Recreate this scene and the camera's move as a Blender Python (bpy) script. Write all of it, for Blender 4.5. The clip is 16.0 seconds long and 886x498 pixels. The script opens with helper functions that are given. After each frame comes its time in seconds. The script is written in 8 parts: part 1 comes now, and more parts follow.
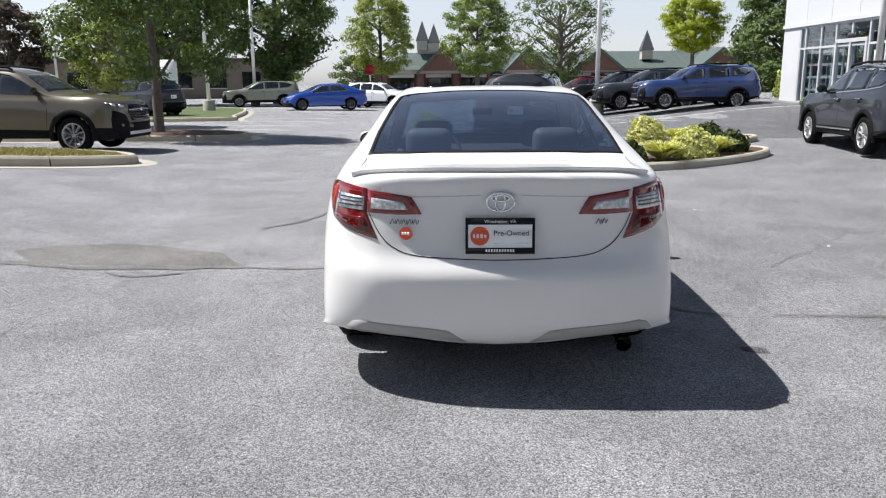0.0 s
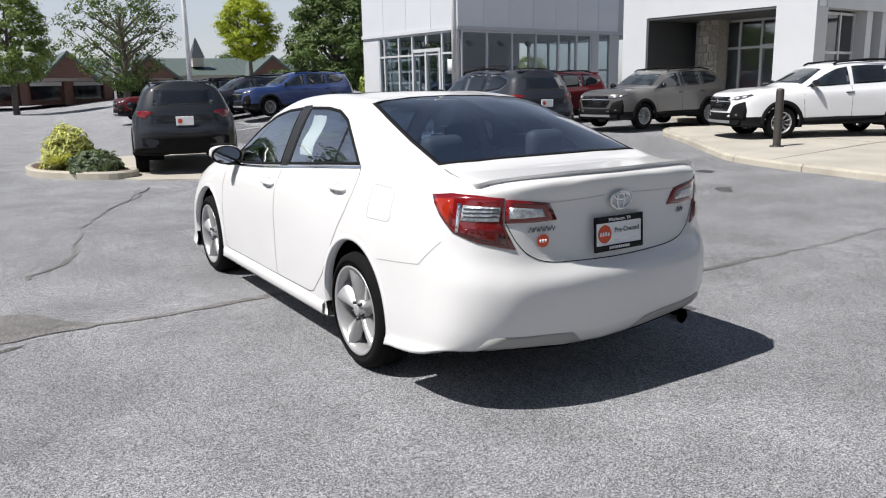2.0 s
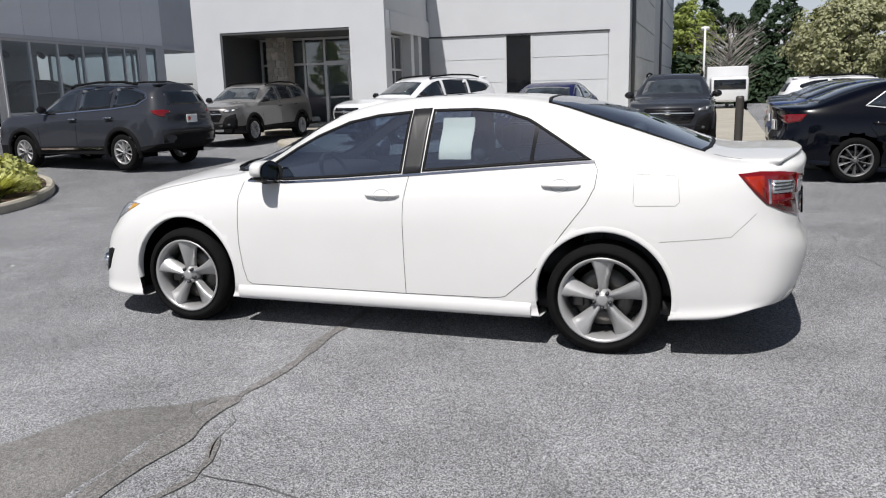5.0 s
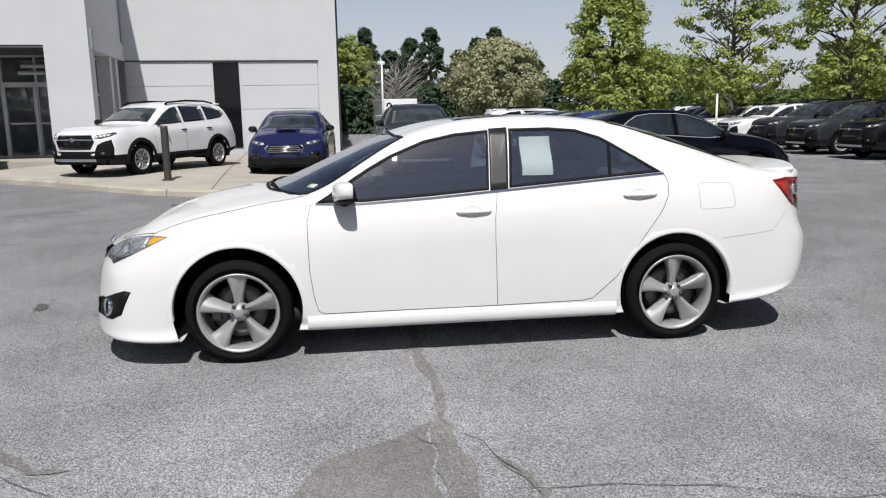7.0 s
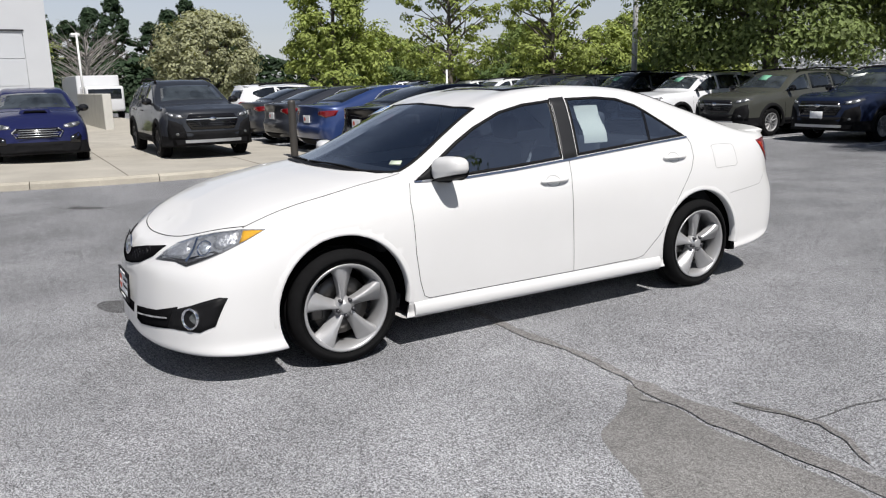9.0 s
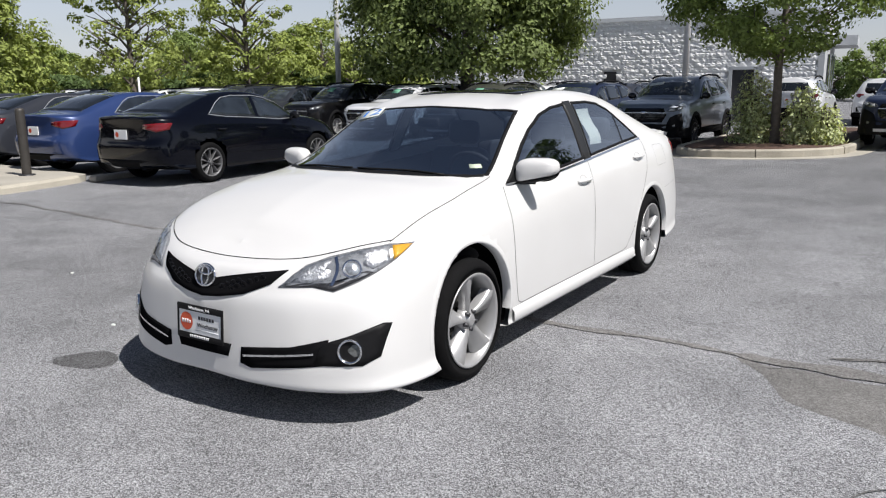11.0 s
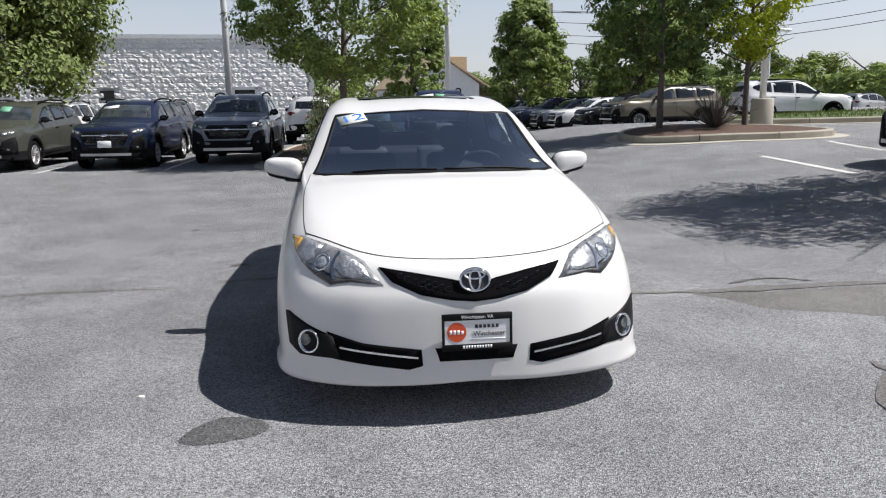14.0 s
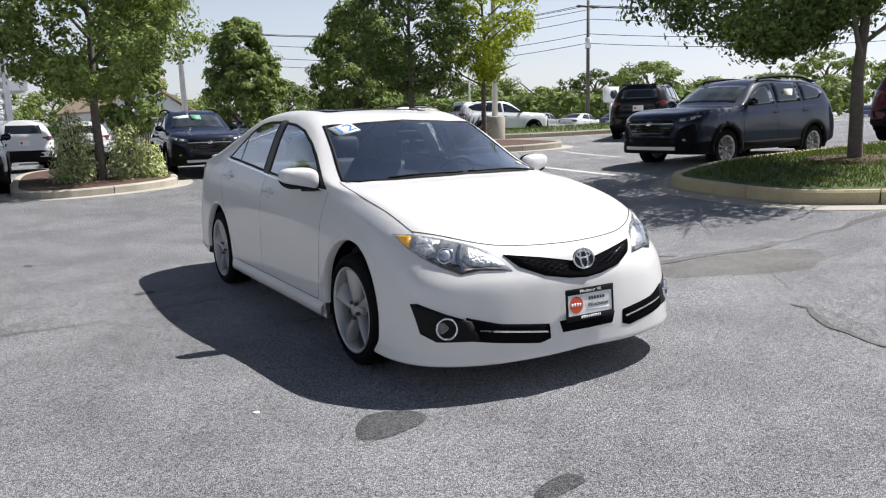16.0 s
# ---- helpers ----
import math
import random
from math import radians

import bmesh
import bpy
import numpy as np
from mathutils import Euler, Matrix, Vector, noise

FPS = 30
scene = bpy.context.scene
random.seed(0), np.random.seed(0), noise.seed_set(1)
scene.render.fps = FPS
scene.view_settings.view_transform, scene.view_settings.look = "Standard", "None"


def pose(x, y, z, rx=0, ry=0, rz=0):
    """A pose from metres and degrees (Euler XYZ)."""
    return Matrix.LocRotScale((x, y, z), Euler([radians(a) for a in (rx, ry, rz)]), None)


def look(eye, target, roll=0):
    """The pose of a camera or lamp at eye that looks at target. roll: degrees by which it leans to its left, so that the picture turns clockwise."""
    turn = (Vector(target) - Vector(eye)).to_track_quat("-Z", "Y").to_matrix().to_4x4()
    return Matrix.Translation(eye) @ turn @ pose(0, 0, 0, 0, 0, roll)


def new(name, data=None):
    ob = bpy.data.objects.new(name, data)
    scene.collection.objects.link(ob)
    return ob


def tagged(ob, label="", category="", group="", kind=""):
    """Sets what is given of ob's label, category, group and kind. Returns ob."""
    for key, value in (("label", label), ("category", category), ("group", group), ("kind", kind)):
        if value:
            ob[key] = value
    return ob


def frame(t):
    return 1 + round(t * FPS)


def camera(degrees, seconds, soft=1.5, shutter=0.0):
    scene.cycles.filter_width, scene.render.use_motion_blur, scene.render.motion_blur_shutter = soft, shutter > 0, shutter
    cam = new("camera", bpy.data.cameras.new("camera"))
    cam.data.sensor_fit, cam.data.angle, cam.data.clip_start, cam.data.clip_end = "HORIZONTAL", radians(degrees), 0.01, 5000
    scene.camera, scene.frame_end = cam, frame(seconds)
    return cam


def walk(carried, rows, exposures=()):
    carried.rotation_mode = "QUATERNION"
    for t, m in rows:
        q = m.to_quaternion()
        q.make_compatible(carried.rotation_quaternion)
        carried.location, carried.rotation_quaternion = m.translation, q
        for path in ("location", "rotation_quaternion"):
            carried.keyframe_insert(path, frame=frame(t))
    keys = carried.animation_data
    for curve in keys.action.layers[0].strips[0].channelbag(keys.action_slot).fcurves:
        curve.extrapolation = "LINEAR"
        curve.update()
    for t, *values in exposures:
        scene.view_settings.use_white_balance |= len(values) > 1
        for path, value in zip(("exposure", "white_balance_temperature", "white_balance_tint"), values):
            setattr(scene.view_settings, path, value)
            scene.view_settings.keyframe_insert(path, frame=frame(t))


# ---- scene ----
cam = camera(60.1, 16.0, soft=1.15)
PATH = [
    (0, (-0.179, -5.856, 1.485), (-0.225, -3.901, 1.063), -0.4),
    (0.5, (-0.799, -5.854, 1.514), (-0.544, -3.916, 1.093), 0.1),
    (1, (-1.431, -5.674, 1.523), (-0.882, -3.796, 1.112), -0.3),
    (1.5, (-2.005, -5.415, 1.515), (-1.188, -3.637, 1.104), -0.7),
    (2, (-2.596, -5.031, 1.506), (-1.56, -3.373, 1.088), -1.1),
    (2.5, (-3.135, -4.636, 1.482), (-1.913, -3.109, 1.062), -1.4),
    (3, (-3.689, -4.162, 1.498), (-2.301, -2.784, 1.083), -1.4),
    (3.5, (-4.132, -3.661, 1.491), (-2.602, -2.439, 1.085), -1.2),
    (4, (-4.567, -3.137, 1.496), (-2.915, -2.083, 1.094), -1.1),
    (4.2, (-4.704, -2.925, 1.526), (-3.011, -1.941, 1.118), -1.5),
    (6.3, (-5.403, -0.151, 1.445), (-3.433, -0.111, 1.102), -0.5),
    (6.5, (-5.444, 0.095, 1.465), (-3.473, 0.053, 1.127), -0.6),
    (7, (-5.514, 0.724, 1.499), (-3.561, 0.474, 1.147), -1.0),
    (7.5, (-5.402, 1.306, 1.516), (-3.488, 0.868, 1.14), -1.6),
    (8, (-5.222, 1.878, 1.505), (-3.363, 1.26, 1.099), -2.0),
    (8.5, (-4.939, 2.43, 1.505), (-3.159, 1.623, 1.082), -1.9),
    (8.7, (-4.815, 2.655, 1.508), (-3.072, 1.771, 1.083), -1.7),
    (10.8, (-3.012, 4.489, 1.485), (-1.866, 2.902, 1.075), -0.7),
    (11, (-2.827, 4.619, 1.484), (-1.754, 2.982, 1.074), -0.6),
    (11.5, (-2.331, 4.962, 1.485), (-1.457, 3.211, 1.072), -0.5),
    (12, (-1.769, 5.195, 1.464), (-1.114, 3.352, 1.048), -0.5),
    (12.5, (-1.178, 5.426, 1.47), (-0.759, 3.516, 1.052), -0.6),
    (13, (-0.586, 5.529, 1.458), (-0.4, 3.581, 1.044), -0.6),
    (13.5, (-0.006, 5.602, 1.435), (-0.047, 3.642, 1.038), -0.6),
    (13.7, (0.233, 5.592, 1.426), (0.099, 3.635, 1.034), -0.5),
    (14, (0.576, 5.567, 1.41), (0.314, 3.619, 1.037), -0.8),
    (14.5, (1.111, 5.57, 1.405), (0.631, 3.66, 1.053), -1.1),
    (15, (1.605, 5.474, 1.368), (0.925, 3.624, 1.033), -1.5),
    (15.5, (2.098, 5.426, 1.386), (1.246, 3.648, 1.049), -1.8),
    (16, (2.57, 5.284, 1.364), (1.571, 3.584, 1.032), -1.6),
]
walk(cam, [(t, look(eye, target, roll)) for t, eye, target, roll in PATH],
     exposures=[(0.0, 0.66, 6400, 10), (1.5, 0.47, 6400, 10), (3.0, 0.12, 6400, 10), (7.0, -0.03, 6400, 10), (11.0, 0.16, 6400, 10), (13.5, 0.31, 6400, 10), (16.0, 0.52, 6400, 10)])

# ---- world and sun ----
SUN_EL, SUN_AZ = radians(57), radians(-84)      # azimuth from +y, clockwise seen from above
world = bpy.data.worlds.new("world")
scene.world = world
world.use_nodes = True
_wn = world.node_tree
_sky = _wn.nodes.new("ShaderNodeTexSky")
_sky.sky_type = "NISHITA"
_sky.sun_disc = False
_sky.sun_elevation, _sky.sun_rotation = SUN_EL, SUN_AZ
_sky.air_density, _sky.dust_density, _sky.ozone_density = 1.0, 0.8, 1.0
_haze = _wn.nodes.new("ShaderNodeHueSaturation")      # hazy, washed-out summer sky
_wn.links.new(_sky.outputs[0], _haze.inputs["Color"])
_cool = _wn.nodes.new("ShaderNodeVectorMath")
_cool.operation = "MULTIPLY"
_cool.inputs[1].default_value = (0.98, 0.99, 1.06)
_wn.links.new(_haze.outputs[0], _cool.inputs[0])
# summer haze: the sky whitens and brightens smoothly towards the horizon
_tc, _sep, _veil, _pale = (_wn.nodes.new("ShaderNode" + k) for k in ("TexCoord", "SeparateXYZ", "MapRange", "VectorMath"))
_wn.links.new(_tc.outputs["Generated"], _sep.inputs[0])
_veil.interpolation_type = "SMOOTHERSTEP"
_veil.inputs[1].default_value, _veil.inputs[2].default_value = -0.1, 0.75
_veil.inputs[3].default_value, _veil.inputs[4].default_value = 1.42, 0.58
_wn.links.new(_sep.outputs["Z"], _veil.inputs[0])
_tint = _wn.nodes.new("ShaderNodeMapRange")
_tint.inputs[1].default_value, _tint.inputs[2].default_value, _tint.inputs[3].default_value, _tint.inputs[4].default_value = 0.0, 0.7, 0.3, 0.85
_wn.links.new(_sep.outputs["Z"], _tint.inputs[0]), _wn.links.new(_tint.outputs[0], _haze.inputs["Saturation"])
_pale.operation = "SCALE"
_wn.links.new(_cool.outputs[0], _pale.inputs[0]), _wn.links.new(_veil.outputs[0], _pale.inputs["Scale"])
_wn.links.new(_pale.outputs[0], _wn.nodes["Background"].inputs[0])
_wn.nodes["Background"].inputs[1].default_value = 0.069
sun = new("sun", bpy.data.lights.new("sun", "SUN"))
sun.data.energy, sun.data.angle, sun.data.color = 5.0, radians(0.55), (1.0, 0.955, 0.90)
_d = Vector((math.sin(SUN_AZ) * math.cos(SUN_EL), math.cos(SUN_AZ) * math.cos(SUN_EL), math.sin(SUN_EL)))
sun.matrix_world = look(_d * 60, (0, 0, 0))

# ---- materials ----
MATS = {}


def mat(name, col, rough=0.5, metal=0.0, vary=0.12, scale=6.0, bump=0.0, bscale=60.0, coat=0.0, trans=0.0, alpha=1.0, spec=0.5, rnd=0.0, emit=0.0, grain=0.0, gscale=200.0):
    """A procedural surface: base colour with broad mottling and fine grain, roughness, relief."""
    if name in MATS:
        return MATS[name]
    m = bpy.data.materials.new(name)
    m.use_nodes = True
    t = m.node_tree
    n, l = t.nodes, t.links
    b = n["Principled BSDF"]
    b.inputs["Roughness"].default_value, b.inputs["Metallic"].default_value = rough, metal
    b.inputs["Coat Weight"].default_value, b.inputs["Coat Roughness"].default_value = coat, 0.03
    b.inputs["Transmission Weight"].default_value = trans
    b.inputs["Alpha"].default_value = alpha
    b.inputs["Specular IOR Level"].default_value = spec
    tc = n.new("ShaderNodeTexCoord")
    base = (*col, 1)
    b.inputs["Base Color"].default_value = base
    out = None
    if vary or grain or rnd:
        nz = n.new("ShaderNodeTexNoise")
        nz.inputs["Scale"].default_value, nz.inputs["Detail"].default_value = scale, 6
        l.new(tc.outputs["Object"], nz.inputs["Vector"])
        mr = n.new("ShaderNodeMapRange")
        mr.inputs[1].default_value, mr.inputs[2].default_value = 0.25, 0.75
        mr.inputs[3].default_value, mr.inputs[4].default_value = 1 - vary, 1 + vary
        l.new(nz.outputs["Fac"], mr.inputs[0])
        val = mr.outputs[0]
        if grain:
            n2 = n.new("ShaderNodeTexNoise")
            n2.inputs["Scale"].default_value, n2.inputs["Detail"].default_value = gscale, 2
            l.new(tc.outputs["Object"], n2.inputs["Vector"])
            m2 = n.new("ShaderNodeMapRange")
            m2.inputs[1].default_value, m2.inputs[2].default_value = 0.3, 0.7
            m2.inputs[3].default_value, m2.inputs[4].default_value = 1 - grain, 1 + grain
            l.new(n2.outputs["Fac"], m2.inputs[0])
            mu = n.new("ShaderNodeMath")
            mu.operation = "MULTIPLY"
            l.new(val, mu.inputs[0]), l.new(m2.outputs[0], mu.inputs[1])
            val = mu.outputs[0]
        if rnd:
            oi = n.new("ShaderNodeObjectInfo")
            m3 = n.new("ShaderNodeMapRange")
            m3.inputs[3].default_value, m3.inputs[4].default_value = 1 - rnd, 1 + rnd
            l.new(oi.outputs["Random"], m3.inputs[0])
            mu = n.new("ShaderNodeMath")
            mu.operation = "MULTIPLY"
            l.new(val, mu.inputs[0]), l.new(m3.outputs[0], mu.inputs[1])
            val = mu.outputs[0]
        vm = n.new("ShaderNodeVectorMath")
        vm.operation = "SCALE"
        vm.inputs[0].default_value = col
        l.new(val, vm.inputs["Scale"])
        l.new(vm.outputs[0], b.inputs["Base Color"])
        rr = n.new("ShaderNodeMapRange")
        rr.inputs[3].default_value, rr.inputs[4].default_value = max(0.0, rough - 0.06 * (rough > 0.1)), min(1.0, rough + 0.06 * (rough > 0.1))
        l.new(nz.outputs["Fac"], rr.inputs[0]), l.new(rr.outputs[0], b.inputs["Roughness"])
    if bump:
        nb = n.new("ShaderNodeTexNoise")
        nb.inputs["Scale"].default_value, nb.inputs["Detail"].default_value = bscale, 4
        l.new(tc.outputs["Object"], nb.inputs["Vector"])
        bp = n.new("ShaderNodeBump")
        bp.inputs["Strength"].default_value, bp.inputs["Distance"].default_value = bump, 0.01
        l.new(nb.outputs["Fac"], bp.inputs["Height"]), l.new(bp.outputs[0], b.inputs["Normal"])
    if emit:
        b.inputs["Emission Color"].default_value, b.inputs["Emission Strength"].default_value = base, emit
    MATS[name] = m
    return m


def asphalt_mat(name, col, dark, light, lo=0.34, hi=1.68):
    """Worn asphalt: broad stains, mid mottling, pale stone chips, fine relief."""
    m = bpy.data.materials.new(name)
    m.use_nodes = True
    n, l = m.node_tree.nodes, m.node_tree.links
    b = n["Principled BSDF"]
    b.inputs["Roughness"].default_value = 0.88
    b.inputs["Specular IOR Level"].default_value = 0.2
    b.inputs["Diffuse Roughness"].default_value = 0.4
    geo = n.new("ShaderNodeNewGeometry")

    def noise_(scale, detail, lo, hi, a, c, rough=0.6):
        q = n.new("ShaderNodeTexNoise")
        q.inputs["Scale"].default_value, q.inputs["Detail"].default_value, q.inputs["Roughness"].default_value = scale, detail, rough
        l.new(geo.outputs["Position"], q.inputs["Vector"])
        r = n.new("ShaderNodeMapRange")
        r.inputs[1].default_value, r.inputs[2].default_value, r.inputs[3].default_value, r.inputs[4].default_value = lo, hi, a, c
        l.new(q.outputs["Fac"], r.inputs[0])
        return r.outputs[0]

    def mul(a, c):
        q = n.new("ShaderNodeMath")
        q.operation = "MULTIPLY"
        l.new(a, q.inputs[0]), l.new(c, q.inputs[1])
        return q.outputs[0]

    broad = noise_(0.16, 4, 0.3, 0.7, 1 - dark, 1 + light)
    mid = mul(noise_(1.2, 3, 0.35, 0.65, 0.88, 1.13, 0.5), noise_(7.0, 5, 0.3, 0.7, 0.91, 1.09, 0.65))
    # brightness ramp multiplied into the colour, paler towards the west of the lot
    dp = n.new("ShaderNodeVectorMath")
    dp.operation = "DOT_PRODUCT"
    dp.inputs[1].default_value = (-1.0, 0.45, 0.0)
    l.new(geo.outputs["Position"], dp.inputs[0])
    west_ramp = n.new("ShaderNodeMapRange")
    west_ramp.interpolation_type = "SMOOTHSTEP"
    west_ramp.inputs[1].default_value, west_ramp.inputs[2].default_value, west_ramp.inputs[3].default_value, west_ramp.inputs[4].default_value = -4.0, 5.5, 0.92, 1.24
    l.new(dp.outputs["Value"], west_ramp.inputs[0])
    vo = n.new("ShaderNodeTexVoronoi")
    vo.inputs["Scale"].default_value = 250.0
    l.new(geo.outputs["Position"], vo.inputs["Vector"])
    sep = n.new("ShaderNodeSeparateColor")
    l.new(vo.outputs["Color"], sep.inputs[0])
    chip = n.new("ShaderNodeMapRange")
    chip.inputs[1].default_value, chip.inputs[2].default_value, chip.inputs[3].default_value, chip.inputs[4].default_value = 0.0, 1.0, lo, hi
    l.new(sep.outputs[0], chip.inputs[0])
    pw = n.new("ShaderNodeMath")
    pw.operation = "POWER"
    pw.inputs[1].default_value = 1.6
    l.new(chip.outputs[0], pw.inputs[0])
    fine = noise_(45, 3, 0.3, 0.7, 0.86, 1.14)
    val = mul(mul(mul(mul(broad, mid), fine), pw.outputs[0]), west_ramp.outputs[0])
    vm = n.new("ShaderNodeVectorMath")
    vm.operation = "SCALE"
    vm.inputs[0].default_value = col
    l.new(val, vm.inputs["Scale"]), l.new(vm.outputs[0], b.inputs["Base Color"])
    bp = n.new("ShaderNodeBump")
    bp.inputs["Strength"].default_value, bp.inputs["Distance"].default_value = 0.8, 0.006
    l.new(vo.outputs["Distance"], bp.inputs["Height"]), l.new(bp.outputs[0], b.inputs["Normal"])
    return m


def glass_mat(name, tint, rough=0.0, dark=0.5, sheen=0.09, edge=0.85):
    """Thin tinted pane: clear see-through with a mirror-like sheen that grows at grazing angles."""
    m = bpy.data.materials.new(name)
    m.use_nodes = True
    n, l = m.node_tree.nodes, m.node_tree.links
    n.remove(n["Principled BSDF"])
    tr, gl, mx, lw = n.new("ShaderNodeBsdfTransparent"), n.new("ShaderNodeBsdfGlossy"), n.new("ShaderNodeMixShader"), n.new("ShaderNodeLayerWeight")
    tr.inputs[0].default_value = (*[c * dark for c in tint], 1)
    gl.inputs["Roughness"].default_value = rough
    gl.inputs[0].default_value = (0.95, 0.97, 1.0, 1)
    lw.inputs[0].default_value = 0.5
    pw, sh = n.new("ShaderNodeMath"), n.new("ShaderNodeMapRange")
    pw.operation = "POWER"
    pw.inputs[1].default_value = 3.2
    sh.inputs[3].default_value, sh.inputs[4].default_value = sheen, edge
    l.new(lw.outputs["Facing"], pw.inputs[0]), l.new(pw.outputs[0], sh.inputs[0]), l.new(sh.outputs[0], mx.inputs[0])
    l.new(tr.outputs[0], mx.inputs[1]), l.new(gl.outputs[0], mx.inputs[2])
    l.new(mx.outputs[0], n["Material Output"].inputs[0])
    return m


def leaf_mat(name, col, vary=0.35):
    m = bpy.data.materials.new(name)
    m.use_nodes = True
    n, l = m.node_tree.nodes, m.node_tree.links
    b = n["Principled BSDF"]
    b.inputs["Roughness"].default_value = 0.6
    b.inputs["Specular IOR Level"].default_value = 0.2
    geo = n.new("ShaderNodeNewGeometry")
    r = n.new("ShaderNodeMapRange")
    r.inputs[3].default_value, r.inputs[4].default_value = 1 - vary, 1 + vary
    l.new(geo.outputs["Random Per Island"], r.inputs[0])
    vm = n.new("ShaderNodeVectorMath")
    vm.operation = "SCALE"
    vm.inputs[0].default_value = col
    l.new(r.outputs[0], vm.inputs["Scale"])
    l.new(vm.outputs[0], b.inputs["Base Color"])
    tl, mx = n.new("ShaderNodeBsdfTranslucent"), n.new("ShaderNodeMixShader")
    v2 = n.new("ShaderNodeVectorMath")
    v2.operation = "MULTIPLY"
    v2.inputs[1].default_value = (1.25, 1.2, 0.5)
    l.new(vm.outputs[0], v2.inputs[0]), l.new(v2.outputs[0], tl.inputs[0])
    mx.inputs[0].default_value = 0.28
    l.new(b.outputs[0], mx.inputs[1]), l.new(tl.outputs[0], mx.inputs[2])
    l.new(mx.outputs[0], n["Material Output"].inputs[0])
    return m


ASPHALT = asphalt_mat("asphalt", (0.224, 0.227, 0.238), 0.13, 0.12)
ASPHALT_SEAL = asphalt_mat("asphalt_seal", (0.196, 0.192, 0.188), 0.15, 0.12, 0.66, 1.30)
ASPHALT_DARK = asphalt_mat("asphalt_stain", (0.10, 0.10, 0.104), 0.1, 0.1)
CONCRETE = mat("concrete", (0.40, 0.375, 0.325), 0.9, vary=0.14, scale=1.2, bump=0.3, bscale=40, grain=0.12, gscale=90)
KERB_C = mat("kerb_concrete", (0.40, 0.37, 0.31), 0.9, vary=0.2, scale=2.0, bump=0.4, bscale=30, grain=0.15, gscale=70, rnd=0.08)
KERB_Y = mat("kerb_faded_yellow", (0.47, 0.40, 0.25), 0.9, vary=0.22, scale=2.5, bump=0.4, bscale=30, grain=0.15, gscale=70, rnd=0.06)
GRASS = mat("grass", (0.075, 0.105, 0.035), 0.9, vary=0.35, scale=3.0, bump=0.6, bscale=80, grain=0.3, gscale=60)
DRY_GRASS = mat("dry_grass", (0.21, 0.19, 0.10), 0.9, vary=0.3, scale=3.0, bump=0.6, bscale=80, grain=0.3, gscale=60)
MULCH = mat("mulch", (0.095, 0.056, 0.042), 0.95, vary=0.4, scale=14, bump=0.9, bscale=50, grain=0.4, gscale=70)
LINE = mat("line_paint", (0.62, 0.62, 0.6), 0.8, vary=0.25, scale=9, grain=0.25, gscale=60)
WHITE_PANEL = mat("white_panel", (0.56, 0.58, 0.61), 0.45, vary=0.03, scale=0.7, rnd=0.02)
WHITE_WALL = mat("white_wall", (0.56, 0.575, 0.60), 0.6, vary=0.04, scale=0.9, bump=0.05)
GREY_PANEL = mat("grey_panel", (0.80, 0.82, 0.85), 0.45, vary=0.04, scale=0.8, rnd=0.02)
DARK_METAL = mat("dark_metal", (0.05, 0.05, 0.055), 0.45, metal=0.4, vary=0.1)
POLE_M = mat("pole_paint", (0.8, 0.8, 0.8), 0.45, metal=0.2, vary=0.08)
BLACK_P = mat("black_plastic", (0.01, 0.01, 0.011), 0.55, spec=0.15, vary=0.15, scale=20, bump=0.05)
GLOSS_K = mat("gloss_black", (0.01, 0.01, 0.012), 0.12, vary=0.0)
RUBBER = mat("rubber", (0.007, 0.007, 0.0075), 0.85, spec=0.12, vary=0.25, scale=15, bump=0.15, bscale=90)
CHROME = mat("chrome", (0.82, 0.83, 0.85), 0.08, metal=1.0, vary=0.0)
ALLOY_M = mat("alloy_mid", (0.17, 0.17, 0.175), 0.4, metal=0.4, vary=0.1, scale=12)
ALLOY = mat("alloy", (0.43, 0.43, 0.435), 0.36, metal=0.45, vary=0.06, scale=12)
DISC = mat("brake_disc", (0.13, 0.125, 0.12), 0.4, metal=0.8, vary=0.15)
WELL = mat("wheel_well", (0.008, 0.008, 0.009), 0.95, spec=0.0, vary=0.2)
SEAT = mat("seat_leather", (0.10, 0.104, 0.112), 0.6, vary=0.15, scale=10, bump=0.1)
DASH = mat("dash_plastic", (0.03, 0.03, 0.034), 0.7, vary=0.15)
LINER = mat("headliner", (0.25, 0.25, 0.26), 0.9, vary=0.08)
GLASS = glass_mat("car_glass", (0.60, 0.74, 0.90), dark=0.74, sheen=0.33)
WIN_GLASS = glass_mat("window_glass", (0.86, 0.90, 0.92), dark=0.95, sheen=0.09, edge=0.4)
LENS = glass_mat("lamp_lens", (0.97, 0.98, 1.0), dark=0.97, sheen=0.035, edge=0.6)
RED_LENS = mat("red_lens", (0.17, 0.005, 0.007), 0.08, vary=0.1, scale=30, coat=1.0)
ORANGE_LENS = mat("orange_lens", (0.72, 0.38, 0.03), 0.08, vary=0.08, coat=1.0)
CLEAR_LENS = mat("clear_lens", (0.52, 0.55, 0.58), 0.16, metal=0.55, vary=0.5, scale=55, coat=1.0, bump=0.4, bscale=90)
LAMP_DARK = mat("lamp_housing", (0.10, 0.105, 0.11), 0.2, metal=0.3, vary=0.3, scale=25, coat=0.6)
LAMP_BOWL = mat("lamp_bowl", (0.27, 0.28, 0.295), 0.28, metal=0.3, vary=0.35, scale=28)
FACETS = mat("lamp_facets", (0.60, 0.61, 0.63), 0.42, metal=0.75, vary=0.3, scale=60, bump=0.8, bscale=70)
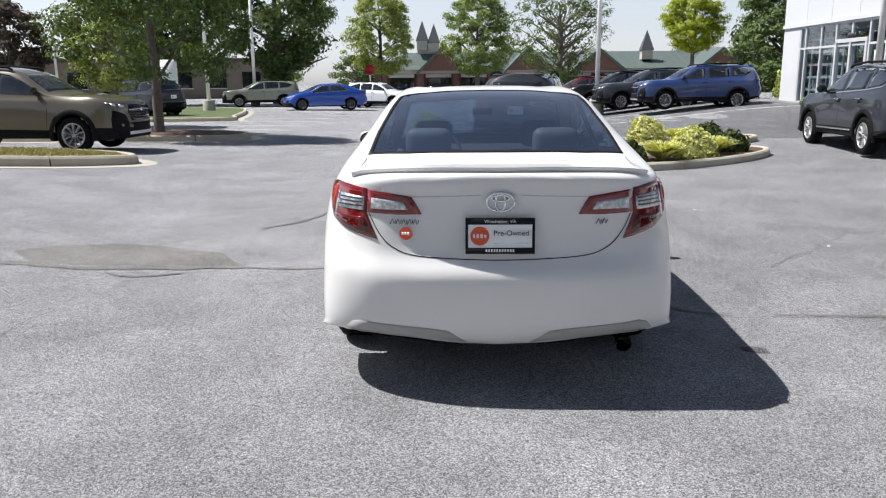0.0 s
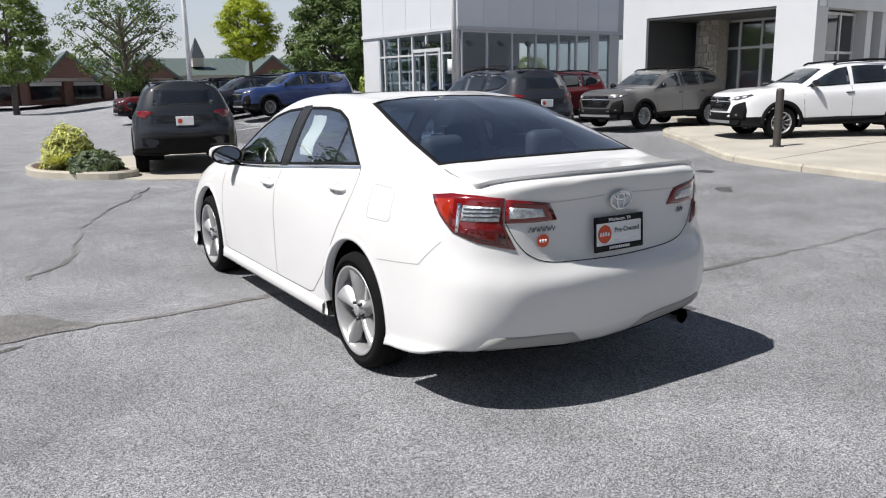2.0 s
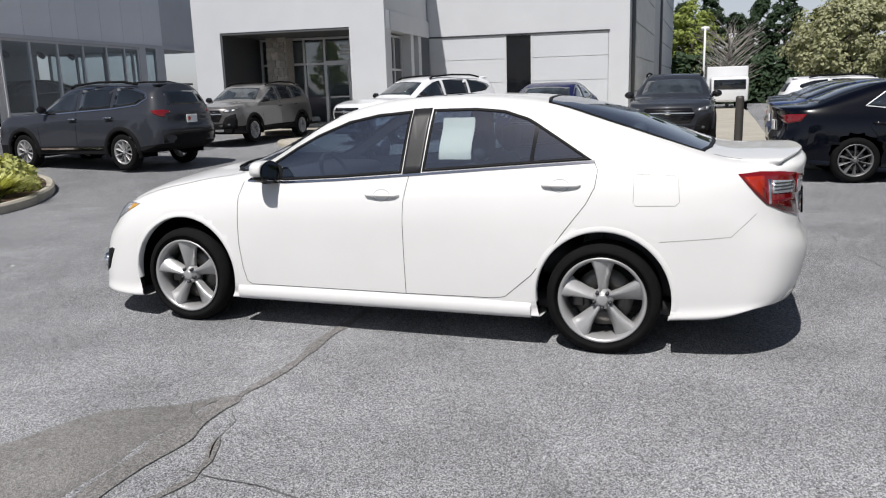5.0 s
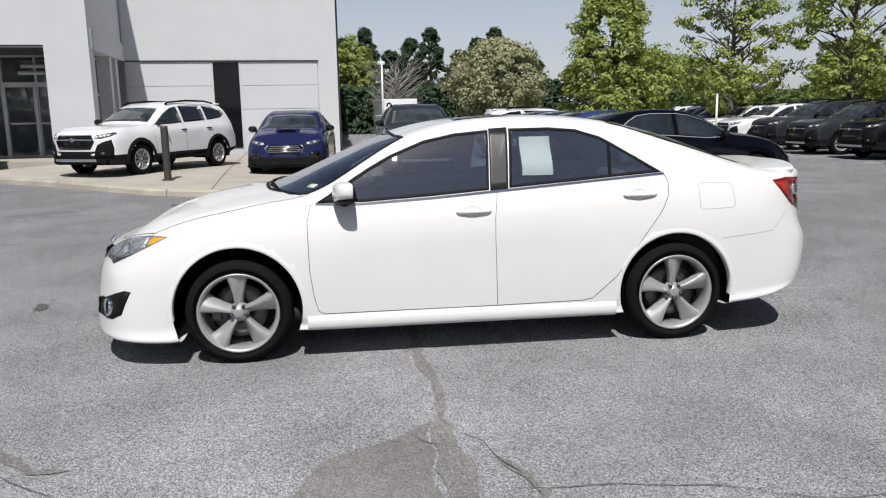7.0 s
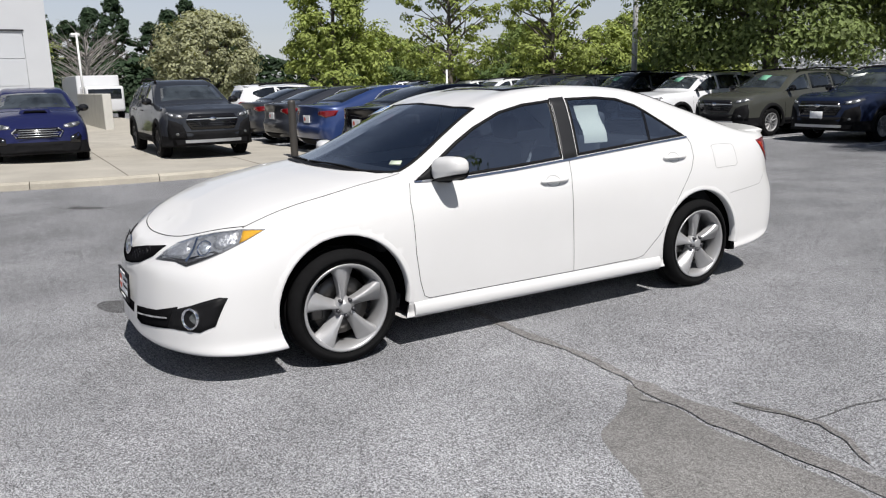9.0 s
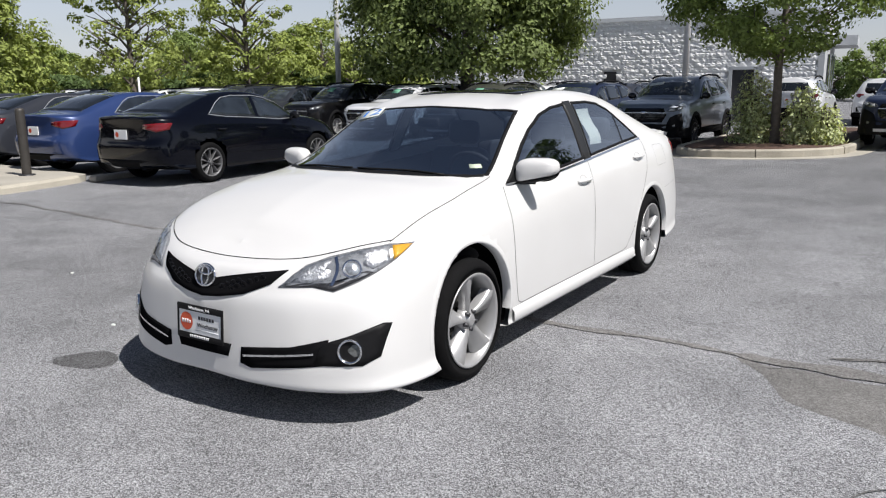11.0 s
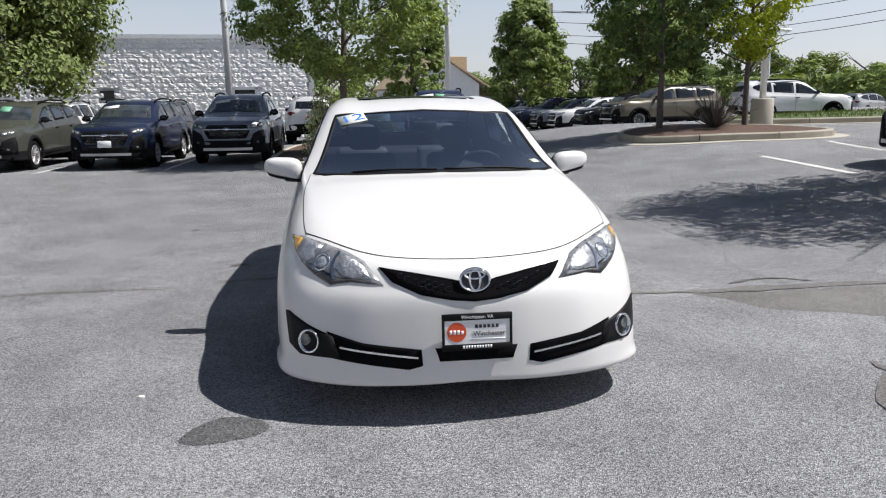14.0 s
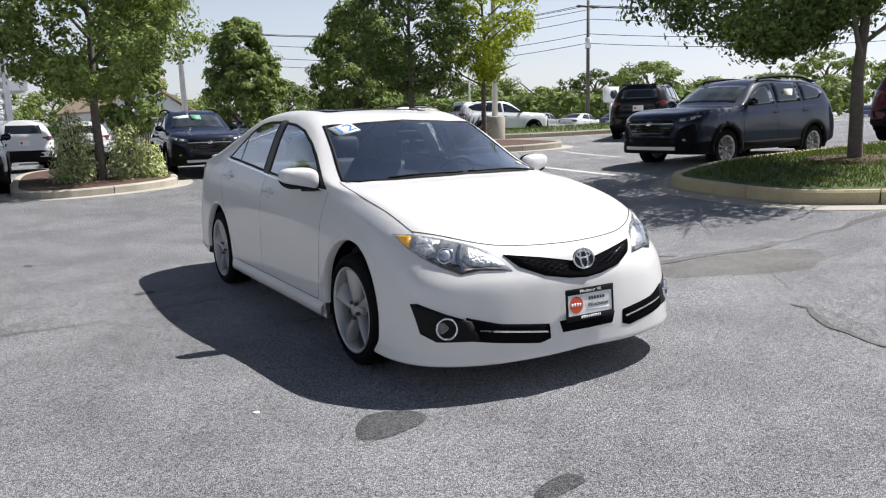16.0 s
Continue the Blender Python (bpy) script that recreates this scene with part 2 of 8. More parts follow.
DEEP_RED = mat("deep_red_lens", (0.085, 0.003, 0.003), 0.08, vary=0.2, scale=30, coat=1.0)
AMBER_RED = mat("amber_red_lens", (0.36, 0.022, 0.008), 0.08, vary=0.2, scale=30, coat=1.0)
GAP = mat("panel_gap_dark", (0.05, 0.05, 0.05), 0.95, vary=0.1)
# grey for fine gaps and for shade lines drawn on the skin
GAP_SHADE = mat("gap_and_shade_grey", (0.36, 0.36, 0.36), 0.8, vary=0.1)
VALANCE = mat("valance_grey", (0.36, 0.36, 0.35), 0.5, vary=0.05)
PAPER = mat("paper", (0.66, 0.69, 0.66), 0.8, vary=0.03)
INK = mat("ink", (0.03, 0.03, 0.035), 0.6, vary=0.0)
PLATE_W = mat("plate_white", (0.88, 0.89, 0.90), 0.6, vary=0.03)
ORANGE_DOT = mat("orange_dot", (0.72, 0.10, 0.035), 0.4, vary=0.04)
BLUE_INK = mat("blue_ink", (0.04, 0.2, 0.62), 0.5, vary=0.02)
BARK = mat("bark", (0.135, 0.115, 0.098), 0.95, vary=0.3, scale=12, bump=0.8, bscale=25)


def paint(name, col, metal=0.3, rough=0.32):
    dark = sum(col) < 0.2
    return mat("paint_" + name, col, 0.45 if dark else rough, metal=0.0 if dark else min(metal, 0.2), vary=0.03, scale=2, coat=0.7 if dark else 0.9, spec=0.1 if dark else 0.5)


PEARL = mat("paint_pearl", (0.735, 0.732, 0.728), 0.38, metal=0.0, vary=0.02, scale=2, coat=0.7)

# ---- shape helpers ----


def mesh_ob(name, bm, material, parent=None, label="", smooth=True):
    me = bpy.data.meshes.new(name)
    bmesh.ops.recalc_face_normals(bm, faces=bm.faces)
    bm.to_mesh(me)
    bm.free()
    for p in me.polygons:
        p.use_smooth = smooth
    for mm in material if isinstance(material, (list, tuple)) else [material]:
        me.materials.append(mm)
    ob = new(name, me)
    if parent:
        ob.parent = parent
    if label:
        ob["label"] = label
    return ob


def part(name, bm, material, parent, label="", smooth=True):
    """One mesh object under a thing or under a part."""
    return mesh_ob(name, bm, material, parent, label, smooth)


def share(name, me, parent, m=None, label=""):
    """Another object on a mesh that exists already."""
    ob = new(name, me)
    ob.parent = parent
    if m is not None:
        ob.matrix_basis = m
    if label:
        ob["label"] = label
    return ob


def empty(name, m, label, category, group=""):
    ob = new(name)
    ob.matrix_basis = m
    return tagged(ob, label, category, group)


def box(bm, x0, y0, z0, x1, y1, z1, bevel=0.0, seg=1, m=None):
    vs = [bm.verts.new((x, y, z)) for x in (x0, x1) for y in (y0, y1) for z in (z0, z1)]
    fs = [bm.faces.new([vs[i] for i in f]) for f in ((0, 1, 3, 2), (4, 6, 7, 5), (0, 4, 5, 1), (2, 3, 7, 6), (0, 2, 6, 4), (1, 5, 7, 3))]
    if bevel:
        es = list({e for f in fs for e in f.edges})
        r = bmesh.ops.bevel(bm, geom=es, offset=bevel, segments=seg, profile=0.5, affect="EDGES")
        vs = list({v for f in r["faces"] for v in f.verts} | {v for v in vs if v.is_valid})
    if m is not None:
        bmesh.ops.transform(bm, matrix=m, verts=[v for v in vs if v.is_valid])
    return bm


def bbox(x0, y0, z0, x1, y1, z1, bevel=0.0, seg=1):
    return box(bmesh.new(), x0, y0, z0, x1, y1, z1, bevel, seg)


def tube(bm, pts, radii, seg=10, caps=True):
    """A round rod along points with a radius at each."""
    rings = []
    n = len(pts)
    for i, p in enumerate(pts):
        a, b = Vector(pts[max(0, i - 1)]), Vector(pts[min(n - 1, i + 1)])
        d = (b - a).normalized()
        up = Vector((0, 0, 1)) if abs(d.z) < 0.9 else Vector((1, 0, 0))
        u = d.cross(up).normalized()
        v = d.cross(u)
        r = radii[i] if isinstance(radii, (list, tuple)) else radii
        rings.append([bm.verts.new(Vector(p) + r * (math.cos(k * 2 * math.pi / seg) * u + math.sin(k * 2 * math.pi / seg) * v)) for k in range(seg)])
    for r0, r1 in zip(rings, rings[1:]):
        for k in range(seg):
            bm.faces.new((r0[k], r0[(k + 1) % seg], r1[(k + 1) % seg], r1[k]))
    if caps:
        bm.faces.new(rings[0]), bm.faces.new(list(reversed(rings[-1])))
    return bm


def lathe(bm, prof, seg=32, axis="x", close=False):
    """Turns a profile of (along, radius) round the axis."""
    rings = []
    for a, r in prof:
        ring = []
        for k in range(seg):
            c, s = math.cos(2 * math.pi * k / seg), math.sin(2 * math.pi * k / seg)
            ring.append(bm.verts.new((a, r * c, r * s) if axis == "x" else (r * c, a, r * s) if axis == "y" else (r * c, r * s, a)))
        rings.append(ring)
    pairs = list(zip(rings, rings[1:])) + ([(rings[-1], rings[0])] if close else [])
    for r0, r1 in pairs:
        for k in range(seg):
            bm.faces.new((r0[k], r0[(k + 1) % seg], r1[(k + 1) % seg], r1[k]))
    return bm


def ss(a, b, v):
    t = max(0.0, min(1.0, (v - a) / (b - a)))
    return t * t * (3 - 2 * t)


def gh(x, y):
    """Height of the lot: level under the sedan, rising gently to the west, south and north-east."""
    west = 0.44 * ss(-3.2, -9.0, x) * (1 - 0.75 * ss(2, 12, y)) + 0.018 * max(0.0, min(10.0, -9 - x)) * (1 - 0.75 * ss(2, 12, y))
    ne = 0.8 * ss(8, 25, y) * ss(2.5, 12, x)
    east = 0.16 * ss(7, 14, x) * ss(-1, 6, y) * (1 - ss(10, 18, y))
    south = 0.2 * ss(-8, -17, y) * ss(6, -3, x)
    swale = -0.065 * ss(0.8, -0.9, y) * ss(0.9, 2.0, x) * (1 - ss(4.0, 8.0, x)) * (1 - ss(-3.0, -5.5, y))
    level = 1 - ss(-20, -28, y) * ss(-25, -18, x)
    return (west + south) * level + ne + east + swale


def smooth_path(pts, n=6, closed=False):
    out = []
    m = len(pts)
    for i in range(m if closed else m - 1):
        p = [pts[(i + k) % m] if closed else pts[max(0, min(m - 1, i + k))] for k in (-1, 0, 1, 2)]
        for j in range(n):
            t = j / n
            out.append(tuple(0.5 * (2 * b + (c - a) * t + (2 * a - 5 * b + 4 * c - d) * t * t + (3 * b - a - 3 * c + d) * t ** 3) for a, b, c, d in zip(*p)))
    if not closed:
        out.append(tuple(pts[-1]))
    return out

# ---- car bodies: a net of lines along the body, splined into a smooth shell ----
from mathutils.bvhtree import BVHTree


def crom(arr, n):
    """Splines an array of rows to n steps a span (first axis)."""
    arr = np.asarray(arr, float)
    m = len(arr)
    out = []
    for i in range(m - 1):
        a, b, c, d = arr[max(0, i - 1)], arr[i], arr[i + 1], arr[min(m - 1, i + 2)]
        if i == 0:
            a = 2 * b - c
        if i == m - 2:
            d = 2 * c - b
        for j in range(n):
            t = j / n
            out.append(0.5 * (2 * b + (c - a) * t + (2 * a - 5 * b + 4 * c - d) * t * t + (3 * b - a - 3 * c + d) * t ** 3))
    out.append(arr[-1])
    return np.array(out)


def in_poly(x, y, poly):
    c, n = False, len(poly)
    for i in range(n):
        (x0, y0), (x1, y1) = poly[i], poly[i - 1]
        if (y0 > y) != (y1 > y) and x < (x1 - x0) * (y - y0) / (y1 - y0) + x0:
            c = not c
    return c


def inset(poly, d):
    """The outline drawn in by d (out where d is negative)."""
    n = len(poly)
    area = sum(poly[i - 1][0] * poly[i][1] - poly[i][0] * poly[i - 1][1] for i in range(n))
    sg = 1 if area > 0 else -1
    out = []
    for i in range(n):
        p, q, r = Vector(poly[i - 1]), Vector(poly[i]), Vector(poly[(i + 1) % n])
        e0, e1 = (q - p).normalized(), (r - q).normalized()
        n0, n1 = Vector((-e0.y, e0.x)) * sg, Vector((-e1.y, e1.x)) * sg
        b = n0 + n1
        b = b / max(0.35, b.length_squared / 2) if b.length > 1e-6 else n0
        out.append(tuple(q + b * d))
    return out


def dense(poly, step):
    out = []
    for i in range(len(poly)):
        a, b = Vector(poly[i]), Vector(poly[(i + 1) % len(poly)])
        k = max(1, int((b - a).length / step + 0.5))
        out += [tuple(a.lerp(b, j / k)) for j in range(k)]
    return out


class Shell:
    """A car body from a net: lines[k][s] = (x, y, z) for the right half, x >= 0."""

    def __init__(self, lines, ns=10, nk=7):
        net = np.array(lines, float)                      # k, s, 3
        g = crom(net, nk)                                 # splined across the lines
        g = crom(np.swapaxes(g, 0, 1), ns)                # s, k, 3
        g[:, :, 0] = np.maximum(g[:, :, 0], 0)
        self.g, self.ns, self.nk = g, ns, nk
        S, K = g.shape[:2]
        self.verts = []
        self.ids = np.zeros((2, S, K), int)
        for side in (0, 1):
            for s in range(S):
                for k in range(K):
                    x, y, z = g[s, k]
                    self.ids[side, s, k] = len(self.verts)
                    self.verts.append((x if side else -x, y, z))
        self.faces = []
        for side in (0, 1):
            for s in range(S - 1):
                for k in range(K - 1):
                    q = [self.ids[side, a, b] for a, b in ((s, k), (s + 1, k), (s + 1, k + 1), (s, k + 1))]
                    self.faces.append(q if side else q[::-1])
        self.tree = BVHTree.FromPolygons([Vector(v) for v in self.verts], self.faces)

    def cast(self, axis, u, v, sgn=1):
        """The place and outward normal where a ray from outside meets the body: axis x (u=y, v=z), y (u=x, v=z), z (u=x, v=y)."""
        if axis == "x":
            o, d = Vector((3 * sgn, u, v)), Vector((-sgn, 0, 0))
        elif axis == "y":
            o, d = Vector((u, 5 * sgn, v)), Vector((0, -sgn, 0))
        else:
            o, d = Vector((u, v, 4)), Vector((0, 0, -1))
        p, nrm, _, _ = self.tree.ray_cast(o, d)
        if p is None:
            p, nrm, _, _ = self.tree.find_nearest(o + d * (3.0 - 0.88 if axis == "x" else 5 - 2.3 if axis == "y" else 3))
        if nrm.dot(d) > 0:
            nrm = -nrm
        return p, nrm

    def at(self, s, z, side=1):
        """The place on the body at station s (a fraction counts) where the flank has height z."""
        f = s * self.ns
        i = max(0, min(len(self.g) - 2, int(f)))
        row = self.g[i] * (1 - (f - i)) + self.g[i + 1] * (f - i)
        k0, k1 = 1 * self.nk, 7 * self.nk
        zs = row[:, 2]
        for k in range(k0, k1):
            if zs[k] <= z <= zs[k + 1]:
                t = (z - zs[k]) / max(1e-9, zs[k + 1] - zs[k])
                p = row[k] * (1 - t) + row[k + 1] * t
                break
        else:
            p = row[k0 if z < zs[k0] else k1]
        q = Vector((p[0] * side, p[1], p[2]))
        q2, nrm, _, _ = self.tree.find_nearest(q)
        if nrm.dot(q - Vector((0, q.y * 0.8, 0.7))) < 0:
            nrm = -nrm
        return q, nrm

    def spot(self, axis, u, v, sgn):
        return self.at(u, v, sgn) if axis == "s" else self.cast(axis, u, v, sgn)

    def patch(self, axis, poly, sgn=1, off=0.003, rings=4, step=0.05, skirt=0.012, dome=0.0):
        """A piece of skin with that outline, lying off the body by off, with an edge of its own."""
        bm = bmesh.new()
        o = dense(poly, step)
        cx, cy = sum(p[0] for p in o) / len(o), sum(p[1] for p in o) / len(o)
        prev = None
        n = len(o)
        if skirt:
            prev = []
            for u, v in o:
                p, nn = self.spot(axis, u, v, sgn)
                prev.append(bm.verts.new(p + nn * (off - skirt)))
        for r in range(rings):
            f = 1 - r / rings
            ring = []
            for u, v in o:
                p, nn = self.spot(axis, cx + (u - cx) * f, cy + (v - cy) * f, sgn)
                ring.append(bm.verts.new(p + nn * (off + dome * (1 - f * f))))
            if prev:
                for i in range(n):
                    bm.faces.new((prev[i], prev[(i + 1) % n], ring[(i + 1) % n], ring[i]))
            prev = ring
        p, nn = self.spot(axis, cx, cy, sgn)
        c = bm.verts.new(p + nn * (off + dome))
        for i in range(n):
            bm.faces.new((prev[i], prev[(i + 1) % n], c))
        return bm

    def band(self, axis, poly, width, sgn=1, off=0.004, step=0.05, inner=0.0, bm=None):
        """A flat frame along an outline, reaching inward by width."""
        bm = bm or bmesh.new()
        o = dense(poly, step)
        rows = []
        for q, h in ((inset(o, inner), off - 0.008), (inset(o, inner), off), (inset(o, inner + width), off), (inset(o, inner + width), off - 0.006)):
            row = []
            for u, v in q:
                p, nn = self.spot(axis, u, v, sgn)
                row.append(bm.verts.new(p + nn * h))
            rows.append(row)
        n = len(o)
        for a, b in zip(rows, rows[1:]):
            for i in range(n):
                bm.faces.new((a[i], a[(i + 1) % n], b[(i + 1) % n], b[i]))
        return bm

    def strip(self, axis, pts, width, sgn=1, off=0.001, step=0.04, bm=None):
        """A narrow ribbon along points on the skin."""
        bm = bm or bmesh.new()
        o = []
        for a, b in zip(pts, pts[1:]):
            a, b = Vector(a), Vector(b)
            k = max(1, int((b - a).length / step))
            o += [a.lerp(b, j / k) for j in range(k)]
        o.append(Vector(pts[-1]))
        ps = [self.spot(axis, q[0], q[1], sgn) for q in o]
        rows = []
        for i, (p, nn) in enumerate(ps):
            d = (ps[min(i + 1, len(ps) - 1)][0] - ps[max(i - 1, 0)][0]).normalized()
            c = d.cross(nn).normalized() * width / 2
            rows.append((bm.verts.new(p + nn * off - c), bm.verts.new(p + nn * off + c)))
        for a, b in zip(rows, rows[1:]):
            bm.faces.new((a[0], a[1], b[1], b[0]))
        return bm

    def skin(self, holes=(), arches=(), z_split=None):
        """The body as a bmesh, less what lies in holes (axis, outline, both sides or a test) and in wheel arches (y, z, radius)."""
        vs = np.array(self.verts)
        drop, rim = set(), {}
        for fi, f in enumerate(self.faces):
            c = vs[f].mean(0)
            for y, z, r in arches:
                if abs(c[0]) > 0.45 and (c[1] - y) ** 2 + (c[2] - z) ** 2 < r * r:
                    drop.add(fi)
            for axis, poly, test in holes:
                u, v = (c[1], c[2]) if axis == "x" else (c[0], c[2]) if axis == "y" else (c[0], c[1])
                if test(c) and in_poly(u, v, poly):
                    drop.add(fi)
                    for i in f:
                        rim.setdefault(i, (axis, poly))
        # draw the rim of each opening onto its outline
        kept = {i for fi, f in enumerate(self.faces) if fi not in drop for i in f}
        for i, (axis, poly) in rim.items():
            if i not in kept:
                continue
            x, y, z = vs[i]
            q = Vector((y, z) if axis == "x" else (x, z) if axis == "y" else (x, y))
            best = None
            for k in range(len(poly)):
                a, b = Vector(poly[k - 1]), Vector(poly[k])
                d = b - a
                p = a + d * max(0.0, min(1.0, (q - a).dot(d) / max(1e-9, d.length_squared)))
                if best is None or (p - q).length < (best - q).length:
                    best = p
            vs[i] = self.cast(axis, best.x, best.y, 1 if axis == "z" or x > 0 else -1)[0]
        # snap what is left at a wheel arch onto its circle
        for y, z, r in arches:
            d = np.hypot(vs[:, 1] - y, vs[:, 2] - z)
            near = (np.abs(vs[:, 0]) > 0.45) & (np.abs(d - r) < 0.028) & (vs[:, 2] > 0.15)
            k = (r / np.maximum(d, 1e-6))[near][:, None]
            vs[near, 1:] = (vs[near, 1:] - (y, z)) * k + (y, z)
        bm = bmesh.new()
        made = {}
        for fi, f in enumerate(self.faces):
            if fi in drop:
                continue
            q = []
            for i in f:
                if i not in made:
                    made[i] = bm.verts.new(vs[i])
                if made[i] not in q:
                    q.append(made[i])
            if len(q) > 2:
                try:
                    bm.faces.new(q)
                except ValueError:
                    pass
        bmesh.ops.remove_doubles(bm, verts=bm.verts, dist=0.0006)
        loose = [v for v in bm.verts if not v.link_faces]
        bmesh.ops.delete(bm, geom=loose, context="VERTS")
        return bm

    def arch(self, y, z, r, sgn, width=0.02, lift=0.006, a0=-7, a1=187):
        """The rolled lip of a wheel arch."""
        bm = bmesh.new()
        rows = []
        for i in range(45):
            a = radians(a0 + (a1 - a0) * i / 44)
            row = []
            for rr, h in ((r + 0.038, -0.003), (r + 0.030, 0.0010), (r + 0.010, 0.0020), (r, 0.0010), (r, -0.05)):
                p, nn = self.cast("x", y + rr * math.cos(a), max(z + rr * math.sin(a), 0.17), sgn)
                if abs(p.x) < 0.7:
                    p.x = 0.8 * sgn
                row.append(bm.verts.new((p.x + sgn * h, y + rr * math.cos(a), max(z + rr * math.sin(a), 0.17))))
            rows.append(row)
        for a, b in zip(rows, rows[1:]):
            for i in range(4):
                bm.faces.new((a[i], a[i + 1], b[i + 1], b[i]))
        return bm


BODY_NET = [
    [(0, -2.2, .24), (.16, -2.2, .24), (.3, -2.15, .24), (.4, -2.05, .22), (.44, -1.9, .21), (.45, -1.39, .2), (.45, -.95, .19), (.45, -.25, .19), (.45, .45, .19), (.45, .95, .19), (.45, 1.39, .19), (.45, 1.78, .18), (.38, 1.95, .18), (.28, 2.08, .18), (.14, 2.14, .18), (0, 2.16, .18)],
    [(0, -2.36, .265), (.33, -2.34, .275), (.6, -2.3, .3), (.8, -2.17, .3), (.86, -1.95, .24), (.87, -1.39, .21), (.855, -.95, .195), (.85, -.25, .195), (.85, .45, .195), (.855, .95, .19), (.87, 1.39, .18), (.88, 1.8, .155), (.8, 2.08, .16), (.57, 2.25, .165), (.28, 2.33, .175), (0, 2.345, .185)],
    [(0, -2.43, .38), (.35, -2.42, .38), (.63, -2.38, .37), (.83, -2.24, .36), (.89, -1.95, .33), (.905, -1.39, .28), (.893, -.95, .255), (.89, -.25, .25), (.89, .45, .25), (.893, .95, .25), (.905, 1.39, .26), (.902, 1.8, .25), (.825, 2.1, .25), (.59, 2.28, .25), (.29, 2.355, .25), (0, 2.37, .255)],
    [(0, -2.485, .60), (.35, -2.475, .60), (.63, -2.422, .60), (.815, -2.262, .61), (.888, -1.95, .6), (.906, -1.39, .6), (.9, -.95, .56), (.897, -.25, .55), (.897, .45, .55), (.9, .95, .55), (.906, 1.39, .57), (.892, 1.8, .54), (.795, 2.08, .52), (.555, 2.25, .52), (.28, 2.33, .52), (0, 2.355, .52)],
    [(0, -2.43, .73), (.34, -2.42, .735), (.61, -2.378, .75), (.79, -2.232, .78), (.868, -1.95, .84), (.875, -1.39, .87), (.875, -.95, .85), (.883, -.25, .82), (.884, .45, .8), (.877, .95, .79), (.868, 1.39, .78), (.85, 1.78, .72), (.755, 2.03, .65), (.525, 2.21, .62), (.27, 2.295, .615), (0, 2.325, .61)],
    [(0, -2.43, .93), (.33, -2.42, .94), (.595, -2.365, .955), (.765, -2.205, .98), (.806, -1.95, 1.03), (.8, -1.39, 1.06), (.803, -.95, 1.04), (.818, -.25, 1.0), (.823, .45, .965), (.81, .95, .945), (.785, 1.39, .915), (.765, 1.75, .845), (.68, 2.0, .76), (.475, 2.165, .705), (.25, 2.25, .69), (0, 2.28, .685)],
    [(0, -2.455, 1.05), (.32, -2.445, 1.055), (.565, -2.385, 1.065), (.69, -2.2, 1.075), (.71, -1.95, 1.105), (.665, -1.45, 1.25), (.61, -.95, 1.385), (.605, -.25, 1.415), (.645, .3, 1.325), (.745, .85, 1.035), (.69, 1.36, .965), (.63, 1.72, .9), (.53, 1.97, .815), (.38, 2.11, .75), (.2, 2.185, .72), (0, 2.215, .71)],
    [(0, -2.45, 1.085), (.16, -2.44, 1.09), (.3, -2.4, 1.095), (.36, -2.23, 1.11), (.39, -1.96, 1.135), (.37, -1.45, 1.325), (.34, -.93, 1.44), (.33, -.25, 1.457), (.36, .33, 1.372), (.42, 1.05, 1.06), (.38, 1.42, .995), (.34, 1.71, .935), (.28, 1.93, .855), (.2, 2.05, .79), (.1, 2.1, .76), (0, 2.12, .75)],
    [(0, -2.43, 1.095), (0, -2.42, 1.095), (0, -2.38, 1.1), (0, -2.22, 1.115), (0, -1.97, 1.14), (0, -1.45, 1.34), (0, -.93, 1.45), (0, -.25, 1.467), (0, .36, 1.385), (0, 1.13, 1.065), (0, 1.45, 1.005), (0, 1.71, .95), (0, 1.92, .875), (0, 2.02, .81), (0, 2.07, .78), (0, 2.09, .77)],
]


def remap(net, ys, zs, w=1.0):
    """Another body of the same layout: lengths and heights moved along two rulers, widths scaled."""
    a = np.array(net, float)
    a[:, :, 1] = np.interp(a[:, :, 1], [p[0] for p in ys], [p[1] for p in ys])
    a[:, :, 2] = np.interp(a[:, :, 2], [p[0] for p in zs], [p[1] for p in zs])
    a[:, :, 0] *= w
    return a

# ---- the white sedan ----
DIF = .275
SCRIPT = mat("script_chrome", (.30, .30, .31), .25, metal=.8, vary=.1)
FOG_LENS = mat("fog_lens", (.16, .17, .17), .2, metal=.4, vary=.5, scale=40, coat=.5)
PILLAR = mat("pillar_trim", (.022, .022, .023), .38, vary=.1)
WB, TR = 1.3875, 0.325          # half wheelbase, hub height


